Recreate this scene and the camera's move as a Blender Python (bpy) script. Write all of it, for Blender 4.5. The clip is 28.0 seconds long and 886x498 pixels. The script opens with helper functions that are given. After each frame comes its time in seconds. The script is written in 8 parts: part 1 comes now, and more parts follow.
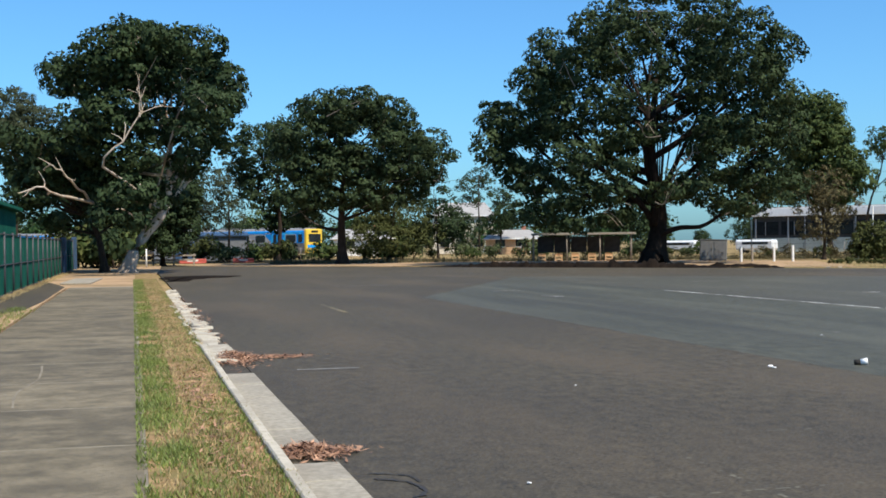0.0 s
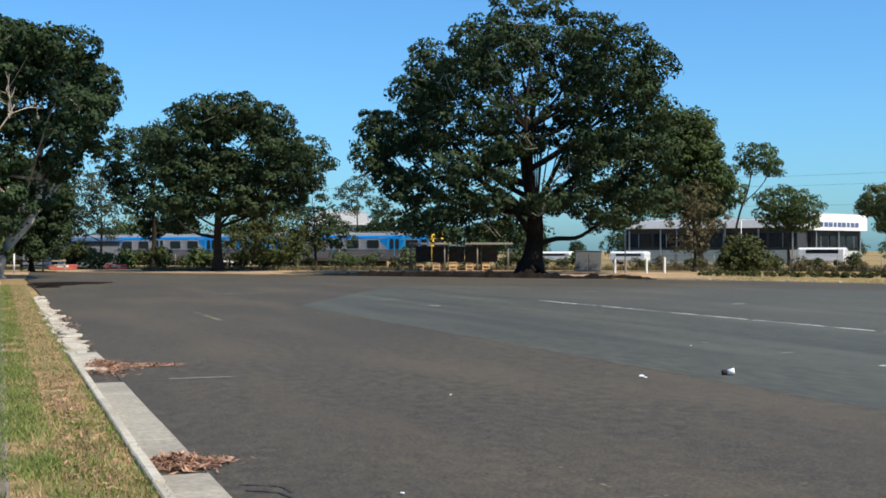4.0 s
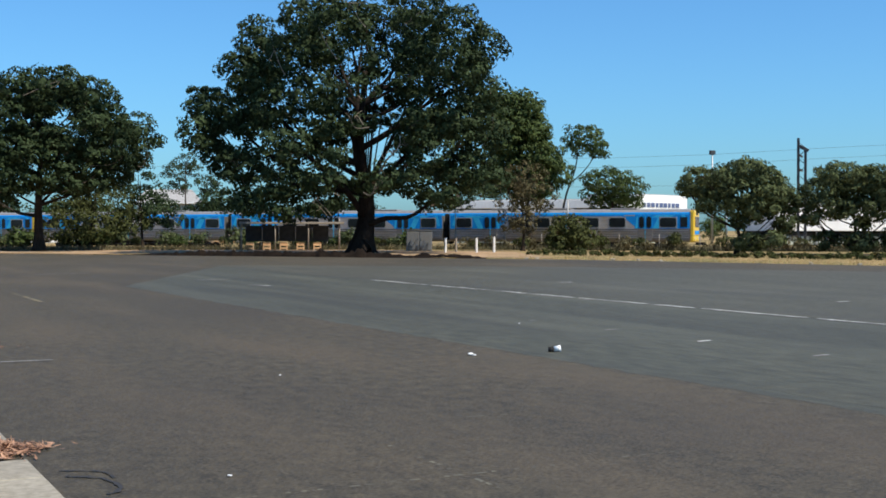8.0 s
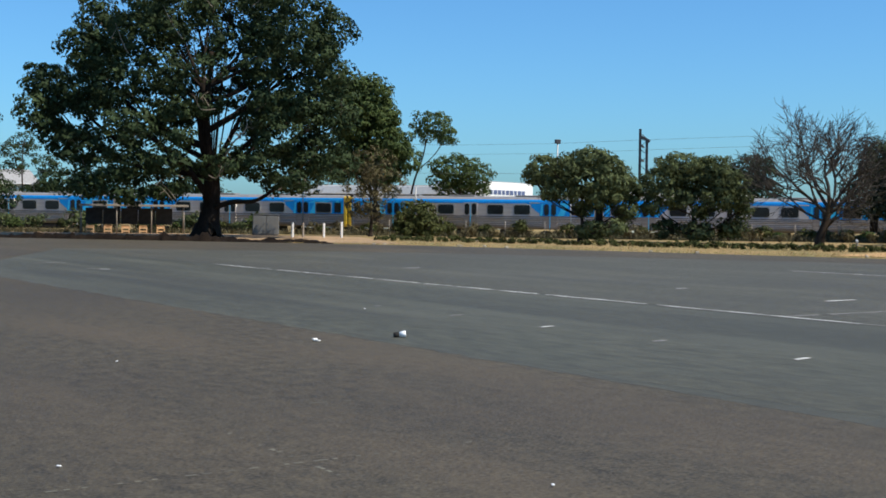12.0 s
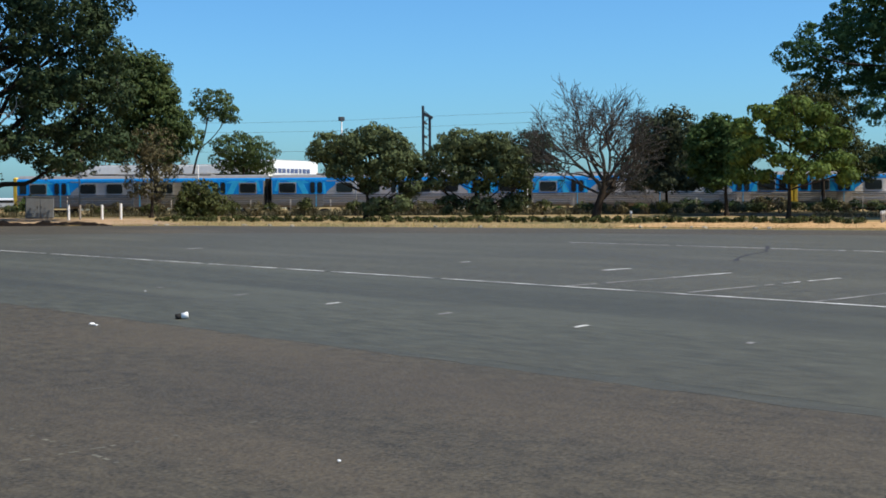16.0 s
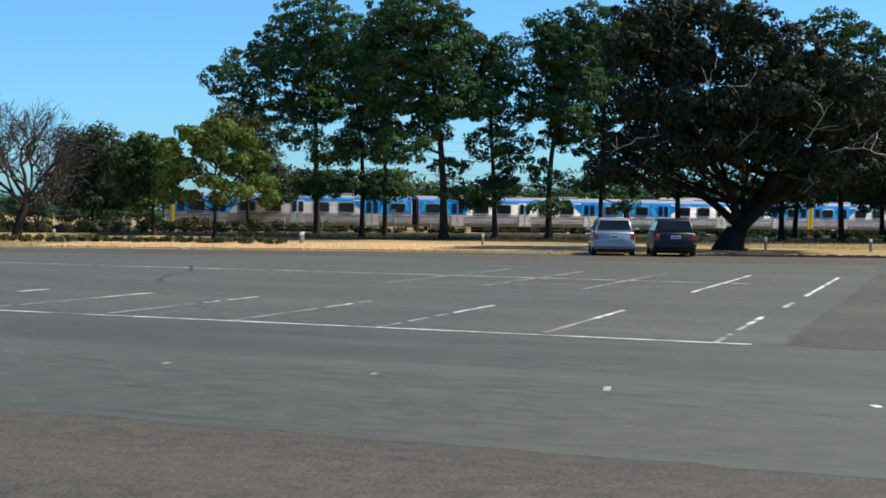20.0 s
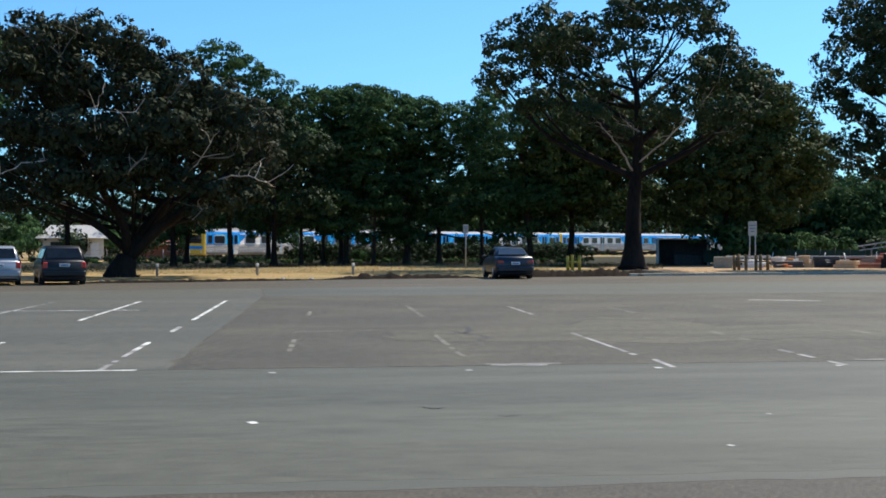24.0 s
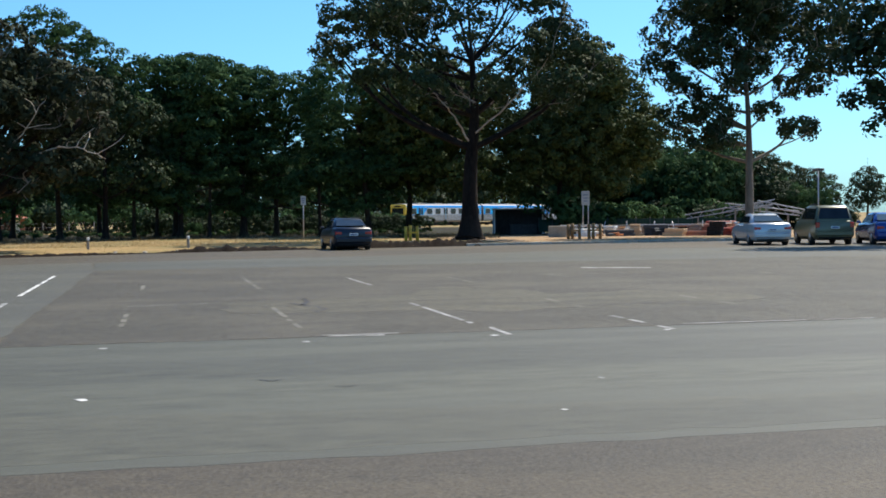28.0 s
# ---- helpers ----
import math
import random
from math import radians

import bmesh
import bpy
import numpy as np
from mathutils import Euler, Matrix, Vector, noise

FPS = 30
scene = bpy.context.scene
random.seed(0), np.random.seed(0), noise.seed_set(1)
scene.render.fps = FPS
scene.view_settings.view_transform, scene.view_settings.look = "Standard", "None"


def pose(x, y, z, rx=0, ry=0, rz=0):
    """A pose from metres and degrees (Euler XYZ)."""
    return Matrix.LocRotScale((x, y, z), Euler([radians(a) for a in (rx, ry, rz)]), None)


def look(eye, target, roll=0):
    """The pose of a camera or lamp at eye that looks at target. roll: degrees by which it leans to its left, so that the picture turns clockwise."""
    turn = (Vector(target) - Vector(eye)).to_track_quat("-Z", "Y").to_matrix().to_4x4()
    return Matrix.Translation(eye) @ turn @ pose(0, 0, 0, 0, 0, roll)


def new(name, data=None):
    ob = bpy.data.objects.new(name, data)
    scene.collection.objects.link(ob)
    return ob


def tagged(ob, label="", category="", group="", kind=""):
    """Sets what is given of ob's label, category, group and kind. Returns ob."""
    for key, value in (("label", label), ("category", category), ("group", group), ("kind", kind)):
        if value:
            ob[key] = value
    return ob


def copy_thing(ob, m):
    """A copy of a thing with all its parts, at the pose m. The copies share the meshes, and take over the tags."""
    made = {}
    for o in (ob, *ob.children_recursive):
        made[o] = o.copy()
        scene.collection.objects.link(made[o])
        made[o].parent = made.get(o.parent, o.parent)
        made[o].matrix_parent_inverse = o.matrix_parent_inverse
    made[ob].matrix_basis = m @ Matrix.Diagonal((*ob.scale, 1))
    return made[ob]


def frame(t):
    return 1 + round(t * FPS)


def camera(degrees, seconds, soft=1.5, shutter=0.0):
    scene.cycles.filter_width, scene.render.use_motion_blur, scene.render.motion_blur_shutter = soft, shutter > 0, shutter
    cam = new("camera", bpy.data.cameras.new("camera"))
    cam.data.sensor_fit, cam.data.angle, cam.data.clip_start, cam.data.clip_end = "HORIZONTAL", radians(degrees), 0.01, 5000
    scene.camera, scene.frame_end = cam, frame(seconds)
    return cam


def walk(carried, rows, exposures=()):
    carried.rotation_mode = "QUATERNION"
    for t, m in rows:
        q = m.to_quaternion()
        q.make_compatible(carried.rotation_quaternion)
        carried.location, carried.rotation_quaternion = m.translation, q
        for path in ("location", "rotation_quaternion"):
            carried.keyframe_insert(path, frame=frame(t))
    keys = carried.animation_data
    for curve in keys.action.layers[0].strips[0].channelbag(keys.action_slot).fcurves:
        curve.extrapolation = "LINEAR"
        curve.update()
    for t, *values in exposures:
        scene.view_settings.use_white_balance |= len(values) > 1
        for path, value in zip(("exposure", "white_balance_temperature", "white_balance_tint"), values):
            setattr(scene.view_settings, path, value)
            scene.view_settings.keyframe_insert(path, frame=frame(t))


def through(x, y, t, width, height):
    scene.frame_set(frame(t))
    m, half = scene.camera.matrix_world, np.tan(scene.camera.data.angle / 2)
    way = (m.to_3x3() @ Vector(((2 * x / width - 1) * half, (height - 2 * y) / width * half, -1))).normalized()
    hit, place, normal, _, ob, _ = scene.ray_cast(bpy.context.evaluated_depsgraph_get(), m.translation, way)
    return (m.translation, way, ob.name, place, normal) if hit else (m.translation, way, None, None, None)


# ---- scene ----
cam = camera(38.75, 28.0, soft=1.7)
# seconds, eye x, y, z, yaw, pitch, roll: a person standing on the footpath turns to the right
ROWS = [
    (0.0, -0.011, -0.004, 1.599, -13.84, -0.29, 0.72),
    (0.5, -0.006, -0.020, 1.600, -14.55, -0.04, 0.45),
    (1.0, -0.016, -0.019, 1.603, -15.36, 0.05, 0.41),
    (1.5, -0.010, -0.003, 1.591, -15.72, 0.23, 0.47),
    (2.0, -0.006, 0.013, 1.593, -16.87, 0.15, 0.46),
    (2.5, 0.000, 0.001, 1.596, -17.51, 0.16, 0.13),
    (3.0, 0.004, 0.006, 1.597, -18.10, -0.07, -0.01),
    (3.5, 0.016, 0.028, 1.599, -18.72, -0.02, 0.05),
    (5.5, 0.010, -0.003, 1.603, -20.79, 0.10, -0.11),
    (6.0, 0.010, 0.025, 1.592, -21.05, -0.26, -0.16),
    (6.5, 0.038, 0.034, 1.596, -22.28, -0.55, -0.35),
    (7.0, 0.034, 0.057, 1.585, -24.22, -1.03, -0.60),
    (7.5, 0.057, 0.051, 1.616, -25.29, -1.13, -0.45),
    (8.0, 0.043, 0.053, 1.596, -27.02, -0.86, 0.00),
    (8.5, 0.071, 0.075, 1.586, -28.13, -0.74, 0.59),
    (9.0, 0.093, 0.077, 1.575, -29.17, -0.95, 0.55),
    (9.5, 0.104, 0.114, 1.583, -30.14, -1.02, 0.58),
    (10.0, 0.116, 0.125, 1.567, -31.35, -1.16, 0.42),
    (10.5, 0.115, 0.114, 1.575, -32.23, -1.61, 0.05),
    (11.0, 0.111, 0.114, 1.578, -32.89, -1.71, -0.23),
    (11.5, 0.120, 0.128, 1.584, -33.52, -1.53, -0.50),
    (13.5, 0.137, 0.176, 1.572, -34.97, -1.69, -0.63),
    (14.0, 0.145, 0.168, 1.561, -35.74, -1.64, -0.39),
    (14.5, 0.141, 0.176, 1.552, -36.77, -1.65, -0.01),
    (15.0, 0.155, 0.181, 1.562, -38.85, -2.07, -0.10),
    (15.5, 0.183, 0.196, 1.552, -40.92, -2.72, 0.32),
    (16.0, 0.217, 0.203, 1.557, -43.63, -2.45, 0.32),
    (16.5, 0.233, 0.203, 1.566, -46.96, -1.92, -0.22),
    (17.0, 0.252, 0.192, 1.575, -49.45, -1.82, -0.08),
    (17.5, 0.279, 0.199, 1.568, -52.70, -1.51, -0.54),
    (18.0, 0.282, 0.197, 1.559, -55.39, -1.27, -0.17),
    (18.5, 0.295, 0.184, 1.569, -57.23, -0.70, 0.08),
    (19.0, 0.312, 0.139, 1.566, -61.32, -0.64, -0.45),
    (19.5, 0.351, 0.169, 1.564, -65.97, -1.17, -0.79),
    (20.0, 0.353, 0.135, 1.563, -69.15, -1.50, -0.64),
    (20.5, 0.380, 0.139, 1.566, -72.20, -1.06, -0.13),
    (21.0, 0.400, 0.100, 1.578, -75.24, -0.68, -0.13),
    (21.5, 0.364, 0.059, 1.565, -80.22, -0.54, -0.32),
    (23.5, 0.438, 0.008, 1.543, -92.69, -1.60, -0.07),
    (24.0, 0.437, -0.002, 1.544, -96.19, -0.16, 0.13),
    (24.5, 0.466, -0.023, 1.536, -98.43, -0.13, 0.58),
    (25.0, 0.473, -0.019, 1.543, -100.53, -0.38, 0.50),
    (25.5, 0.497, -0.017, 1.538, -100.90, -0.22, 0.48),
    (26.0, 0.473, -0.019, 1.537, -101.57, -0.75, 0.10),
    (26.5, 0.481, -0.035, 1.539, -102.98, -1.24, -0.09),
    (27.0, 0.484, -0.030, 1.536, -103.60, -1.10, -0.05),
    (27.5, 0.491, -0.030, 1.535, -103.33, -1.43, 0.16),
    (28.0, 0.489, -0.034, 1.528, -103.53, -1.51, 0.62),
]
EXPOSURES = [(0.0, 0.38), (3.0, 0.36), (6.0, 0.32), (8.0, 0.26), (11.0, 0.22), (14.0, 0.22), (16.0, 0.24), (18.0, 0.30), (19.0, 0.32), (20.0, 0.48), (22.5, 0.50), (25.0, 0.50), (28.0, 0.52)]
walk(cam, [(t, pose(x, y, z, 90 + pitch, roll, yaw)) for t, x, y, z, yaw, pitch, roll in ROWS], EXPOSURES)

# ---- daylight ----
SUN_AZ, SUN_EL = 148.0, 53.0
world = bpy.data.worlds.new("sky")
scene.world = world
world.use_nodes = True
wn = world.node_tree
sky = wn.nodes.new("ShaderNodeTexSky")
sky.sky_type, sky.sun_disc = "NISHITA", False
sky.sun_elevation, sky.sun_rotation = radians(SUN_EL), radians(SUN_AZ)
sky.air_density, sky.dust_density, sky.ozone_density = 1.0, 0.9, 3.0
blue = wn.nodes.new("ShaderNodeMix")
blue.data_type, blue.blend_type = "RGBA", "MULTIPLY"
blue.inputs[0].default_value, blue.inputs[7].default_value = 1.0, (0.50, 0.92, 1.25, 1.0)
wn.links.new(sky.outputs[0], blue.inputs[6])
wn.links.new(blue.outputs[2], wn.nodes["Background"].inputs[0])
wn.nodes["Background"].inputs[1].default_value = 0.11
sun = new("sun", bpy.data.lights.new("sun", "SUN"))
sun.data.energy, sun.data.angle, sun.data.color = 5.0, radians(0.55), (1.0, 0.91, 0.77)
to_sun = Vector((math.sin(radians(SUN_AZ)) * math.cos(radians(SUN_EL)), math.cos(radians(SUN_AZ)) * math.cos(radians(SUN_EL)), math.sin(radians(SUN_EL))))
sun.matrix_world = look(to_sun * 80, (0, 0, 0))

# ---- materials ----
MATS = {}


def surface(name, low, high, scale=8.0, rough=0.7, metal=0.0, bump=0.0, bump_scale=None, stain=None, stain_scale=0.3, stain_amount=0.5,
            island=0.0, each=0.0, space="Object", stretch=(1, 1, 1), glow=0.0, through_light=0.0, coat=0.0, shine=0.5, streaks=(), ribs=0.0):
    """A procedural surface: fine grain between two colours, broad stains of a third, and variation from piece to piece."""
    m = bpy.data.materials.new(name)
    m.use_nodes = True
    nt = m.node_tree
    bsdf = nt.nodes["Principled BSDF"]
    bsdf.inputs["Roughness"].default_value, bsdf.inputs["Metallic"].default_value = rough, metal
    bsdf.inputs["Coat Weight"].default_value, bsdf.inputs["Specular IOR Level"].default_value = coat, shine
    if space == "World":
        at_point = nt.nodes.new("ShaderNodeNewGeometry").outputs["Position"]
    else:
        at_point = nt.nodes.new("ShaderNodeTexCoord").outputs[space]
    mapping = nt.nodes.new("ShaderNodeMapping")
    mapping.inputs["Scale"].default_value = stretch
    nt.links.new(at_point, mapping.inputs["Vector"])

    def grain(size, detail):
        n = nt.nodes.new("ShaderNodeTexNoise")
        n.inputs["Scale"].default_value, n.inputs["Detail"].default_value = size, detail
        nt.links.new(mapping.outputs[0], n.inputs["Vector"])
        return n.outputs["Fac"]

    def mix(fac, a, b, mode="MIX"):
        x = nt.nodes.new("ShaderNodeMix")
        x.data_type, x.blend_type = "RGBA", mode
        for sock, val in ((x.inputs[0], fac), (x.inputs[6], a), (x.inputs[7], b)):
            if hasattr(val, "links"):
                nt.links.new(val, sock)
            elif isinstance(val, (int, float)):
                sock.default_value = val
            else:
                sock.default_value = (*val[:3], 1.0)
        return x.outputs[2]

    def steps(fac, a, b):
        r = nt.nodes.new("ShaderNodeMapRange")
        r.inputs["From Min"].default_value, r.inputs["From Max"].default_value = a, b
        nt.links.new(fac, r.inputs["Value"])
        return r.outputs[0]

    col = mix(steps(grain(scale, 5), 0.3, 0.7), low, high)
    if stain:
        f = nt.nodes.new("ShaderNodeMath")
        f.operation = "MULTIPLY"
        nt.links.new(steps(grain(stain_scale, 4), 0.42, 0.66), f.inputs[0])
        f.inputs[1].default_value = stain_amount
        col = mix(f.outputs[0], col, stain)
    for streak in streaks:
        # long smears or grit: colour, scale, amount, stretch
        smear = nt.nodes.new("ShaderNodeMapping")
        smear.inputs["Scale"].default_value, smear.inputs["Location"].default_value = streak[3], (3.7, 1.9, 0)
        nt.links.new(at_point, smear.inputs["Vector"])
        n = nt.nodes.new("ShaderNodeTexNoise")
        n.inputs["Scale"].default_value, n.inputs["Detail"].default_value = streak[1], 6
        nt.links.new(smear.outputs[0], n.inputs["Vector"])
        f = nt.nodes.new("ShaderNodeMath")
        f.operation = "MULTIPLY"
        nt.links.new(steps(n.outputs["Fac"], 0.47, 0.70), f.inputs[0])
        f.inputs[1].default_value = streak[2]
        col = mix(f.outputs[0], col, streak[0])
    if island or each:
        src = nt.nodes.new("ShaderNodeNewGeometry").outputs["Random Per Island"] if island else nt.nodes.new("ShaderNodeObjectInfo").outputs["Random"]
        amount = island or each
        r = nt.nodes.new("ShaderNodeMapRange")
        r.inputs["To Min"].default_value, r.inputs["To Max"].default_value = 1 - amount, 1 + amount
        nt.links.new(src, r.inputs["Value"])
        hsv = nt.nodes.new("ShaderNodeHueSaturation")
        nt.links.new(col, hsv.inputs["Color"])
        nt.links.new(r.outputs[0], hsv.inputs["Value"])
        col = hsv.outputs[0]
    nt.links.new(col, bsdf.inputs["Base Color"])
    if ribs:
        # pressed horizontal corrugation, ribs apart by this much
        wave = nt.nodes.new("ShaderNodeTexWave")
        wave.wave_type, wave.bands_direction = "BANDS", "Z"
        wave.inputs["Scale"].default_value = 0.314 / ribs
        nt.links.new(nt.nodes.new("ShaderNodeTexCoord").outputs["Object"], wave.inputs["Vector"])
        b = nt.nodes.new("ShaderNodeBump")
        b.inputs["Strength"].default_value, b.inputs["Distance"].default_value = 1.0, 0.2 * ribs
        nt.links.new(wave.outputs["Fac"], b.inputs["Height"])
        nt.links.new(b.outputs[0], bsdf.inputs["Normal"])
    if bump:
        b = nt.nodes.new("ShaderNodeBump")
        b.inputs["Strength"].default_value, b.inputs["Distance"].default_value = bump, 0.02
        nt.links.new(grain(bump_scale or scale * 2, 6), b.inputs["Height"])
        nt.links.new(b.outputs[0], bsdf.inputs["Normal"])
    if glow:
        nt.links.new(col, bsdf.inputs["Emission Color"])
        bsdf.inputs["Emission Strength"].default_value = glow
    if through_light:
        tr = nt.nodes.new("ShaderNodeBsdfTranslucent")
        nt.links.new(col, tr.inputs["Color"])
        both = nt.nodes.new("ShaderNodeMixShader")
        both.inputs[0].default_value = through_light
        nt.links.new(bsdf.outputs[0], both.inputs[1])
        nt.links.new(tr.outputs[0], both.inputs[2])
        nt.links.new(both.outputs[0], nt.nodes["Material Output"].inputs["Surface"])
    MATS[name] = m
    return m


def leaf(name, low, high, rough=0.8, shine=0.07, through=0.16):
    return surface(name, low, high, scale=0.7, rough=rough, island=0.28, through_light=through, space="Object", shine=shine)


surface("asphalt_old", (0.0317, 0.0261, 0.0153), (0.0937, 0.0768, 0.0464), 7, 0.72, bump=0.5, bump_scale=160, stain=(0.0393, 0.0315, 0.0218), stain_scale=0.16, stain_amount=0.7, space="World", shine=0.38, stretch=(1, 0.6, 1), streaks=(((0.1046, 0.0788, 0.0464), 0.5, 0.65, (1, 0.22, 1)), ((0.0174, 0.0148, 0.0096), 26, 0.75, (1, 1, 1)), ((0.1471, 0.1231, 0.0804), 34, 0.5, (1, 1, 1)),))
surface("asphalt_blue", (0.0425, 0.0424, 0.0284), (0.0859, 0.0847, 0.0587), 7, 0.68, bump=0.4, bump_scale=170, stain=(0.0516, 0.0502, 0.0375), stain_scale=0.2, stain_amount=0.75, space="World", shine=0.38, stretch=(1, 0.25, 1), streaks=(((0.1011, 0.1005, 0.0715), 0.9, 0.75, (1, 0.07, 1)), ((0.0404, 0.0404, 0.0303), 0.5, 0.6, (1, 0.12, 1)),))
surface("asphalt_tan", (0.0445, 0.0433, 0.0284), (0.0930, 0.0896, 0.0605), 7, 0.68, bump=0.4, bump_scale=170, stain=(0.0525, 0.0502, 0.0348), stain_scale=0.3, stain_amount=0.6, space="World", shine=0.38, stretch=(1, 0.4, 1), streaks=(((0.1011, 0.0965, 0.0660), 0.9, 0.6, (1, 0.1, 1)), ((0.0303, 0.0295, 0.0202), 30, 0.35, (1, 1, 1))))
surface("asphalt_bays", (0.0455, 0.0433, 0.0303), (0.0920, 0.0877, 0.0605), 7, 0.68, bump=0.4, bump_scale=170, stain=(0.0566, 0.0542, 0.0412), stain_scale=0.22, stain_amount=0.7, space="World", shine=0.38, stretch=(1, 0.5, 1), streaks=(((0.1031, 0.0985, 0.0696), 0.6, 0.6, (1, 0.2, 1)),))
surface("asphalt_brown", (0.0303, 0.0266, 0.0165), (0.0859, 0.0739, 0.0459), 6, 0.72, bump=0.7, bump_scale=110, stain=(0.1152, 0.0985, 0.0651), stain_scale=0.35, stain_amount=0.55, space="World", shine=0.38, streaks=(((0.0465, 0.0394, 0.0257), 0.8, 0.7, (1, 0.3, 1)), ((0.0182, 0.0158, 0.0110), 20, 0.6, (1, 1, 1)),))
surface("asphalt_worn", (0.0560, 0.0490, 0.0300), (0.1330, 0.1150, 0.0700), 5, 0.72, bump=0.8, bump_scale=100, stain=(0.0850, 0.0740, 0.0460), stain_scale=0.5, stain_amount=0.7, space="World", shine=0.38, streaks=(((0.0290, 0.0265, 0.0180), 0.9, 0.6, (1, 0.3, 1)), ((0.0200, 0.0185, 0.0130), 18, 0.6, (1, 1, 1)),))
surface("asphalt_crack", (0.018, 0.017, 0.016), (0.035, 0.032, 0.03), 40, 0.8)
surface("line_paint", (0.50, 0.49, 0.45), (0.78, 0.77, 0.72), 7, 0.7, bump=0.3, bump_scale=120, stain=(0.10, 0.096, 0.080), stain_scale=1.5, stain_amount=0.85, space="World")
surface("line_faded", (0.20, 0.195, 0.18), (0.40, 0.385, 0.355), 6, 0.8, bump=0.3, bump_scale=120, stain=(0.115, 0.112, 0.105), stain_scale=1.4, stain_amount=0.9, space="World")
surface("line_faint", (0.105, 0.098, 0.072), (0.195, 0.178, 0.130), 6, 0.8, stain=(0.075, 0.068, 0.050), stain_scale=1.3, stain_amount=1.0, space="World")
surface("kerb_light", (0.36, 0.32, 0.25), (0.50, 0.455, 0.365), 15, 0.9, bump=0.4, bump_scale=70, stain=(0.25, 0.215, 0.16), stain_scale=1.6, stain_amount=0.6, each=0.10, space="World")
surface("line_yellow", (0.12, 0.10, 0.055), (0.22, 0.18, 0.095), 6, 0.8, stain=(0.08, 0.075, 0.065), stain_scale=1.6, stain_amount=0.95, space="World")
surface("concrete", (0.235, 0.21, 0.16), (0.37, 0.335, 0.265), 18, 0.9, bump=0.4, bump_scale=90, stain=(0.20, 0.175, 0.14), stain_scale=1.3, stain_amount=0.6, each=0.10, space="World")
surface("path_slab", (0.094, 0.077, 0.046), (0.186, 0.153, 0.096), 5, 0.92, bump=0.5, bump_scale=80, stain=(0.074, 0.061, 0.038), stain_scale=1.1, stain_amount=0.75, each=0.15, space="World", streaks=(((0.255, 0.212, 0.138), 1.6, 0.45, (0.8, 1.1, 1)), ((0.06, 0.053, 0.038), 22, 0.5, (1, 1, 1))))
surface("dry_ground", (0.23, 0.155, 0.070), (0.39, 0.275, 0.13), 2.2, 0.95, bump=0.6, bump_scale=30, stain=(0.15, 0.135, 0.055), stain_scale=0.22, stain_amount=0.85, space="World", shine=0.12)
surface("bare_dirt", (0.30, 0.195, 0.11), (0.46, 0.32, 0.195), 3, 0.95, bump=0.6, bump_scale=35, stain=(0.20, 0.15, 0.085), stain_scale=0.3, stain_amount=0.7, space="World", shine=0.12)
surface("orange_soil", (0.42, 0.25, 0.11), (0.60, 0.38, 0.19), 3, 0.95, bump=0.6, bump_scale=35, stain=(0.28, 0.18, 0.08), stain_scale=0.4, stain_amount=0.6, space="World", shine=0.12)
surface("verge_soil", (0.17, 0.105, 0.050), (0.40, 0.265, 0.135), 9, 0.95, bump=0.6, bump_scale=40, stain=(0.095, 0.11, 0.03), stain_scale=1.6, stain_amount=0.65, space="World", shine=0.12)
surface("joint_sand", (0.17, 0.145, 0.10), (0.28, 0.245, 0.18), 12, 0.95, stain=(0.12, 0.10, 0.07), stain_scale=2.0, stain_amount=0.7, space="World")
surface("grass_blade", (0.115, 0.155, 0.03), (0.21, 0.25, 0.055), 1.2, 0.6, island=0.35, through_light=0.2, space="World")
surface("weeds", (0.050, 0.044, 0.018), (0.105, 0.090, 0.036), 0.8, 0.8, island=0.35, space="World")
surface("grass_straw", (0.25, 0.175, 0.075), (0.44, 0.315, 0.15), 1.2, 0.7, island=0.4, through_light=0.15, space="World")
surface("grass_dry", (0.36, 0.26, 0.115), (0.50, 0.385, 0.18), 1.2, 0.7, island=0.3, through_light=0.2, space="World")
surface("dead_leaf", (0.15, 0.070, 0.038), (0.40, 0.23, 0.14), 5, 0.7, island=0.5)
leaf("gum", (0.016, 0.029, 0.012), (0.053, 0.076, 0.031), 0.65, 0.10, 0.10)
leaf("gum2", (0.014, 0.027, 0.012), (0.044, 0.066, 0.026), 0.65, 0.10, 0.09)
leaf("gum3", (0.036, 0.056, 0.018), (0.083, 0.112, 0.034), 0.65, 0.1, 0.12)
leaf("olive", (0.045, 0.054, 0.018), (0.083, 0.092, 0.032), 0.7, 0.08, 0.10)
leaf("brown", (0.085, 0.075, 0.040), (0.135, 0.115, 0.060))
leaf("grey", (0.041, 0.052, 0.030), (0.076, 0.088, 0.049))
leaf("grey2", (0.050, 0.066, 0.030), (0.130, 0.154, 0.068))
leaf("bright", (0.066, 0.106, 0.022), (0.150, 0.205, 0.046), 0.65, 0.12, 0.28)
leaf("leafy2", (0.037, 0.069, 0.021), (0.077, 0.120, 0.035), 0.7, 0.1, 0.30)
leaf("pine", (0.018, 0.045, 0.018), (0.075, 0.135, 0.050), 0.8, 0.05, 0.22)
leaf("fig", (0.017, 0.024, 0.012), (0.044, 0.052, 0.026), 0.7, 0.09, 0.10)
surface("bark_dark", (0.022, 0.016, 0.012), (0.058, 0.043, 0.032), 9, 0.9, bump=0.9, bump_scale=14, stretch=(1, 1, 0.3), shine=0.12)
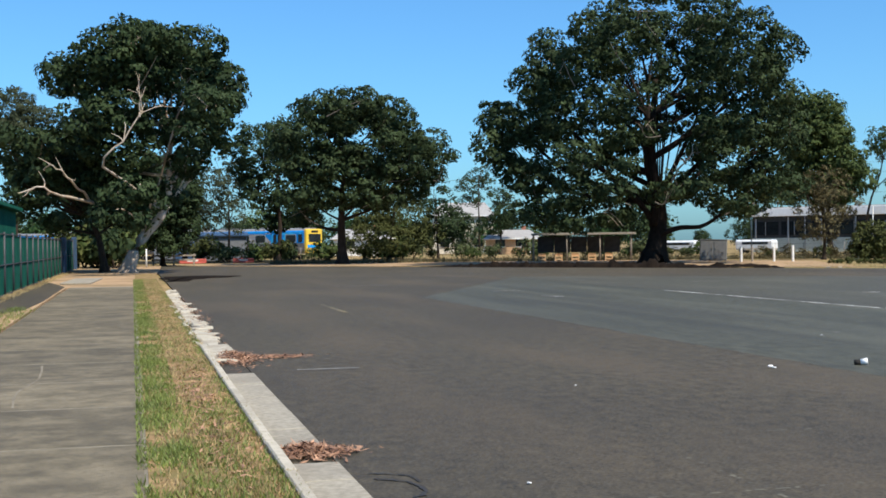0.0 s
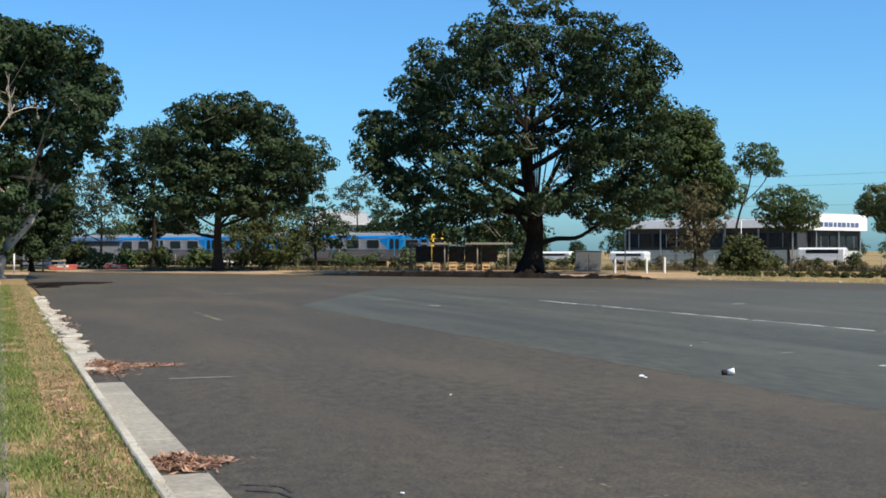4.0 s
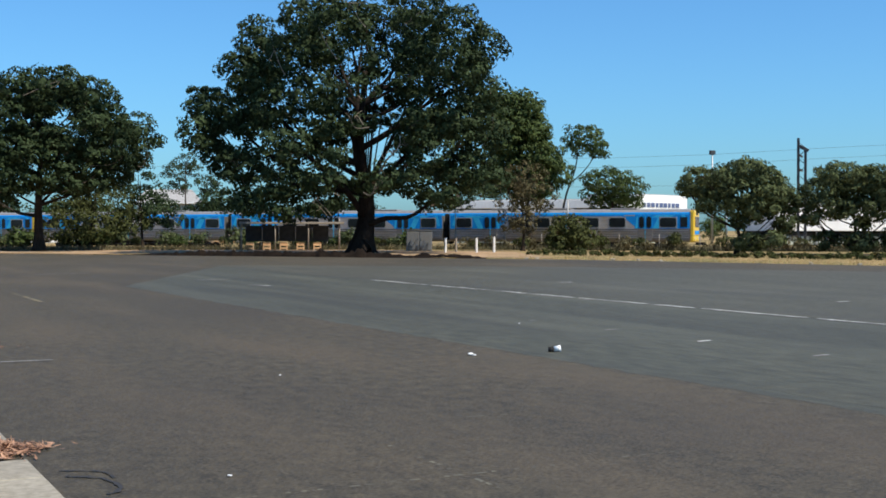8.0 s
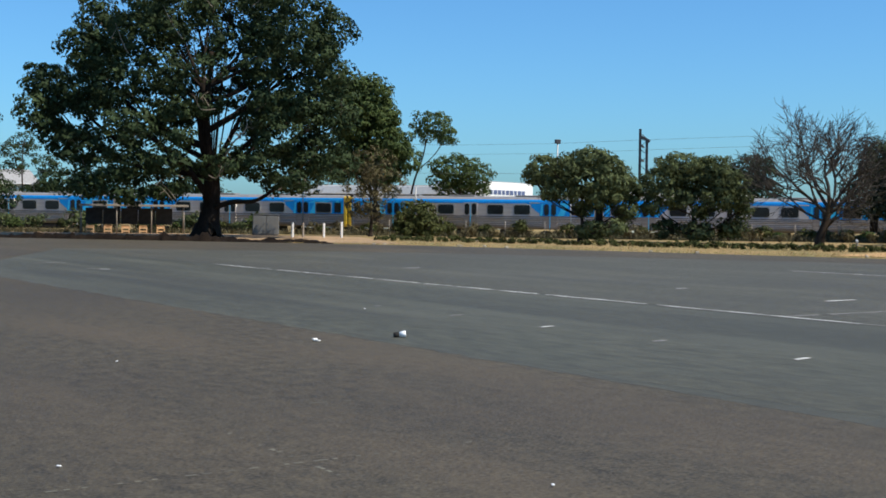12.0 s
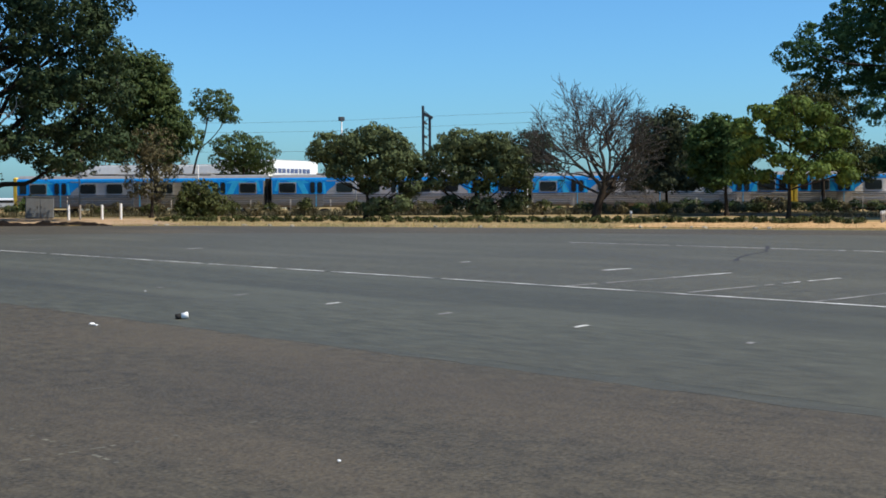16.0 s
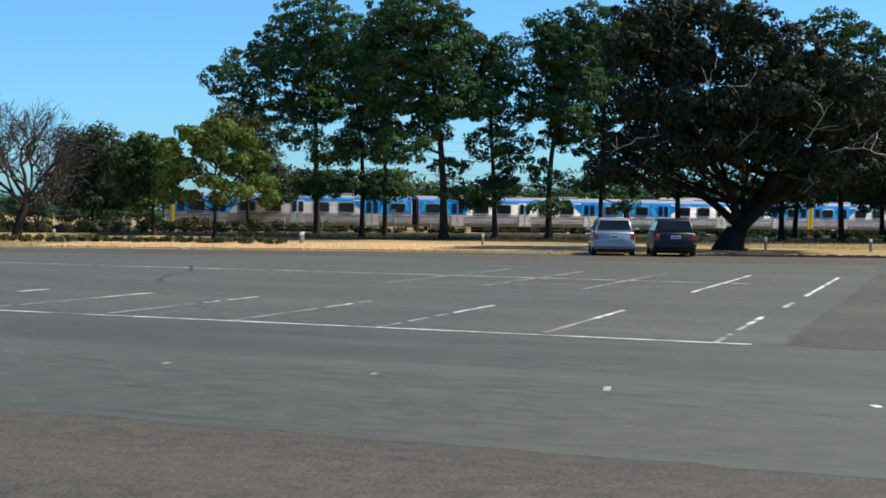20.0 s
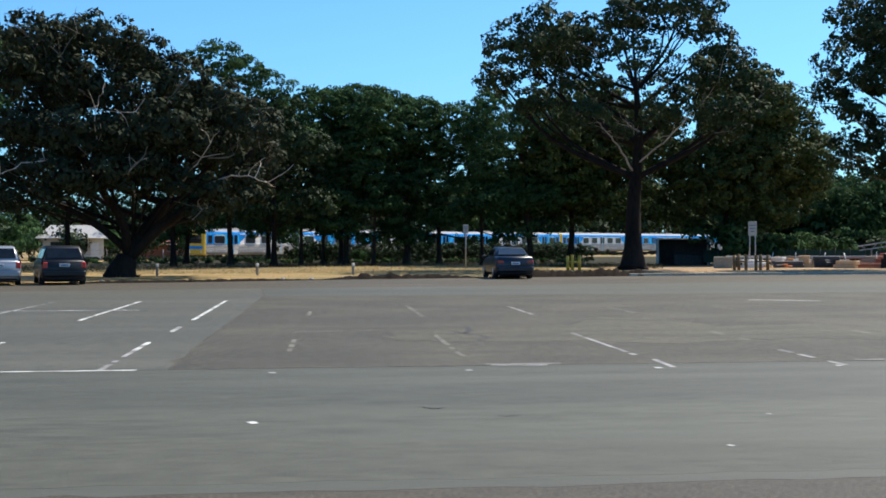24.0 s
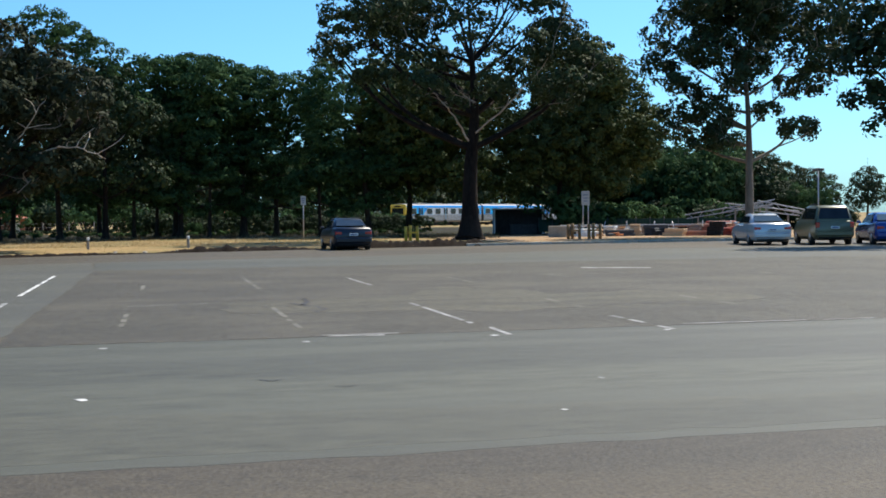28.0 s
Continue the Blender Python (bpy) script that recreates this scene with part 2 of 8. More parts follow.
surface("bark_brown", (0.008, 0.006, 0.005), (0.024, 0.018, 0.014), 8, 0.9, bump=0.9, bump_scale=12, stain=(0.045, 0.034, 0.026), stain_scale=0.9, stain_amount=0.4, stretch=(1, 1, 0.3), shine=0.12)
surface("bark_gum", (0.045, 0.033, 0.025), (0.11, 0.082, 0.062), 5, 0.88, bump=0.8, bump_scale=10, stain=(0.50, 0.33, 0.22), stain_scale=0.7, stain_amount=0.75, stretch=(1, 1, 0.28), shine=0.12)
surface("bark_pale", (0.34, 0.27, 0.20), (0.62, 0.53, 0.43), 4, 0.8, bump=0.5, bump_scale=9, stain=(0.22, 0.13, 0.08), stain_scale=0.8, stain_amount=0.7, stretch=(1, 1, 0.35))
surface("bark_grey", (0.10, 0.085, 0.065), (0.22, 0.19, 0.15), 5, 0.85, bump=0.7, bump_scale=10, stain=(0.30, 0.26, 0.21), stain_scale=0.7, stain_amount=0.5, stretch=(1, 1, 0.3), shine=0.12)
# litter browns kept near black to hold the shade under the pines too
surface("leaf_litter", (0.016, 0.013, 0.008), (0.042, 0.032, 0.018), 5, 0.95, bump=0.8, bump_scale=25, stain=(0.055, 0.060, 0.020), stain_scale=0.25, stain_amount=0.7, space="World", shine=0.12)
surface("twig", (0.040, 0.036, 0.032), (0.095, 0.086, 0.076), 5, 0.9, shine=0.12)
# near-black browns that put tree shade into the edge banks and asphalt patch
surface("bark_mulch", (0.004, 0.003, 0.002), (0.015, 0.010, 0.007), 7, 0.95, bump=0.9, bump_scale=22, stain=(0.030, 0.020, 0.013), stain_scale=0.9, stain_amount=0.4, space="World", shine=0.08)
surface("steel_side", (0.50, 0.475, 0.44), (0.62, 0.59, 0.55), 3, 0.34, metal=0.85, stretch=(0.2, 1, 3), ribs=0.12)
surface("window_rim", (0.36, 0.36, 0.35), (0.46, 0.46, 0.45), 3, 0.4, metal=0.3)
surface("steel_lower", (0.19, 0.178, 0.16), (0.27, 0.25, 0.23), 3, 0.4, metal=0.8, stretch=(0.15, 1, 6), ribs=0.12)
surface("train_roof", (0.17, 0.17, 0.17), (0.26, 0.26, 0.255), 3, 0.55, stain=(0.2, 0.19, 0.18), stain_scale=0.6, stain_amount=0.5)
surface("train_blue", (0.006, 0.23, 0.66), (0.010, 0.31, 0.78), 2, 0.5, shine=0.15)
surface("train_sky_blue", (0.03, 0.44, 0.80), (0.06, 0.56, 0.90), 2, 0.5, shine=0.15)
surface("train_yellow", (0.62, 0.40, 0.03), (0.74, 0.50, 0.05), 2, 0.4)
surface("dark_glass", (0.010, 0.012, 0.014), (0.02, 0.024, 0.027), 2, 0.1, shine=0.35)
surface("under_black", (0.014, 0.014, 0.014), (0.03, 0.028, 0.026), 6, 0.8, shine=0.12)
surface("rail_steel", (0.16, 0.10, 0.07), (0.28, 0.2, 0.15), 8, 0.5, metal=0.6)
surface("ballast", (0.17, 0.14, 0.115), (0.34, 0.29, 0.24), 10, 0.95, bump=1.0, bump_scale=14, space="World")
surface("galvanised", (0.30, 0.31, 0.32), (0.42, 0.43, 0.44), 6, 0.5, metal=0.6)
surface("dark_steel", (0.03, 0.033, 0.038), (0.06, 0.064, 0.07), 5, 0.6, metal=0.3)
surface("cabinet_grey", (0.12, 0.127, 0.135), (0.165, 0.172, 0.18), 4, 0.6, stain=(0.15, 0.145, 0.14), stain_scale=1.1, stain_amount=0.6)
surface("white_paint", (0.66, 0.65, 0.62), (0.80, 0.79, 0.76), 4, 0.5, stain=(0.55, 0.52, 0.47), stain_scale=0.8, stain_amount=0.5)
surface("white_clad", (0.80, 0.80, 0.78), (0.90, 0.90, 0.88), 3, 0.5, stain=(0.72, 0.71, 0.67), stain_scale=0.5, stain_amount=0.4)
surface("cream_wall", (0.62, 0.57, 0.47), (0.74, 0.69, 0.58), 3, 0.8, stain=(0.48, 0.43, 0.34), stain_scale=0.5, stain_amount=0.4)
surface("brick_red", (0.26, 0.10, 0.065), (0.40, 0.17, 0.11), 9, 0.85, bump=0.4)
surface("brick_tan", (0.40, 0.25, 0.13), (0.55, 0.36, 0.21), 9, 0.85, bump=0.4)
surface("roof_tile", (0.36, 0.10, 0.06), (0.50, 0.17, 0.10), 5, 0.8, bump=0.5)
surface("roof_grey", (0.26, 0.25, 0.24), (0.38, 0.37, 0.35), 4, 0.7)
surface("wall_dark", (0.035, 0.038, 0.042), (0.06, 0.063, 0.068), 3, 0.6, shine=0.12)
surface("pale_green_wall", (0.36, 0.40, 0.34), (0.48, 0.52, 0.45), 3, 0.8)
surface("fence_green", (0.008, 0.075, 0.052), (0.018, 0.125, 0.086), 7, 0.9, bump=0.3, stain=(0.006, 0.05, 0.036), stain_scale=0.5, stain_amount=0.6, stretch=(3, 3, 0.5), shine=0.05)
surface("shed_blue", (0.10, 0.24, 0.34), (0.18, 0.34, 0.46), 4, 0.7)
surface("cloth_dull", (0.018, 0.045, 0.036), (0.035, 0.07, 0.055), 6, 0.9, shine=0.1)
surface("fence_blue", (0.02, 0.05, 0.10), (0.035, 0.075, 0.14), 4, 0.6)
surface("barrier_red", (0.36, 0.06, 0.045), (0.52, 0.11, 0.08), 4, 0.5)
surface("barrier_orange", (0.60, 0.16, 0.04), (0.75, 0.24, 0.07), 4, 0.5)
surface("post_yellow", (0.74, 0.36, 0.02), (0.85, 0.46, 0.04), 4, 0.5, stain=(0.35, 0.2, 0.03), stain_scale=3, stain_amount=0.5)
surface("post_brown", (0.20, 0.10, 0.03), (0.34, 0.19, 0.06), 4, 0.7, stain=(0.10, 0.06, 0.03), stain_scale=3, stain_amount=0.6)
surface("timber_orange", (0.50, 0.31, 0.16), (0.70, 0.47, 0.27), 8, 0.7, stretch=(1, 6, 6))
surface("timber_grey", (0.20, 0.17, 0.14), (0.34, 0.30, 0.25), 8, 0.85, stretch=(1, 6, 6))
surface("car_pearl", (0.52, 0.52, 0.51), (0.60, 0.60, 0.59), 2, 0.28, metal=0.3, coat=0.6)
surface("car_silver", (0.27, 0.28, 0.30), (0.32, 0.33, 0.35), 2, 0.25, metal=0.35, coat=0.6)
surface("car_white", (0.70, 0.71, 0.71), (0.76, 0.77, 0.77), 2, 0.3, coat=0.6)
surface("car_navy", (0.006, 0.008, 0.015), (0.009, 0.012, 0.020), 2, 0.35, metal=0.1, coat=0.25)
surface("car_black", (0.008, 0.008, 0.009), (0.012, 0.012, 0.013), 2, 0.4, coat=0.15, shine=0.3)
surface("car_khaki", (0.13, 0.125, 0.065), (0.17, 0.16, 0.085), 2, 0.35, metal=0.1, coat=0.3)
surface("car_blue", (0.010, 0.045, 0.20), (0.015, 0.06, 0.25), 2, 0.25, metal=0.2, coat=0.7)
surface("tyre", (0.012, 0.012, 0.012), (0.03, 0.03, 0.028), 12, 0.9)
surface("alloy", (0.42, 0.43, 0.44), (0.52, 0.53, 0.54), 6, 0.35, metal=0.8)
surface("tail_red", (0.42, 0.015, 0.015), (0.52, 0.03, 0.025), 3, 0.2, coat=0.8)
surface("plate", (0.55, 0.55, 0.52), (0.65, 0.65, 0.62), 3, 0.5)
surface("sign_grey", (0.33, 0.35, 0.34), (0.42, 0.44, 0.43), 4, 0.5, metal=0.4)
surface("blue_bar", (0.07, 0.10, 0.20), (0.10, 0.14, 0.26), 4, 0.6)
surface("wire", (0.06, 0.06, 0.065), (0.09, 0.09, 0.095), 4, 0.6)
surface("cup_white", (0.78, 0.78, 0.76), (0.86, 0.86, 0.84), 12, 0.5, bump=0.2)

# ---- building tools ----


def mesh_of(name, verts, faces, material, smooth=False):
    """A mesh from corner and face lists, or from arrays of corners and quads."""
    me = bpy.data.meshes.new(name)
    if isinstance(faces, np.ndarray):
        v, q = np.asarray(verts, np.float32), faces.astype(np.int32)
        me.vertices.add(len(v))
        me.vertices.foreach_set("co", v.ravel())
        me.loops.add(q.size)
        me.loops.foreach_set("vertex_index", q.ravel())
        me.polygons.add(len(q))
        me.polygons.foreach_set("loop_start", np.arange(0, q.size, q.shape[1], dtype=np.int32))
        me.update(calc_edges=True)
    else:
        me.from_pydata([tuple(v) for v in verts], [], faces)
        me.update()
    if smooth:
        me.polygons.foreach_set("use_smooth", np.ones(len(me.polygons), dtype=bool))
    me.materials.append(MATS[material])
    return me


def attach(ob, parent, m=None):
    if parent:
        ob.parent = parent
    if m is not None:
        ob.matrix_basis = m
    return ob


def part(name, me, parent, m=None, label=""):
    ob = attach(new(name, me), parent, m)
    return tagged(ob, label) if label else ob


def thing(name, label, category, m, me=None, group="", kind=""):
    ob = new(name, me)
    ob.matrix_basis = m
    return tagged(ob, label, category, group, kind)


def from_bm(name, bm, material, smooth=False):
    me = bpy.data.meshes.new(name)
    bm.normal_update()
    bm.to_mesh(me)
    bm.free()
    if smooth:
        me.polygons.foreach_set("use_smooth", np.ones(len(me.polygons), dtype=bool))
    me.materials.append(MATS[material])
    return me


BOXES = {}


def box(sx, sy, sz, material, bevel=0.0, at=(0, 0, 0)):
    """A block centred over at, standing on its z, with chamfered edges."""
    key = (round(sx, 3), round(sy, 3), round(sz, 3), material, bevel, at)
    if key not in BOXES:
        bm = bmesh.new()
        bmesh.ops.create_cube(bm, size=1.0, matrix=Matrix.Translation((at[0], at[1], at[2] + sz / 2)) @ Matrix.Diagonal((sx, sy, sz, 1)))
        if bevel:
            bmesh.ops.bevel(bm, geom=bm.edges[:], offset=bevel, segments=1, affect="EDGES")
        BOXES[key] = from_bm("block", bm, material)
    return BOXES[key]


def tube_arrays(path, radii, sides=8):
    """Corners and quads of a tapering tube along a path."""
    path = np.asarray(path, float)
    tangent = np.gradient(path, axis=0)
    tangent /= np.linalg.norm(tangent, axis=1)[:, None] + 1e-9
    ref = np.where(np.abs(tangent[:, 2:3]) > 0.9, np.array([[1.0, 0, 0]]), np.array([[0, 0, 1.0]]))
    a = np.cross(tangent, ref)
    a /= np.linalg.norm(a, axis=1)[:, None] + 1e-9
    b = np.cross(tangent, a)
    ang = np.linspace(0, 2 * np.pi, sides, endpoint=False)
    ring = a[:, None, :] * np.cos(ang)[None, :, None] + b[:, None, :] * np.sin(ang)[None, :, None]
    v = (path[:, None, :] + ring * np.asarray(radii, float)[:, None, None]).reshape(-1, 3)
    n = len(path)
    i, j = np.meshgrid(np.arange(n - 1), np.arange(sides), indexing="ij")
    k = (j + 1) % sides
    q = np.stack([i * sides + j, i * sides + k, (i + 1) * sides + k, (i + 1) * sides + j], -1).reshape(-1, 4)
    return v, q


def tube(name, path, radii, material, sides=8):
    if isinstance(radii, (int, float)):
        radii = [radii] * len(path)
    path = [tuple(p) for p in path]
    # closed ends: the tube shrinks to a point at both
    path = [path[0]] + path + [path[-1]]
    radii = [0.001] + list(radii) + [0.001]
    p = np.array(path, float)
    p[0] -= (p[2] - p[1]) * 1e-3
    p[-1] += (p[-2] - p[-3]) * 1e-3
    v, q = tube_arrays(p, radii, sides)
    return mesh_of(name, v, q, material, smooth=True)


def joined(arrays):
    vs, qs, n = [], [], 0
    for v, q in arrays:
        vs.append(v)
        qs.append(q + n)
        n += len(v)
    return np.concatenate(vs), np.concatenate(qs)


def bend(points, n=9):
    """A smooth path through a few points."""
    p = np.array(points, float)
    t = np.linspace(0, 1, len(p))
    out = []
    for u in np.linspace(0, 1, n):
        if len(p) == 2:
            out.append(p[0] * (1 - u) + p[1] * u)
            continue
        i = min(int(u * (len(p) - 1)), len(p) - 2)
        w = u * (len(p) - 1) - i
        p0, p1, p2, p3 = p[max(i - 1, 0)], p[i], p[i + 1], p[min(i + 2, len(p) - 1)]
        out.append(0.5 * (2 * p1 + (p2 - p0) * w + (2 * p0 - 5 * p1 + 4 * p2 - p3) * w ** 2 + (3 * p1 - p0 - 3 * p2 + p3) * w ** 3))
    return np.array(out)


def sheet(name, corners, z, material, thick=0.05):
    """A flat slab with its top at z over a polygon."""
    n = len(corners)
    v = [(x, y, z) for x, y in corners] + [(x, y, z - thick) for x, y in corners]
    f = [list(range(n)), list(range(2 * n - 1, n - 1, -1))] + [[i, i + n, (i + 1) % n + n, (i + 1) % n] for i in range(n)]
    return mesh_of(name, v, f, material)


# ---- leaves ----
# clump radius, spray length, spray width, flatness of a clump, spacing of clumps over their radius, sprays per clump
STYLES = {
    "gum": (0.66, 0.31, 0.18, 0.78, 1.18, 52), "gum2": (0.66, 0.32, 0.19, 0.78, 1.18, 50), "gum3": (0.64, 0.32, 0.19, 0.78, 1.18, 48),
    "olive": (0.48, 0.30, 0.14, 0.9, 1.0, 30), "brown": (0.45, 0.34, 0.11, 0.9, 1.1, 22), "grey": (0.55, 0.36, 0.15, 0.8, 1.0, 30), "grey2": (0.50, 0.30, 0.14, 0.8, 1.08, 40),
    "bright": (0.48, 0.29, 0.19, 0.8, 1.05, 42), "leafy2": (0.52, 0.31, 0.19, 0.8, 1.10, 40), "pine": (0.62, 0.36, 0.15, 0.60, 1.14, 48), "fig": (0.60, 0.33, 0.17, 0.8, 1.12, 46),
}


def sprays(rng, centres, outward, style, coarse=0.0):
    """Leaf sprays, each a small pointed blade, in clumps round the centres."""
    radius, length, width, flat, _, count = STYLES[style]
    if coarse:
        radius, length, width, count = radius * coarse, length * coarse, width * coarse, int(count / coarse)
    n = len(centres) * count
    c = np.repeat(centres, count, axis=0)
    o = np.repeat(outward, count, axis=0)
    d = rng.normal(size=(n, 3))
    d /= np.linalg.norm(d, axis=1)[:, None]
    d[:, 2] = np.where((d[:, 2] < -0.2) & (rng.random(n) < 0.5), -d[:, 2], d[:, 2])
    inside = np.minimum((d * o).sum(1, keepdims=True) + 0.25, 0)
    d = d - 2 * inside * o
    d /= np.linalg.norm(d, axis=1)[:, None]
    r = radius * np.where(rng.random((n, 1)) < 0.28, rng.uniform(0.25, 0.8, (n, 1)), rng.uniform(0.86, 1.0, (n, 1))) * np.repeat(rng.uniform(0.62, 1.25, (len(centres), 1)), count, axis=0)
    p = c + d * r * np.array([1, 1, flat])
    normal = d * 1.3 + o * 0.5 + np.array([0, 0, 0.35]) + rng.normal(scale=0.15, size=(n, 3))
    loose = rng.random((n, 1)) < 0.17
    normal = np.where(loose, rng.normal(size=(n, 3)) + o * 0.3, normal)
    normal /= np.linalg.norm(normal, axis=1)[:, None]
    along = np.cross(normal, rng.normal(size=(n, 3)))
    along[:, 2] -= 0.25
    along /= np.linalg.norm(along, axis=1)[:, None]
    side = np.cross(normal, along)
    side /= np.linalg.norm(side, axis=1)[:, None] + 1e-9
    L = length * rng.uniform(0.6, 1.25, (n, 1))
    w = width * rng.uniform(0.6, 1.25, (n, 1))
    v = np.stack([p - along * L * 0.5, p + side * w * 0.5, p + along * L * 0.5 - normal * 0.05, p - side * w * 0.5], 1).reshape(-1, 3)
    return v, np.arange(n * 4).reshape(-1, 4)


def lobe_clumps(rng, centre, radii, style, dens):
    """Clumps set apart over the outside of a lobe, with a few deep within it."""
    radii = np.array(radii)
    gap = STYLES[style][0] * STYLES[style][4] / max(0.3, dens) ** 0.5
    n = int(60 + 14 * (radii.mean() / gap) ** 2)
    d = rng.normal(size=(n, 3))
    d[:, 2] = np.where(d[:, 2] < 0, d[:, 2] * 0.75, d[:, 2])
    d /= np.linalg.norm(d, axis=1)[:, None]
    p = d * np.maximum(radii - (0.45 if style == "pine" else 0.55) * STYLES[style][0], 0.35 * radii) * np.where(rng.random((n, 1)) < 0.16, rng.uniform(1.06, 1.26, (n, 1)), rng.uniform(0.80, 1.04, (n, 1)))
    kept = []
    for k in range(n):
        if all(((p[k] - p[m]) ** 2).sum() > gap * gap for m in kept):
            kept.append(k)
    deep = rng.normal(size=(max(2, len(kept) // 5), 3))
    deep /= np.linalg.norm(deep, axis=1)[:, None]
    return np.array(centre) + np.concatenate([p[kept], deep * radii * 0.5]), np.concatenate([d[kept], deep])


TREES = [0]


def tree(name, label, x, y, turn, r, fork, lobes, style, lean=(), dens=1.0, bark="dark", category="tree", bare=(), full=False, stems=(), swell=1.12, most=6, twigs=0, front=()):
    """A tree: flared trunk, a limb to each lobe of the crown, and the crown's leaf sprays."""
    TREES[0] += 1
    rng = np.random.default_rng(TREES[0])
    root = thing(name, label, category, pose(x, y, 0, 0, 0, turn))
    half = max(abs(l[0]) + l[2] for l in lobes)
    mid = sum(l[0] for l in lobes) / len(lobes)
    way = [(0, 0, -0.15), (0, 0, 0.25)] + [(dx, 0, z) for dx, z in lean]
    swell = 1.2 if style == "pine" and swell == 1.12 else swell
    lobes = [(a, b, c * swell, d * swell) for a, b, c, d in lobes]
    fill = []
    if full:
        # the crown closes up: smaller lobes where two of the large ones stand apart
        for i, (a, b, c, d) in enumerate(lobes):
            for a2, b2, c2, d2 in lobes[:i]:
                gap = math.hypot((a - a2) / (c + c2), (b - b2) / (d + d2))
                if 0.8 < gap < 1.45 and len(fill) < most:
                    fill.append(((a + a2) / 2, (b + b2) / 2, (c + c2) * 0.40, (d + d2) * 0.40))
    lobes = lobes + fill
    high = max(l[1] + l[3] for l in lobes)
    rise = 0.88 if style == "pine" else (0.5 if full else 0.7)
    tip_z = max(fork + rise * (high - fork), (lean[-1][1] + 0.6) if lean else 0)
    peak = max(lobes, key=lambda l: l[1] + l[3])[0]
    top = (lean[-1][0] + 0.3 if lean else peak * (0.75 if style == "pine" else 0.35), rng.uniform(-0.3, 0.3), tip_z)
    if not lean:
        for u in (0.35, 0.68):
            way.append((top[0] * u * u + rng.uniform(-1, 1) * r * 0.7, rng.uniform(-1, 1) * r * 0.7, top[2] * u))
    way.append(top)
    path = bend(way, 16)
    rad = r * (1.0 - 0.8 * np.linspace(0, 1, 16) ** 1.3) * (1 + 0.8 * np.exp(-np.maximum(path[:, 2], 0) / (0.9 * r + 0.1)))
    part("trunk", tube("trunk", path, list(rad), "bark_" + bark, 12), root)
    centres, outs = [], []
    for i, stem in enumerate(stems):
        thick, *pts = stem
        part("stem", tube("stem", bend(pts, 12), list(np.linspace(thick, thick * 0.45, 12)), "bark_" + bark, 10), root)
    order = [(l, 1) for l in lobes] + ([(l, -1) for l in lobes] + [((a * 0.94, b - 0.2, c * 0.9, d * 0.9), 0) for a, b, c, d in lobes[::2]] if full else [])
    for number, ((dx, dz, rx, rz), facing) in enumerate(order):
        spread = max(0.15, 1 - (dx - mid) ** 2 / (half + 1) ** 2) ** 0.5
        dy = rng.uniform(-0.5, 0.5) * half * 1.15 * spread
        if full:
            dy = (rng.uniform(0.10, 0.55) if facing > 0 else (rng.uniform(-0.70, -0.20) if facing < 0 else rng.uniform(-0.15, 0.10))) * half * spread
        ry = (rx + rz) * 0.55
        c = np.array([dx, dy, dz])
        drop = 0.15 if style == "pine" else 0.75
        k = int(np.clip(np.searchsorted(path[:, 2], min(top[2], max(min(fork, 0.6 * dz), dz - drop * abs(dx) - 0.5 * rz))), 2, 14))
        start = path[k]
        end = c + np.array([rng.uniform(-0.3, 0.3) * rx, rng.uniform(-0.3, 0.3) * ry, 0.35 * rz])
        elbow = start * 0.45 + end * 0.55 + np.array([rng.uniform(-0.4, 0.4), rng.uniform(-0.4, 0.4), -0.12 * np.linalg.norm(end - start) * rng.uniform(0.2, 1.0)])
        reach = bend([start, elbow, end], 9)
        thick = max(0.03, min(rad[k] * 0.75, r * rng.uniform(0.24, 0.42)))
        pieces = [tube_arrays(reach, np.linspace(thick, 0.025, 9), 7)]
        for _ in range(3):
            j = rng.integers(4, 8)
            tip = c + rng.normal(size=3) * np.array([rx, ry, rz]) * 0.45
            pieces.append(tube_arrays(bend([reach[j], (reach[j] + tip) / 2 + rng.normal(scale=0.2, size=3), tip], 6), np.linspace(thick * 0.4, 0.015, 6), 5))
        if number < 24:
            part("limb", mesh_of("limb", *joined(pieces), "bark_" + bark, True), root)
        p, d = lobe_clumps(rng, c, (rx, ry, rz), style, dens)
        centres.append(p)
        outs.append(d)
    for dx, dy, dz, rx, rz in front:
        way = bend([path[6], (path[6][0] * 0.4 + dx * 0.6, dy * 0.55, dz + 0.5), (dx, dy, dz)], 8)
        part("limb", mesh_of("limb", *tube_arrays(way, np.linspace(0.07, 0.02, 8), 6), "bark_" + bark, True), root)
        p, d = lobe_clumps(rng, (dx, dy, dz), (rx, (rx + rz) * 0.5, rz), style, dens)
        centres.append(p)
        outs.append(d)
    for _ in range(twigs):
        dx, dz, rx, rz = lobes[rng.integers(0, len(lobes))]
        ry = (rx + rz) * 0.55
        c = np.array([dx, -rng.uniform(0.25, 0.62) * half * max(0.3, 1 - abs(dx - mid) / (half + 1)), dz])
        lean_out = 1.0 if dx > 0 else -1.0
        a = c + np.array([-lean_out * rng.uniform(0.1, 0.8) * rx, -0.6 * ry, -rng.uniform(0.4, 1.0) * rz])
        b = c + np.array([lean_out * rng.uniform(0.0, 0.8) * rx, -0.95 * ry, rng.uniform(0.0, 0.8) * rz])
        way = bend([a, (a + b) / 2 + rng.normal(scale=0.22, size=3), b], 9)
        thick = rng.uniform(0.028, 0.05)
        pieces = [tube_arrays(way, np.linspace(thick, 0.012, 9), 5)]
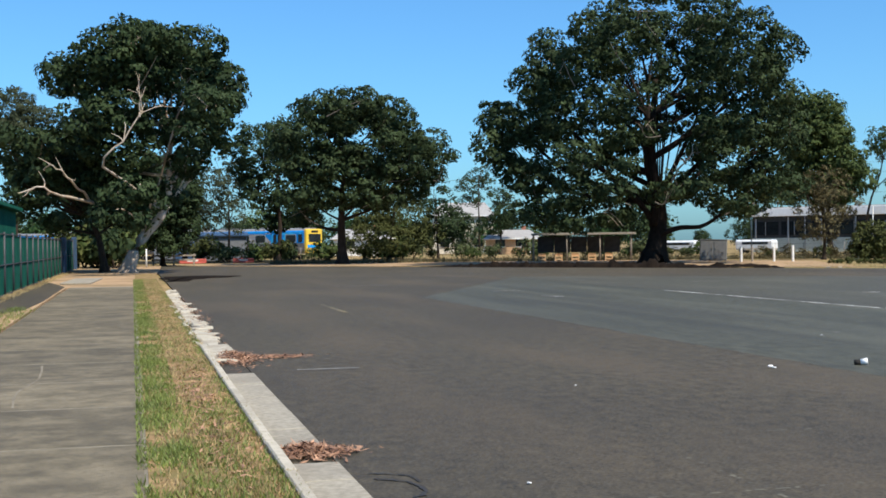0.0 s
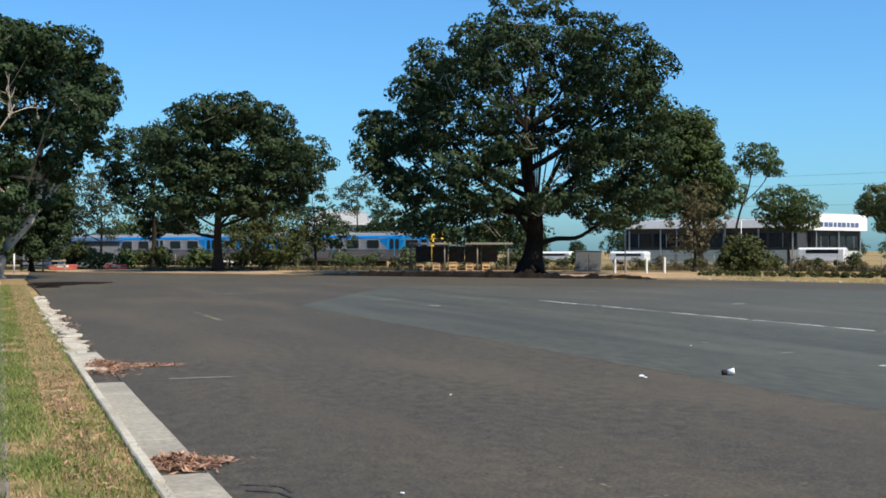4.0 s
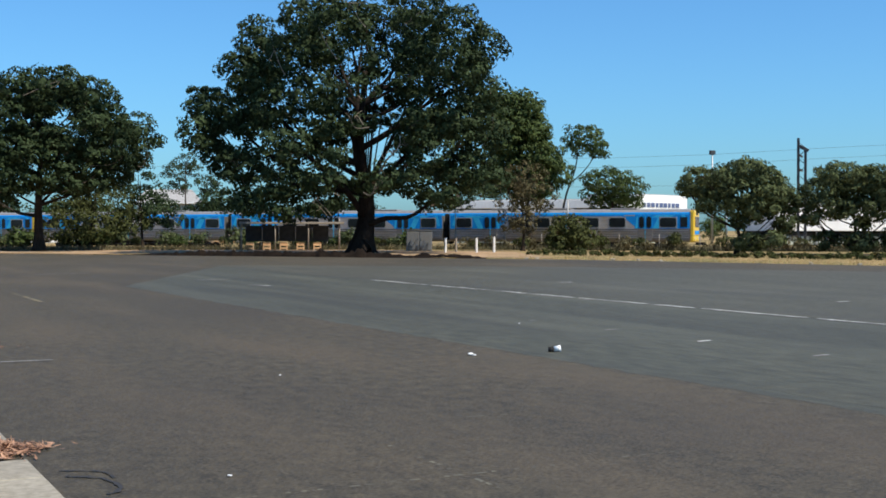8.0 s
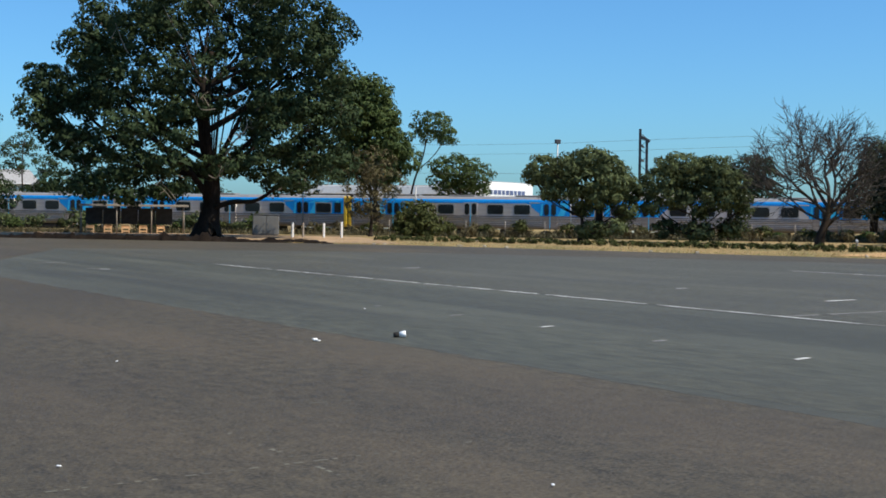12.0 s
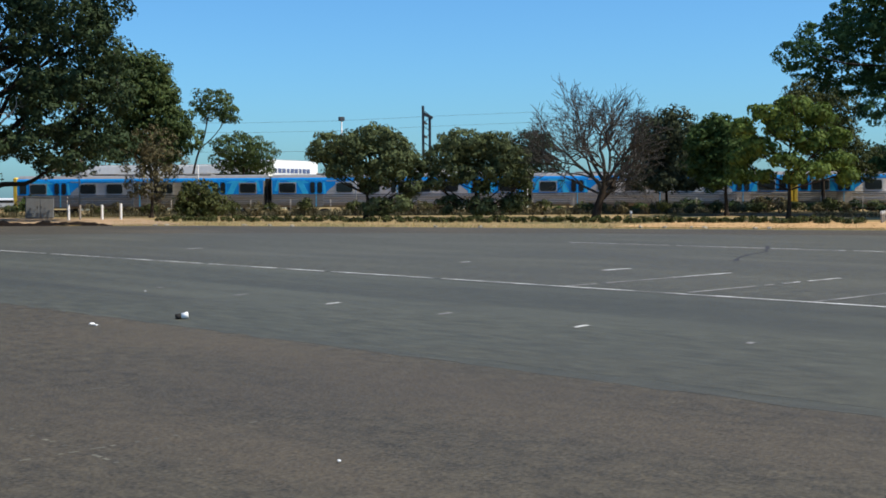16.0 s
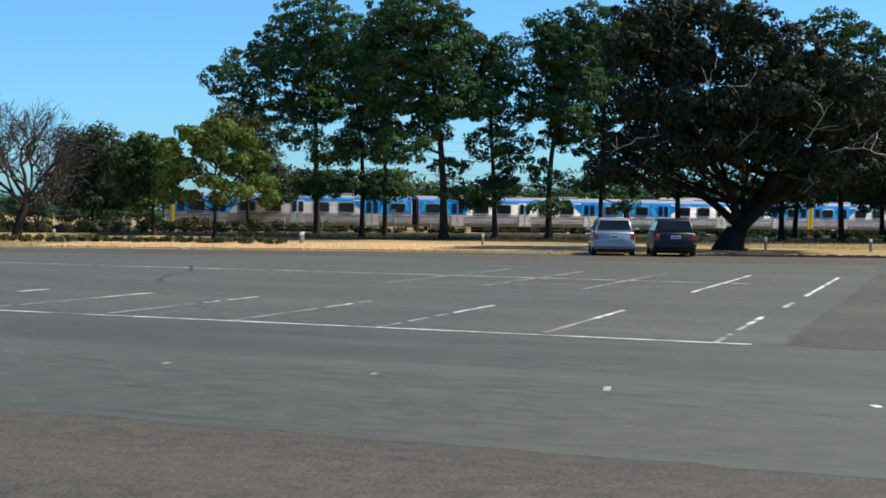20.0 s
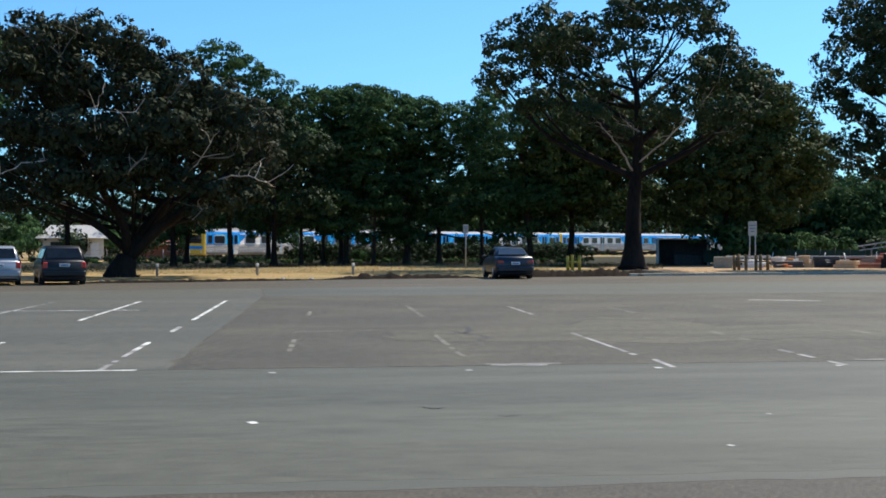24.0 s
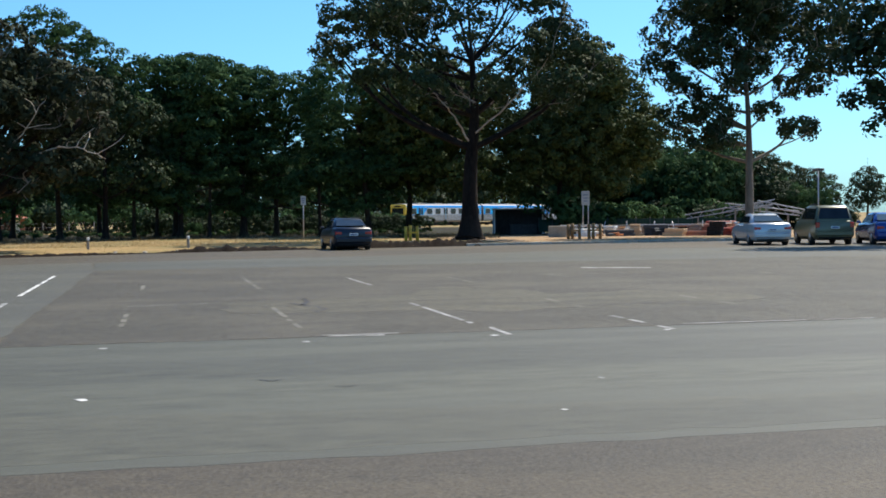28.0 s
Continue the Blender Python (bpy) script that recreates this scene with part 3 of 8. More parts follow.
        for j in rng.integers(3, 8, 2):
            tip = way[j] + rng.normal(scale=0.45, size=3) + np.array([0, -0.2, 0.35])
            pieces.append(tube_arrays(bend([way[j], (way[j] + tip) / 2 + rng.normal(scale=0.08, size=3), tip], 5), np.linspace(thick * 0.5, 0.01, 5), 4))
        part("branch", mesh_of("branch", *joined(pieces), "bark_grey", True), root)
    for radius, *pts in bare:
        way = bend(pts, 14) + rng.normal(scale=0.05, size=(14, 3))
        pieces = [tube_arrays(way, np.linspace(radius, radius * 0.15, 14), 8)]
        for j in rng.integers(5, 13, 5):
            tip = way[j] + rng.normal(scale=0.55, size=3) + np.array([0, 0, 0.5])
            pieces.append(tube_arrays(bend([way[j], (way[j] + tip) / 2 + rng.normal(scale=0.12, size=3), tip], 6), np.linspace(radius * 0.4, 0.012, 6), 5))
        part("bare_limb", mesh_of("bare_limb", *joined(pieces), "bark_pale", True), root, label="bare pale limb")
    centres, outs = np.concatenate(centres), np.concatenate(outs)
    keep = centres[:, 2] > 0.2
    v, q = sprays(rng, centres[keep], outs[keep], style)
    v[:, 2] = np.maximum(v[:, 2], 0.03)
    part("crown", mesh_of("crown", v, q, style), root)
    return root


def ragged(corners, step=0.5, wobble=0.06, seed=3):
    """A polygon's corners with its edges broken into uneven steps."""
    r = np.random.default_rng(seed)
    out = []
    for (x0, y0), (x1, y1) in zip(corners, corners[1:] + corners[:1]):
        n = max(1, int(math.hypot(x1 - x0, y1 - y0) / step))
        for i in range(n):
            u = i / n
            out.append((x0 + (x1 - x0) * u + r.normal() * wobble * (i > 0), y0 + (y1 - y0) * u + r.normal() * wobble * (i > 0)))
    return out

# ---- ground, car park, kerb ----
# the railway runs straight: ALONG is its way to the right, ACROSS points from the camera to it
RAIL_AZ = 46.5
ACROSS = Vector((math.sin(radians(RAIL_AZ)), math.cos(radians(RAIL_AZ)), 0))
ALONG = Vector((ACROSS.y, -ACROSS.x, 0))


def railside(s, d, z=0.0, turn=0.0):
    p = ACROSS * d + ALONG * s
    return pose(p.x, p.y, z, 0, 0, -RAIL_AZ + turn)


def cut_ground():
    """One sheet to the horizon, with a shallow cutting in which the track lies."""
    v, f = [], []
    for d, z in ((-2500, -0.06), (108.5, -0.06), (110.8, -0.70), (118.6, -0.70), (121.5, -0.06), (2500, -0.06)):
        for s in (-2500, 2500):
            p = ACROSS * d + ALONG * s
            v.append((p.x, p.y, z))
    f = [[2 * i, 2 * i + 1, 2 * i + 3, 2 * i + 2] for i in range(5)]
    return mesh_of("ground", v, f, "dry_ground")


ground = thing("ground", "dry grass and bare earth reaching the horizon", "ground", Matrix(), cut_ground(), kind="structure")
EDGE = [(2.0, 103), (22, 77), (37, 58), (44.5, 38), (50, 23.5), (55, 5), (58.5, -3), (62, -18), (64, -36), (66, -60), (66, -95)]
car_park = thing("car_park", "worn dark brownish asphalt of a wide empty car park", "car park", Matrix(), sheet("car_park", [(1.42, -95), *reversed(EDGE), (1.42, 103)], 0.0, "asphalt_old"), kind="structure")
for layer, (label, corners, material) in enumerate((
        ("smooth bluish-grey asphalt of a driving aisle", [(8.7, -60), (16.45, -60), (16.45, 54), (8.2, 36)], "asphalt_blue"),
        ("pale grey asphalt under faded parking bays", [(16.454, 1.75), (39.5, 1.32), (46.6, 1.6), (44.3, 12), (43, 22.9), (38.9, 32.7), (29.8, 46), (19.4, 54), (16.454, 55.5)], "asphalt_bays"),
        ("coarse brown patched asphalt of the older bays", [(16.454, -60), (39.4, -60), (39.4, 1.28), (16.454, 1.72)], "asphalt_brown"),
        ("smooth pale asphalt of the far driving aisle", [(39.404, -60), (54.0, -60), (52.6, -34), (51, -17.5), (48.0, -6), (46.6, 1.57), (39.404, 1.28)], "asphalt_blue"),
        ("greenish-tan strip of worn asphalt along the aisle", [(8.72, -60), (9.6, -30), (10.05, -6), (10.2, -2.4), (10.45, -0.7), (10.75, 1.0), (10.4, 4), (9.4, 9), (8.63, 10.5), (8.70, 4), (8.73, -8)], "asphalt_tan"))):
    thing("asphalt_patch", label, "asphalt", Matrix(), sheet("patch", ragged(corners, 0.3, 0.03), (0.0012, 0.0021, 0.0030, 0.0021, 0.0020)[layer], material, 0.02), kind="structure")

thing("asphalt_patch", "band of sandy worn asphalt across the older bays", "asphalt", Matrix(), sheet("patch", ragged([(23.73, -1.54), (23.62, -2.36), (23.86, -3.66), (24.44, -5.09), (26.85, -6.34), (26.25, -7.43), (23.54, -7.77), (24.02, -9.68), (22.54, -10.76), (21.09, -11.13), (19.87, -9.46), (20.53, -8.25), (19.99, -6.57), (19.57, -5.51), (20.43, -4.33), (20.43, -3.12), (20.63, -2.06), (20.97, -1.36)], 0.25, 0.09, 14), 0.0045, "asphalt_worn", 0.01), kind="structure")

LINES = [  # x, y of one end and the other, width, paint
    (16.30, 37.0, 16.38, 2.1, 0.10, "line_paint"), (31.4, 27.0, 31.4, 4.0, 0.12, "line_paint"), (16.6, -7.3, 16.5, -10.2, 0.08, "line_faded"), (16.6, -2.3, 16.6, -3.3, 0.07, "line_faded"),
    (34.6, -12.3, 33.6, -14.0, 0.22, "line_paint"), (23.1, 0.2, 23.4, -1.2, 0.06, "line_faded"), (4.8, 33.0, 4.8, 29.0, 0.12, "line_yellow"), (2.0, 16.0, 2.8, 16.0, 0.10, "line_faded"),
    (11.3, 39.3, 12.4, 39.7, 0.12, "line_faded"), (11.6, 35.2, 12.0, 34.4, 0.12, "line_paint"), (7.4, 47.0, 9.6, 47.4, 0.12, "line_faded"), (20.5, 44.5, 22.0, 44.3, 0.12, "line_faded"),
]
for k in range(6):
    LINES.append((16.42, 2.55 + 2.33 * k, 19.38, 2.52 + 2.33 * k, 0.085, "line_faded"))
    LINES.append((19.4, 2.52 + 2.33 * k, 21.3, 2.5 + 2.33 * k, 0.095, "line_paint"))
for k, (a, b) in enumerate(((20.3, 21.2), (20.6, 20.9), (20.5, 21.1))):
    LINES.append((a, (16.55, 21.0, 32.6)[k], b, (16.55, 21.0, 32.6)[k], 0.13, "line_paint"))
for k in range(5):
    for a, b, ya, yb in ((27.1, 31.3, 2.35, 2.30), (31.34, 36.2, 2.30, 2.24)):
        LINES.append((a, ya + 2.34 * k, b, yb + 2.35 * k, 0.10, "line_paint" if k < 2 else "line_faded"))
LINES += [(23.4, 2.4, 24.8, 2.4, 0.10, "line_paint")]
for y, a, b in ((0.25, 18.9, 21.3), (-2.15, 17.5, 21.9), (-4.58, 17.7, 22.1), (-4.6, 15.9, 17.0), (-7.1, 20.1, 22.2), (-6.85, 15.9, 18.3), (-9.7, 19.8, 22.2), (-0.05, 28.2, 30.5), (-2.5, 27.6, 32.7), (-5.0, 27.8, 31.8), (-7.4, 28.1, 30.9), (-10.15, 29.4, 31.6), (-15.4, 29.3, 31.2)):
    LINES.append((a, y, b, y - 0.05, 0.09, "line_faded" if y in (-4.58, -4.6, -6.85, -5.0) else "line_faint"))
for k in range(9):
    LINES.append((11.45, 0.5 + 2.33 * k - 0.06, 11.58 if k == 0 else 11.74, 0.5 + 2.33 * k, 0.08, "line_paint" if k in (0, 4, 6) else "line_faded"))
for y in (0.4, -2.0, -4.4, -6.75):
    LINES.append((15.80, y, 15.90, y + 0.02, 0.09, "line_paint"))
LINES += [(9.78, -3.25, 9.83, -3.22, 0.05, "line_paint"), (11.48, -4.2, 11.54, -4.17, 0.05, "line_paint")]
LINES += [(2.19, 7.26, 4.87, 7.31, 0.035, "line_faint"), (3.92, 8.56, 3.88, 6.71, 0.035, "line_faint"), (4.95, 9.54, 5.6, 9.49, 0.04, "line_faint"), (5.0, 7.35, 5.63, 7.35, 0.035, "line_faint"), (16.47, -2.36, 16.39, -3.07, 0.06, "line_paint")]
rng = np.random.default_rng(5)
for x0, y0, x1, y1, w, paint in LINES:
    a, b = Vector((x0, y0, 0)), Vector((x1, y1, 0))
    worn = paint == "line_faint" and w < 0.08
    n = max(2, int((b - a).length / (0.035 if worn else 0.25)))
    side = Vector((-(b - a).y, (b - a).x, 0)).normalized() * w / 2
    v, f = [], []
    for i in range(n + 1):
        c = a.lerp(b, i / n)
        for s in (-1, 1):
            q = c + side * s * rng.uniform(0.72, 1.1)
            v.append((q.x, q.y, 0.0025 if worn else 0.0065))
    f = [[2 * i, 2 * i + 1, 2 * i + 3, 2 * i + 2] for i in range(n) if rng.random() < (0.32 if worn else {"line_paint": 0.98, "line_faded": 0.84}.get(paint, 0.7))]
    thing("parking_line", {"line_paint": "worn white painted parking line on the asphalt", "line_faded": "almost worn away white parking line", "line_faint": "faint yellowish remains of a parking line", "line_yellow": "worn yellow painted line on the asphalt"}[paint], "road marking", Matrix(), mesh_of("line", v, f, paint), group="parking lines", kind="structure")


def crack(points, w, material="asphalt_crack"):
    v, f = [], []
    p = bend(points, 22)
    for i, c in enumerate(p):
        d = p[min(i + 1, 21)] - p[max(i - 1, 0)]
        s = Vector((-d[1], d[0], 0)).normalized() * w * rng.uniform(0.4, 1.2)
        j = rng.normal(scale=w * 0.5, size=2)
        v += [(c[0] + j[0] + s.x, c[1] + j[1] + s.y, 0.0072), (c[0] + j[0] - s.x, c[1] + j[1] - s.y, 0.0072)]
    f = [[2 * i, 2 * i + 1, 2 * i + 3, 2 * i + 2] for i in range(21)]
    thing("asphalt_crack", "dark tar-filled crack in the asphalt", "crack", Matrix(), mesh_of("crack", v, f, material), group="cracks", kind="structure")


crack([(25.0, 16.5), (27.0, 17.6), (29.6, 18.6), (32.8, 20.5)], 0.06)
crack([(1.56, 8.4), (1.75, 8.2), (1.8, 7.9), (1.7, 7.7)], 0.02)
crack([(1.55, 8.6), (1.8, 8.45), (1.82, 8.2)], 0.015)
crack([(22.8, -2.6), (22.2, -2.78), (21.4, -3.02), (20.6, -2.75)], 0.05)
crack([(22.2, -2.72), (23.0, -2.9), (24.0, -3.0)], 0.05)
crack([(23.7, -0.7), (23.9, -1.6), (24.05, -2.4), (24.1, -3.3)], 0.03)
crack([(11.72, -1.72), (11.66, -1.8), (11.70, -1.9)], 0.014)
crack([(12.35, -1.32), (12.28, -1.2), (12.4, -1.1)], 0.015)

# kerb, gutter and footpath pieces come last in the file; here their beds
footpath = thing("footpath", "concrete footpath of weathered slabs", "footpath", Matrix(), sheet("bed", [(-2.30, -14), (0.0700, -14), (0.0700, 50.0), (-2.34, 50.0)], 0.0630, "joint_sand", 0.08), kind="structure")
kerb = thing("kerb", "pale concrete kerb with a flat gutter", "kerb", Matrix(), sheet("bed", [(0.95, -14), (1.46, -14), (1.46, 30), (0.95, 30)], -0.01, "asphalt_old", 0.04), kind="structure")
thing("verge", "strip of patchy green and straw-coloured grass between path and kerb", "verge", Matrix(), sheet("verge", [(0.0715, -14), (0.945, -14), (0.945, 30), (1.25, 72), (0.0715, 72)], 0.0635, "verge_soil", 0.12), kind="structure")
thing("verge", "bare sandy earth round the end of the footpath", "verge", Matrix(), sheet("dirt", [(-4.0, -14), (-2.36, -14), (-2.51, 50.0), (0.073, 50.0), (0.073, 72), (1.25, 72.01), (2.2, 103), (-4.0, 103)], 0.05, "bare_dirt", 0.1), kind="structure")
thing("verge", "dry straw-coloured grass strip along the far edge of the car park", "verge", Matrix(), sheet("far_verge", [(x, y) for x, y in EDGE] + [(150, -95), (150, -40), (98, 10), (82, 42), (60, 76), (44, 96), (24, 112), (2, 118)], -0.012, "dry_ground", 0.05), kind="structure")
thing("side_path", "strip of old dark asphalt beside the green fence", "path", Matrix(), sheet("side_path", [(-3.95, 29), (-2.66, 32.5), (-2.53, 38), (-2.6, 51), (-3.3, 56), (-3.95, 60)], 0.060, "asphalt_old", 0.05), kind="structure")
thing("verge", "bare sandy earth under the old gum tree", "verge", Matrix(), sheet("gum_dirt", [(2.3, 104), (22, 78.2), (38, 60.5), (46, 79), (40, 94), (24, 104), (8, 110)], 0.02, "bare_dirt", 0.05), kind="structure")
thing("verge", "bare orange earth beside the leafy tree", "verge", Matrix(), sheet("orange_dirt", [(47, 38), (57, 11), (70, 12), (66, 28), (58, 42)], 0.02, "orange_soil", 0.05), kind="structure")
thing("verge", "bare sandy yard entrance", "verge", Matrix(), sheet("yard_dirt", [(64, -20), (66, -60), (95, -75), (98, -38), (86, -20)], 0.015, "bare_dirt", 0.05), kind="structure")


def grass(label, n, place, material, tall, seed):
    r = np.random.default_rng(seed)
    p = place(r, n)
    n = len(p)
    ang = r.uniform(0, 2 * np.pi, n)
    h = tall * r.uniform(0.4, 1.2, n)
    w = 0.0035 + 0.085 * h * r.uniform(0.4, 1.0, n)
    lean = r.normal(scale=0.45, size=(n, 2)) * h[:, None]
    d = np.stack([np.cos(ang) * w, np.sin(ang) * w], 1)
    z0 = p[:, 2]
    v = np.stack([np.c_[p[:, :2] - d, z0], np.c_[p[:, :2] + d, z0], np.c_[p[:, :2] + lean, z0 + h]], 1).reshape(-1, 3)
    thing("grass", label, "grass", Matrix(), mesh_of("grass", v, np.arange(n * 3).reshape(-1, 3), material), kind="stuff")


def strip(x0, x1, y0, y1, z, patch, power=1.6, soft=0.07):
    def place(r, n):
        out = []
        while sum(len(o) for o in out) < n:
            y = y0 + (y1 - y0) * r.random(n * 2) ** power
            x = np.clip(r.uniform(x0, x1, n * 2) + r.normal(scale=soft, size=n * 2), x0 - 0.1 if x0 > 0.1 else x0, min(x1 + 0.1, max(x1, 1.0)))
            keep = np.array([noise.noise(Vector((a * 2.6, b * 1.1, patch))) for a, b in zip(x, y)]) > r.uniform(-0.45, 0.40, n * 2)
            out.append(np.c_[x, y, np.full(n * 2, z)][keep])
        return np.concatenate(out)[:n]
    return place


def along_edge(inner, outer):
    def place(r, n):
        k = r.integers(1, len(EDGE) - 2, n)
        u = r.random(n)
        e = np.array(EDGE)
        p = e[k] * (1 - u)[:, None] + e[k + 1] * u[:, None]
        d = p / np.linalg.norm(p, axis=1)[:, None]
        p = p + d * (inner + (outer - inner) * r.random(n) ** 1.5)[:, None]
        a = np.degrees(np.arctan2(p[:, 0], p[:, 1]))
        bare = ((a > 12.5) & (a < 29)) | ((a > 78) & (a < 107))
        p = p[~bare | (r.random(n) < 0.06)]
        n = len(p)
        return np.c_[p, np.full(n, -0.02)]
    return place


grass("short green grass along the footpath's edge", 24000, strip(0.105, 0.30, 6.5, 60, 0.07, 1.0, soft=0.10), "grass_blade", 0.048, 1)
grass("green grass tufts by the kerb", 5200, strip(0.15, 0.95, 6.5, 12.5, 0.07, 4.0, 2.6, soft=0.1), "grass_blade", 0.045, 2)
grass("thin green grass scattered over the dry verge", 9000, strip(0.25, 0.95, 6.5, 60, 0.07, 11.0, soft=0.1), "grass_blade", 0.035, 18)
grass("green tufts beside the kerb stones", 2600, strip(0.88, 0.95, 7.0, 45, 0.07, 13.0, soft=0.04), "grass_blade", 0.04, 20)
grass("straw-coloured dry grass on the verge", 13000, strip(0.24, 0.94, 6.5, 60, 0.07, 9.0, soft=0.12), "grass_straw", 0.048, 3)
grass("short patchy grass on the verge near the kerb's end", 9000, strip(0.10, 0.94, -8, 7, 0.07, 2.0, 1.0), "grass_dry", 0.05, 15)
grass("short green grass on the verge behind", 5000, strip(0.08, 0.5, -8, 7, 0.07, 5.0, 1.0), "grass_blade", 0.05, 16)
grass("green grass tufts beside the footpath and fence", 5000, strip(-3.7, -2.42, 8, 34, 0.045, 6.0, 1.0), "grass_blade", 0.08, 14)
grass("dry weeds at the foot of the green fence", 4000, strip(-4.1, -3.6, 24, 80, 0.04, 3.0, 1.0), "grass_dry", 0.10, 4)
grass("dry straw-coloured grass along the car park edge", 20000, along_edge(0.1, 13), "grass_dry", 0.16, 6)
grass("thin green grass along the car park edge", 30000, along_edge(0.0, 7.0), "grass_blade", 0.07, 7)

# dark ground drawn where the pines' shade belongs, mixed with their litter
PINE_SHADE = [(54, 95), (60, 86), (70, 81.5), (80, 79), (86, 87), (91, 95), (99, 99), (103, 86), (108, 77), (118, 76), (119, 170), (105, 170), (97, 160), (90, 146), (84, 134), (78, 125), (70, 117), (60, 111.5), (54, 109)]
thing("verge", "leaf litter and scrubby soil with the pines' shade in its dark colour", "verge", Matrix(), sheet("litter", ragged([(d * math.sin(radians(a)), d * math.cos(radians(a))) for a, d in PINE_SHADE], 2.0, 0.5, 8), 0.012, "leaf_litter", 0.03), kind="structure")
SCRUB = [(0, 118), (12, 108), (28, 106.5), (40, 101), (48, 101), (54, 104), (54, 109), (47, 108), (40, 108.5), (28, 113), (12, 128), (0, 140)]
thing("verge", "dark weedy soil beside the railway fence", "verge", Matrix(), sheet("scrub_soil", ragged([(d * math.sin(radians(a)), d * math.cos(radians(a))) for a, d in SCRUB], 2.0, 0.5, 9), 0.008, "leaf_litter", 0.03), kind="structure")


def shaded_strip(a0, a1, depth, inner=None):
    """Spots just behind the sunny strip, from one bearing to another."""
    def place(r, n):
        a = r.uniform(a0, a1, n)
        near = np.interp(a, [l[0] for l in PINE_SHADE[:10]], [l[1] for l in PINE_SHADE[:10]]) if inner is None else inner
        d = near + 1.0 + depth * r.random(n) ** 1.3
        return np.c_[d * np.sin(np.radians(a)), d * np.cos(np.radians(a)), np.full(n, 0.0)]
    return place


grass("dry straw-coloured grass before the pines", 14000, shaded_strip(80, 101, 26, 70), "grass_dry", 0.13, 17)
# dense dark blades also cover sunlit soil to give the pines' shade
grass("tall brownish weeds under the pines, toned dark for the shade there", 20000, shaded_strip(60, 106, 18), "weeds", 0.26, 11)
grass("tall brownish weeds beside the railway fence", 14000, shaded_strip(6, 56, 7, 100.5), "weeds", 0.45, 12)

MULCH = [(11.5, 0.4), (14, 0.3), (17, 0.3), (20, 0.3), (23, 0.3), (26, 0.3), (28.5, 0.5), (28.5, 2.0), (26, 4.0), (23, 5.5), (20, 6.5), (17, 6.0), (14, 4.5), (11.5, 1.5)]


def beyond_edge(a, out):
    """The spot that lies this far behind the car park's edge on a bearing."""
    for (x0, y0), (x1, y1) in zip(EDGE, EDGE[1:]):
        a0, a1 = math.degrees(math.atan2(x0, y0)), math.degrees(math.atan2(x1, y1))
        if a0 <= a <= a1:
            n = ((y0 - y1), (x1 - x0))
            d = (n[0] * x0 + n[1] * y0) / (n[0] * math.sin(radians(a)) + n[1] * math.cos(radians(a))) + out
            return (d * math.sin(radians(a)), d * math.cos(radians(a)))


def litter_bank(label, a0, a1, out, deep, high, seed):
    """A low lumpy ridge along the car park's edge, tree shade put into its near-black colour."""
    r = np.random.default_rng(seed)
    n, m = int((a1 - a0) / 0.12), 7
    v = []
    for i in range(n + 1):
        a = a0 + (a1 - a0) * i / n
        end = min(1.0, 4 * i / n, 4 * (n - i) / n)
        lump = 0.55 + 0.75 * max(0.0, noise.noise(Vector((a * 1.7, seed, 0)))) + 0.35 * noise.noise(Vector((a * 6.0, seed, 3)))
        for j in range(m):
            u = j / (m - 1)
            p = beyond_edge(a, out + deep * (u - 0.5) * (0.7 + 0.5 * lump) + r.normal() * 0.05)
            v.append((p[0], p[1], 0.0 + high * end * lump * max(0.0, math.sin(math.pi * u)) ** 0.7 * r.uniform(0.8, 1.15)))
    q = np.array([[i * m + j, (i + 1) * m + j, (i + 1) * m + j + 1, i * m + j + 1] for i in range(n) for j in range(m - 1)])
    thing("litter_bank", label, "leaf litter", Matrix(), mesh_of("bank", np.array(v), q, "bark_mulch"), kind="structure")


thing("verge", "pale sandy soil under the old gum tree", "verge", Matrix(), sheet("mulch", ragged([beyond_edge(a, o) for a, o in MULCH], 0.8, 0.25, 10), 0.032, "verge_soil", 0.03), kind="structure")
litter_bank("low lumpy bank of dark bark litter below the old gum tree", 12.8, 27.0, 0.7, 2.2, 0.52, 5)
litter_bank("thin bank of litter coloured dark for the shade at the old gum's roots", 25.0, 29.0, 1.2, 1.6, 0.34, 6)
litter_bank("low bank of litter coloured dark for the tree shade beside the parked sedan", 90.5, 98.0, 0.7, 1.5, 0.30, 7)
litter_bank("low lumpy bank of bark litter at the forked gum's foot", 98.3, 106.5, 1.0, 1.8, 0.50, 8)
litter_bank("low bank of litter coloured dark for the shade under the broad dark tree", 78.5, 91.0, 0.6, 1.4, 0.16, 9)
# flat dark sheet painted where the leaning gum's crown would shade the asphalt
thing("leaf_drift", "dark flat patch painted as the leaning gum's shadow on the asphalt", "leaf litter", Matrix(), sheet("drift", ragged([(1.45, 57.0), (2.4, 58.5), (3.4, 62.0), (5.4, 65.6), (3.6, 67.6), (1.45, 66.5)], 0.5, 0.25, 12), 0.022, "bark_mulch", 0.02), kind="structure")
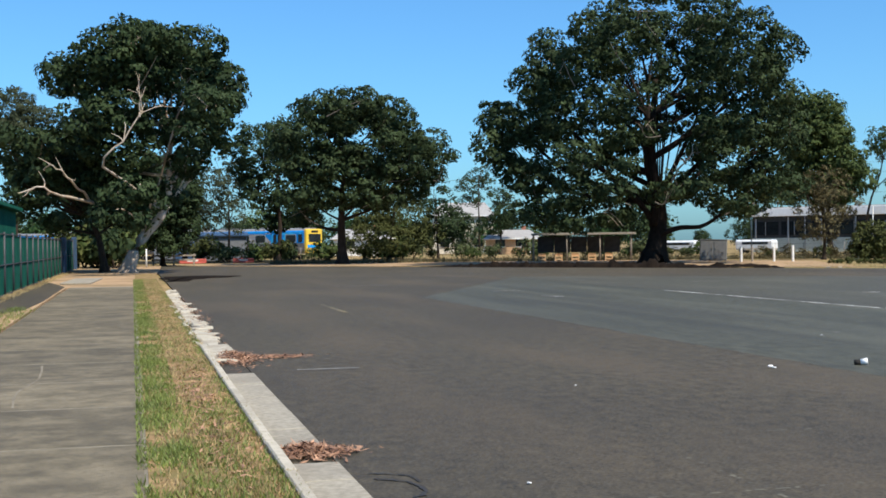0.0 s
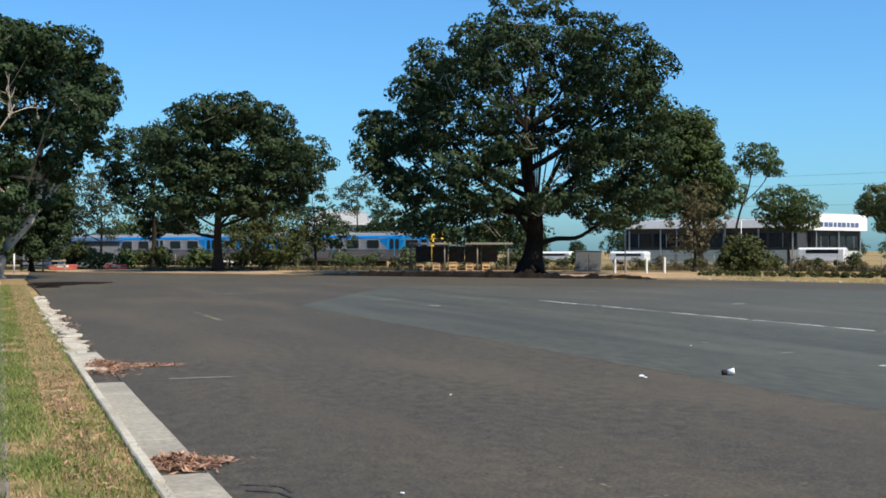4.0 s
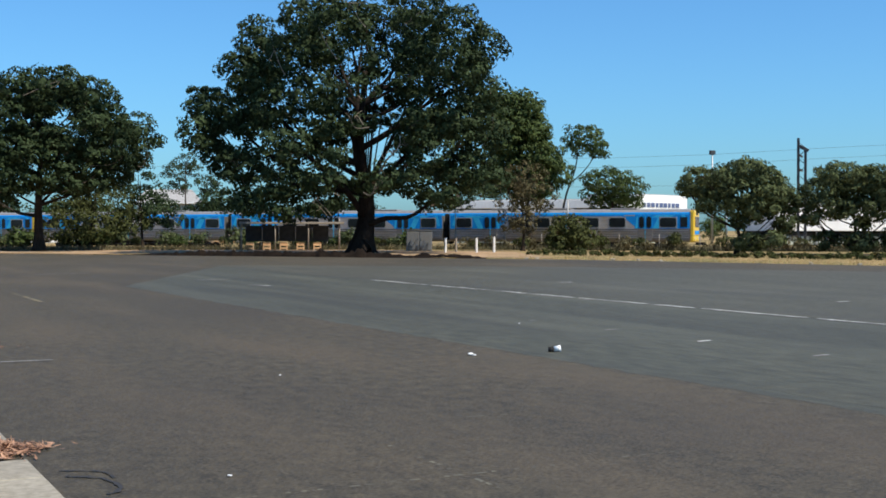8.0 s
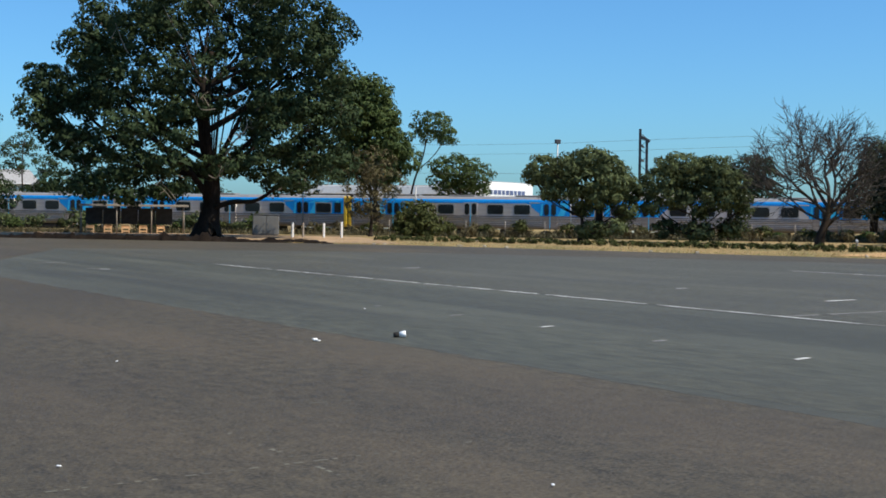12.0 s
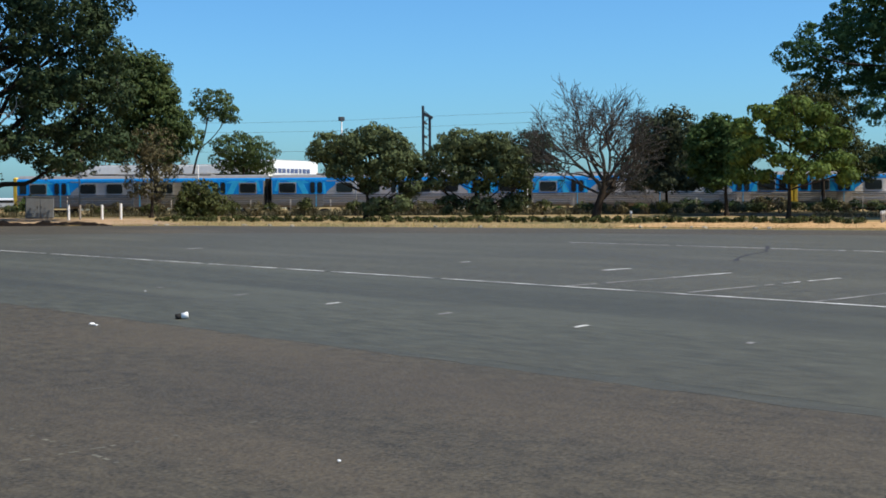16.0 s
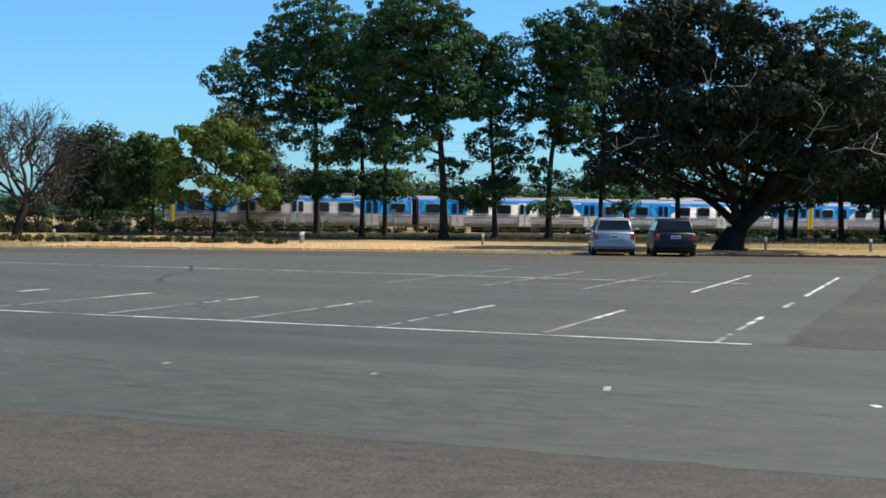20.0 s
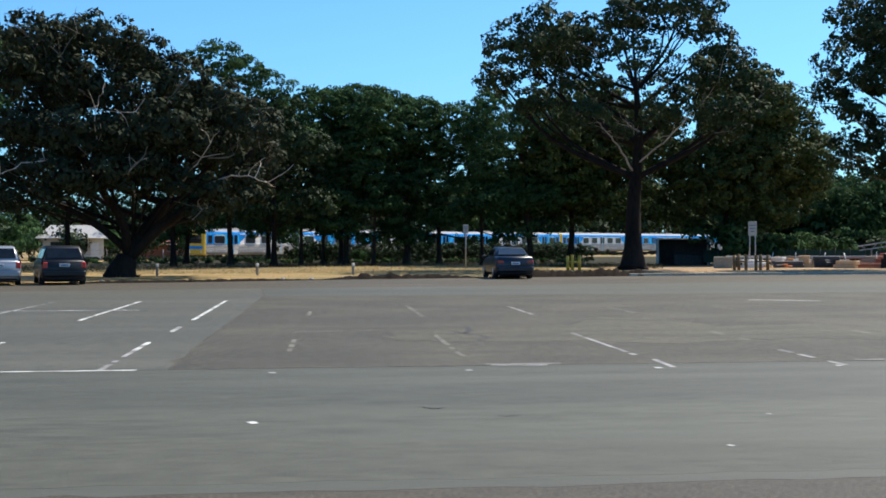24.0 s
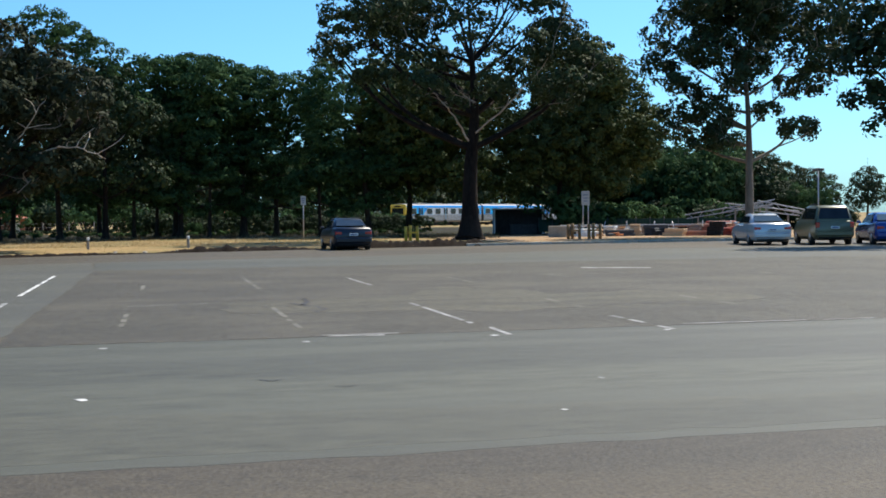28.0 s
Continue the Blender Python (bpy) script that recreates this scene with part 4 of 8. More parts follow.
# ---- trees: base, facing, trunk radius, fork height, crown lobes (across, up, half width, half height) ----
tree("gum_tree", "spreading gum tree with a dark crown and leaning pale trunk", -0.3, 77.0, 0, 0.38, 2.8,
     [(0.8, 13.6, 1.8, 1.3), (-0.8, 13.0, 1.5, 1.2), (3.7, 13.0, 1.8, 1.2), (5.5, 11.3, 1.4, 1.4), (-3.6, 11.5, 1.2, 1.1), (-1.8, 10.7, 1.5, 1.1), (0.9, 11.6, 1.9, 1.3), (3.7, 10.8, 1.7, 1.4), (-0.6, 9.0, 1.9, 1.4), (2.0, 8.7, 1.8, 1.4), (4.7, 8.9, 1.5, 1.3), (6.0, 10.3, 0.8, 1.0), (-2.4, 8.8, 1.2, 1.2), (0.4, 6.7, 1.8, 0.9), (3.7, 6.7, 1.3, 1.1), (5.5, 7.7, 0.9, 0.8), (-1.9, 7.2, 1.2, 0.9), (2.5, 4.7, 0.7, 0.9)], "gum2", full=True, twigs=16, lean=[(0.7, 1.9), (1.9, 3.3), (2.4, 4.4), (2.45, 6.2)], bark='pale', bare=[(0.10, (2.0, -0.3, 3.6), (0.5, -3.6, 4.9), (-1.3, -6.6, 6.0), (-0.2, -7.2, 7.2), (0.7, -7.3, 8.6), (1.9, -7.4, 9.3)), (0.06, (0.7, -7.3, 8.6), (0.8, -7.4, 9.6), (0.6, -7.4, 10.2))], swell=1.0, dens=1.0, front=[(-0.5, -8.3, 4.4, 1.3, 0.8), (0.6, -8.2, 4.5, 1.2, 0.9), (-1.1, -8.0, 3.2, 1.1, 0.9), (0.5, -8.2, 3.1, 1.2, 0.9), (1.5, -7.6, 4.0, 0.9, 0.9), (4.4, -7.0, 9.2, 1.6, 1.3), (3.6, -6.5, 7.6, 1.4, 1.1)])
tree("gum_tree", "low twisted gum tree with bare pale branches", -1.7, 79.0, 1, 0.26, 3.2,
     [(-3.0, 7.6, 1.7, 0.9), (-4.8, 6.8, 1.4, 1.2), (-1.9, 6.3, 1.5, 1.0), (-4.0, 4.9, 1.6, 1.1), (0.7, 5.4, 1.4, 1.2), (-0.1, 3.9, 1.2, 1.1), (-2.7, 3.2, 0.9, 0.7), (1.6, 3.7, 1.2, 1.1), (-5.4, 8.0, 0.9, 0.7), (-5.1, 3.6, 1.0, 0.8), (2.1, 5.6, 0.9, 0.9), (-1.1, 5.3, 0.9, 0.7)], "gum2", full=True, bark='dark', bare=[(0.12, (0.0, 0, 3.7), (-1.0, -3.8, 4.3), (-2.4, -6.0, 4.5), (-3.4, -6.4, 4.9), (-4.3, -6.4, 4.4)), (0.09, (-0.5, -0.6, 4.1), (-1.4, -5.0, 5.0), (-2.2, -6.4, 5.8), (-2.9, -6.6, 6.2))], swell=1.05)
tree("far_tree", "grey-green gum tree behind the green fence", -11.8, 139.5, 5, 0.22, 8.1,
     [(-0.6, 16.1, 2.5, 1.9), (2.4, 15.2, 2.0, 1.1), (-0.4, 13.4, 2.8, 1.6), (3.6, 12.9, 1.9, 1.4)], "grey")
tree("gum_tree", "dense dark tree behind the leaning gum", 2.3, 103.0, -1, 0.20, 1.2,
     [(0.2, 7.2, 2.0, 1.5), (-1.6, 6.0, 1.6, 1.4), (1.7, 5.6, 1.5, 1.3), (0.1, 4.4, 2.1, 1.5), (-1.7, 3.0, 1.7, 1.3), (1.8, 3.2, 1.3, 1.2), (0.2, 2.0, 1.8, 1.1)], "gum2", full=True, most=2)
tree("gum_tree", "dense dark tree beside the fence's end", -2.2, 101.0, 1, 0.20, 1.2,
     [(0.0, 6.6, 1.9, 1.5), (-1.6, 5.2, 1.6, 1.4), (1.6, 5.0, 1.5, 1.3), (0.0, 3.6, 2.0, 1.4), (-1.2, 2.0, 1.5, 1.0), (1.2, 2.2, 1.4, 1.0)], "gum2", full=True, most=2)
tree("gum_tree", "broad dark gum tree on the car park edge", 16.1, 98.7, -9, 0.42, 3.9,
     [(0.9, 12.3, 2.5, 1.2), (-1.7, 11.7, 1.9, 1.2), (3.7, 11.6, 1.9, 1.3), (-2.5, 9.8, 2.2, 1.2), (0.4, 8.6, 2.1, 1.0), (4.5, 9.9, 1.9, 1.3), (6.5, 9.2, 1.7, 1.1), (8.3, 8.4, 0.6, 0.5), (-2.4, 7.5, 2.3, 1.4), (1.6, 7.3, 2.3, 1.3), (4.7, 7.5, 2.0, 1.3), (-1.3, 5.3, 2.0, 1.2), (2.5, 5.3, 2.1, 1.2), (5.4, 5.7, 1.5, 1.0), (7.2, 7.2, 1.0, 1.1), (-3.3, 5.3, 1.5, 1.2), (-4.6, 9.3, 1.2, 1.3), (3.4, 9.2, 1.1, 0.8), (-0.1, 10.9, 2.1, 0.9), (-2.7, 3.7, 1.2, 0.7)], "gum", bark='dark', full=True, most=0, swell=1.06, twigs=14, dens=1.0)
tree("gum_tree", "dense young gum tree with a slim dark trunk", 12.6, 112.3, -6, 0.25, 3.3,
     [(0.1, 11.9, 2.0, 1.0), (-1.9, 9.8, 1.7, 1.7), (0.4, 8.8, 2.0, 1.8), (-1.3, 6.3, 2.1, 1.8), (1.1, 5.0, 1.7, 1.5), (-2.6, 7.1, 1.1, 1.3), (-0.1, 3.5, 1.5, 0.9), (-3.1, 11.2, 0.8, 1.1), (-3.5, 8.3, 0.7, 1.0)], "gum2", bark='dark', swell=1.12)
tree("scrub_tree", "thin pale-leaved tree beside the railway", 9.0, 123.7, -4, 0.15, 2.9,
     [(-1.8, 6.8, 1.9, 2.2), (0.1, 7.9, 1.4, 2.2), (-2.9, 4.1, 1.9, 1.8), (0.4, 4.6, 1.4, 1.7), (-4.0, 6.3, 1.1, 2.2)], "grey", dens=0.45)
tree("scrub_tree", "olive scrub tree by the railway fence", 22.2, 109.8, -11, 0.14, 2.2,
     [(-1.5, 3.7, 2.1, 1.5), (1.3, 3.9, 2.3, 1.7), (0.0, 1.9, 2.5, 1.2), (-2.5, 1.9, 1.6, 1.3), (3.0, 2.1, 1.7, 1.3)], "olive", dens=0.5)
tree("scrub_tree", "dark green bushy tree by the railway fence", 27.3, 112.7, -14, 0.14, 2.1,
     [(-0.5, 5.8, 1.4, 1.7), (0.6, 3.7, 1.8, 1.8), (2.1, 3.1, 1.5, 1.5), (-0.8, 2.6, 1.6, 1.6)], "gum2", dens=0.5)
tree("far_tree", "small distant gum tree against the sky", 45.4, 163.8, -15, 0.16, 7.6,
     [(0.3, 10.8, 1.3, 1.1), (-1.6, 9.3, 1.3, 1.1), (0.9, 9.5, 1.1, 0.9), (-0.9, 7.5, 1.5, 1.1)], "gum", dens=0.8)
tree("far_tree", "distant gum tree beyond the railway", 46.7, 158.3, -16, 0.16, 5.9,
     [(0.1, 7.3, 1.5, 1.2), (0.8, 5.2, 1.9, 1.6), (-1.1, 3.7, 1.9, 1.3)], "gum2")
tree("gum_tree", "huge old gum tree with a thick trunk and domed crown", 34.9, 80.8, -23, 0.76, 3.3,
     [(-0.7, 17.1, 1.7, 1.0), (1.6, 17.1, 1.5, 0.9), (4.0, 16.1, 1.7, 1.2), (6.4, 15.0, 1.6, 1.2), (8.1, 13.5, 1.2, 1.4), (-2.5, 16.4, 1.4, 1.3), (-4.2, 15.1, 1.2, 1.4), (-7.0, 14.3, 1.6, 1.6), (-7.7, 12.0, 1.5, 1.6), (-10.3, 9.8, 1.6, 1.5), (-10.9, 7.8, 1.0, 1.2), (-5.3, 12.9, 1.6, 1.5), (-2.6, 13.9, 1.4, 1.2), (-0.2, 15.0, 1.1, 1.0), (3.8, 13.6, 1.6, 1.3), (6.1, 12.1, 1.7, 1.4), (8.2, 10.9, 1.3, 1.4), (3.4, 11.3, 1.6, 1.2), (-8.3, 9.1, 1.5, 1.3), (-5.7, 9.8, 1.7, 1.3), (-2.7, 10.4, 1.5, 1.1), (-0.2, 10.6, 1.3, 0.9), (5.6, 9.0, 2.0, 1.5), (8.5, 8.3, 1.4, 1.6)] +
     [(1.5, 5.0, 1.4, 1.0), (-1.6, 6.5, 0.8, 0.7), (3.1, 7.8, 1.0, 0.8), (0.2, 4.6, 1.0, 0.7), (-9.8, 6.4, 1.1, 1.1), (-8.1, 5.9, 1.6, 1.4), (-4.9, 7.0, 1.8, 1.0), (-5.3, 4.6, 1.9, 1.3), (-8.1, 3.6, 1.5, 0.9), (-2.5, 4.8, 1.3, 1.1), (-2.4, 8.2, 1.5, 0.9), (4.1, 6.7, 1.5, 1.2), (6.9, 5.6, 1.9, 1.5), (3.2, 4.8, 1.4, 1.0), (5.6, 3.8, 1.6, 0.8), (8.4, 4.8, 1.3, 1.1), (-2.8, 3.1, 1.4, 0.6), (-5.1, 2.7, 1.4, 0.6), (-0.2, 8.8, 1.2, 0.7), (0.6, 12.9, 0.6, 0.9), (3.4, 8.9, 0.8, 0.7)], "gum", bark='brown', full=True, most=0, swell=1.1, twigs=30, stems=[(0.36, (0, 0, 2.6), (0.1, -0.5, 5.0), (-0.1, -1.0, 8.5), (0.2, -1.2, 12.5)), (0.20, (0, 0, 4.2), (1.2, -1.0, 6.2), (2.2, -1.6, 8.2), (3.0, -1.8, 10.0)), (0.24, (0, 0, 2.8), (-1.2, -0.8, 4.4), (-3.0, -1.6, 6.0), (-5.0, -2.0, 8.0)), (0.22, (0, 0, 1.8), (1.6, -0.6, 2.4), (3.2, -1.0, 2.5), (4.6, -1.2, 3.4))], bare=[(0.10, (0.6, -2.5, 4.4), (1.6, -5.2, 6.2), (2.6, -5.9, 7.2))], dens=1.0, front=[(1.0, 2.0, 13.4, 1.7, 1.2), (2.9, 2.5, 11.4, 1.6, 1.2), (0.4, 3.0, 16.0, 1.6, 1.1), (2.3, 3.0, 15.4, 1.5, 1.2), (-1.6, 3.0, 12.3, 1.5, 1.1), (3.6, 2.5, 9.0, 1.5, 0.9), (1.2, 3.0, 9.8, 1.4, 0.9), (-1.8, 3.0, 8.6, 1.4, 0.9)])
tree("gum_tree", "tall leafy gum tree behind the old gum", 56.6, 94.4, -31, 0.30, 3.0,
     [(-1.0, 12.1, 1.8, 1.4), (-2.8, 12.6, 1.4, 1.3), (0.3, 10.1, 1.5, 1.5), (-2.0, 9.5, 2.0, 1.6), (1.0, 7.8, 1.7, 1.5), (-1.3, 6.9, 2.1, 1.5), (-3.1, 6.0, 1.6, 1.4), (2.3, 6.3, 1.3, 1.3), (0.0, 5.2, 1.8, 1.2)], "gum3", swell=1.1, full=True, most=4)
tree("scrub_tree", "sparse brownish wattle tree beside the big gum", 49.5, 83.5, -31, 0.14, 1.9,
     [(0.2, 5.5, 1.6, 1.1), (-0.9, 4.3, 1.4, 1.2), (1.1, 4.1, 1.3, 1.2), (-0.2, 2.6, 1.6, 1.3)], "brown", dens=0.55)
tree("far_tree", "slender leaning gum tree with a rounded top", 69.3, 110.1, -32, 0.15, 6.7,
     [(2.8, 10.9, 1.9, 1.4), (4.1, 9.7, 1.2, 1.0), (1.8, 10.0, 1.0, 0.9)], "gum3", lean=[(0.9,5.0),(1.9,8.0)], dens=0.9)
tree("far_tree", "round distant tree beside the white workshop", 79.8, 115.1, -35, 0.20, 4.6,
     [(-0.6, 6.9, 2.5, 1.5), (1.2, 5.9, 1.9, 1.4), (-2.2, 5.5, 1.6, 1.1), (0.3, 4.7, 2.5, 1.1)], "gum3")
tree("bush", "round olive bush on the railway verge", 51.6, 79.9, -33, 0.08, 0.3,
     [(-0.1, 1.7, 1.4, 1.0), (-1.0, 0.9, 1.0, 0.9), (0.9, 0.8, 1.0, 0.9), (0.0, 0.6, 1.5, 0.7)], "olive")
tree("bushy_tree", "dense grey-green bushy tree on the railway verge", 55.6, 65.9, -40, 0.16, 0.4,
     [(0.8, 0.8, 0.9, 0.5), (2.3, 0.9, 0.7, 0.5), (3.2, 2.1, 0.6, 0.5), (0.6, 5.5, 1.2, 0.7), (-0.9, 5.1, 1.1, 0.6), (-2.6, 5.1, 0.8, 0.6), (-3.3, 4.4, 0.6, 0.5), (1.9, 4.9, 1.0, 0.7), (-1.6, 4.1, 1.1, 0.6), (0.5, 4.1, 1.3, 0.8), (2.6, 3.8, 1.0, 0.7), (-0.3, 3.1, 1.0, 0.5), (1.4, 2.9, 1.0, 0.6), (3.4, 3.2, 0.6, 0.5), (-2.0, 3.2, 0.6, 0.4), (0.2, 2.1, 0.5, 0.4)], "grey2", full=True, most=0, swell=1.32, dens=0.8)
tree("bushy_tree", "dense dark bushy tree beside the signal mast", 61.9, 61.5, -45, 0.16, 0.5,
     [(0.2, 0.8, 0.9, 0.5), (-1.9, 0.9, 0.7, 0.5), (2.5, 1.0, 0.7, 0.5), (3.2, 2.3, 0.5, 0.6), (-2.9, 2.5, 0.5, 0.5), (-0.9, 5.2, 1.3, 0.7), (0.8, 4.9, 1.2, 0.7), (-2.2, 4.3, 1.1, 0.7), (2.0, 4.1, 1.1, 0.7), (0.0, 4.1, 1.2, 0.7), (-1.4, 3.1, 1.0, 0.6), (1.0, 2.9, 1.1, 0.6), (2.7, 3.0, 0.8, 0.6), (-3.2, 3.4, 0.7, 0.5), (0.4, 2.0, 0.5, 0.4)], "grey2", full=True, most=0, swell=1.32, dens=0.8)
tree("far_tree", "rounded distant tree behind the railway", 103.8, 94.3, -48, 0.20, 3.4,
     [(-0.6, 7.2, 1.9, 1.5), (0.9, 6.5, 1.6, 1.5), (-1.2, 5.6, 1.9, 1.4), (0.9, 4.7, 1.9, 1.3)], "gum2")
tree("far_tree", "dark upright tree with a spiky top beyond the tracks", 101.0, 74.2, -54, 0.22, 2.1,
     [(-0.6, 7.6, 1.7, 1.5), (0.8, 7.8, 1.2, 1.6), (-1.1, 5.8, 2.0, 1.5), (1.1, 5.5, 1.9, 1.9), (-0.6, 3.5, 2.5, 1.5)], "gum2")
tree("leafy_tree", "broad light-green leafy tree on the verge", 63.7, 38.4, -59, 0.14, 1.8,
     [(0.3, 6.5, 0.9, 0.5), (-1.3, 6.1, 0.8, 0.5), (1.6, 5.9, 0.8, 0.6), (2.6, 4.7, 0.7, 0.6), (-2.5, 5.2, 0.7, 0.5), (-0.3, 5.2, 1.1, 0.6), (1.1, 4.5, 1.0, 0.6), (-1.6, 4.2, 0.9, 0.6), (2.7, 3.4, 0.7, 0.5), (-0.2, 3.4, 1.0, 0.5), (-2.8, 3.6, 0.6, 0.5), (1.5, 2.8, 0.8, 0.4), (3.2, 2.5, 0.4, 0.5), (-1.6, 2.6, 0.7, 0.4), (-2.9, 2.6, 0.4, 0.4), (0.3, 2.4, 0.6, 0.3)], "bright", full=True, most=0, swell=1.05, dens=0.8)
tree("leafy_tree", "dark leafy tree on the railway verge", 75.2, 50.2, -56, 0.16, 1.8,
     [(-0.7, 6.1, 1.4, 0.8), (-1.9, 5.0, 1.0, 0.9), (0.1, 4.6, 1.3, 1.0), (-1.6, 3.4, 1.1, 0.9), (0.4, 3.0, 1.1, 0.7), (-0.9, 2.4, 1.0, 0.6), (1.3, 4.4, 0.8, 1.0)], "leafy2", full=True, swell=1.12)
tree("scrub_tree", "greyish thin-leaved tree by the railway fence", 84.1, 61.8, -54, 0.14, 1.7,
     [(-1.1, 6.2, 1.7, 1.6), (0.7, 6.7, 1.6, 1.6), (-0.0, 4.3, 2.6, 1.7), (-2.0, 3.7, 1.9, 1.5), (1.7, 3.6, 1.7, 1.6), (-0.2, 2.6, 2.8, 0.9)], "grey", full=False)
tree("far_tree", "tall thin-leaved tree behind the leafy tree", 97.7, 55.5, -60, 0.20, 2.5,
     [(-0.8, 10.1, 2.0, 1.2), (-2.0, 8.6, 2.0, 1.4), (1.4, 8.5, 1.5, 1.5), (0.7, 5.5, 2.0, 2.0), (2.9, 4.0, 2.0, 1.5)], "olive")
tree("pine_tree", "tall dark pine tree with an open crown", 87.1, 43.5, -63, 0.27, 3.7,
     [(-2.5, 14.9, 1.8, 1.8), (-0.4, 16.0, 2.2, 1.6), (-5.2, 13.1, 1.9, 1.6), (-6.9, 11.4, 1.5, 1.2), (-1.8, 12.8, 2.4, 1.4), (0.5, 13.9, 1.5, 1.7), (-3.5, 10.3, 2.0, 1.3), (-0.1, 10.2, 2.0, 1.4), (-1.4, 7.4, 1.4, 1.0), (0.8, 13.4, 1.5, 1.2), (-0.3, 11.5, 1.5, 1.0), (-0.2, 9.5, 2.0, 1.0), (1.2, 6.3, 1.7, 1.1), (0.3, 3.7, 1.6, 1.0), (-0.2, 3.4, 1.3, 0.6)], "pine")
tree("pine_tree", "tall dark pine tree with an open crown", 82.2, 37.5, -65, 0.20, 2.8,
     [(-0.9, 14.0, 1.0, 1.6), (0.3, 13.0, 1.2, 1.8), (-0.5, 10.8, 1.4, 1.3), (0.5, 8.4, 1.4, 1.0), (-1.2, 6.8, 0.8, 0.8), (-0.1, 11.6, 1.3, 1.2), (-0.3, 9.8, 1.2, 1.3), (-0.8, 6.4, 1.1, 1.0), (-0.8, 3.8, 1.1, 1.0), (0.7, 3.1, 0.8, 0.6)], "pine")
tree("pine_tree", "tall dark pine tree with a dense rounded crown", 77.9, 29.6, -69, 0.30, 3.0,
     [(-1.8, 14.3, 2.5, 1.3), (-3.3, 13.4, 1.9, 1.7), (0.4, 13.2, 1.4, 1.4), (-1.8, 12.1, 2.8, 1.7), (-3.6, 10.1, 1.9, 1.7), (-0.3, 10.2, 2.1, 1.7), (-2.0, 8.1, 2.0, 1.3), (-2.8, 6.0, 1.6, 1.1), (-1.3, 12.1, 1.5, 1.0), (0.8, 10.5, 1.4, 0.9), (-0.4, 8.8, 1.3, 0.8), (-0.8, 7.3, 1.2, 0.9), (0.3, 4.9, 1.3, 0.7), (1.0, 2.9, 1.1, 0.4), (1.8, 2.6, 0.9, 0.4)], "pine")
tree("pine_tree", "slim dark pine tree with ragged branches", 81.0, 27.1, -71, 0.20, 2.8,
     [(-1.4, 12.6, 1.1, 1.3), (0.3, 13.0, 1.0, 0.9), (-0.3, 11.2, 1.5, 1.4), (-1.3, 9.1, 1.5, 1.1), (0.7, 8.2, 1.3, 1.0), (-0.4, 6.4, 1.5, 1.0), (0.7, 4.2, 0.9, 0.8), (-0.0, 10.7, 1.2, 1.3), (-0.8, 9.0, 1.4, 0.9), (1.1, 5.8, 1.2, 0.9), (0.0, 3.3, 1.3, 0.9), (-1.3, 2.4, 1.0, 0.6)], "pine")
tree("pine_tree", "tall pine tree with flat spreading branches", 84.0, 24.2, -74, 0.25, 3.3,
     [(-0.7, 13.7, 1.2, 1.2), (2.3, 14.3, 2.1, 1.4), (1.0, 12.8, 2.0, 1.4), (-0.9, 11.5, 1.4, 1.4), (1.8, 10.7, 1.9, 1.6), (-0.5, 9.1, 1.6, 0.9), (1.6, 8.0, 1.4, 1.3), (0.7, 12.0, 1.3, 1.3), (1.0, 10.3, 1.2, 1.0), (0.6, 8.5, 1.7, 0.8), (0.0, 7.0, 1.4, 0.7), (-0.4, 4.5, 1.1, 1.0), (0.6, 2.3, 0.8, 0.4), (-0.1, 2.2, 1.1, 0.5)], "pine")
tree("pine_tree", "dark pine tree with a straight trunk", 83.8, 36.4, -67, 0.20, 2.4,
     [(-0.5, 12.6, 1.1, 1.8), (-0.6, 9.3, 1.2, 1.1), (0.0, 6.5, 1.2, 1.0), (-0.2, 10.2, 1.7, 1.0), (-1.3, 8.3, 1.5, 0.8), (-0.9, 6.5, 1.2, 1.0), (-0.0, 3.5, 1.4, 1.1), (-0.2, 3.4, 1.1, 0.5)], "pine")
tree("pine_tree", "dark pine tree with a straight trunk", 92.6, 22.7, -76, 0.22, 2.6,
     [(0.8, 14.4, 2.0, 1.8), (0.2, 11.9, 1.7, 1.8), (-0.5, 7.3, 1.7, 1.6), (0.0, 11.9, 1.3, 1.2), (0.5, 10.0, 1.4, 1.4), (0.5, 8.1, 1.4, 0.9), (0.3, 5.0, 1.4, 1.0), (-0.5, 3.7, 1.0, 0.5), (1.8, 2.5, 0.8, 0.6)], "pine")
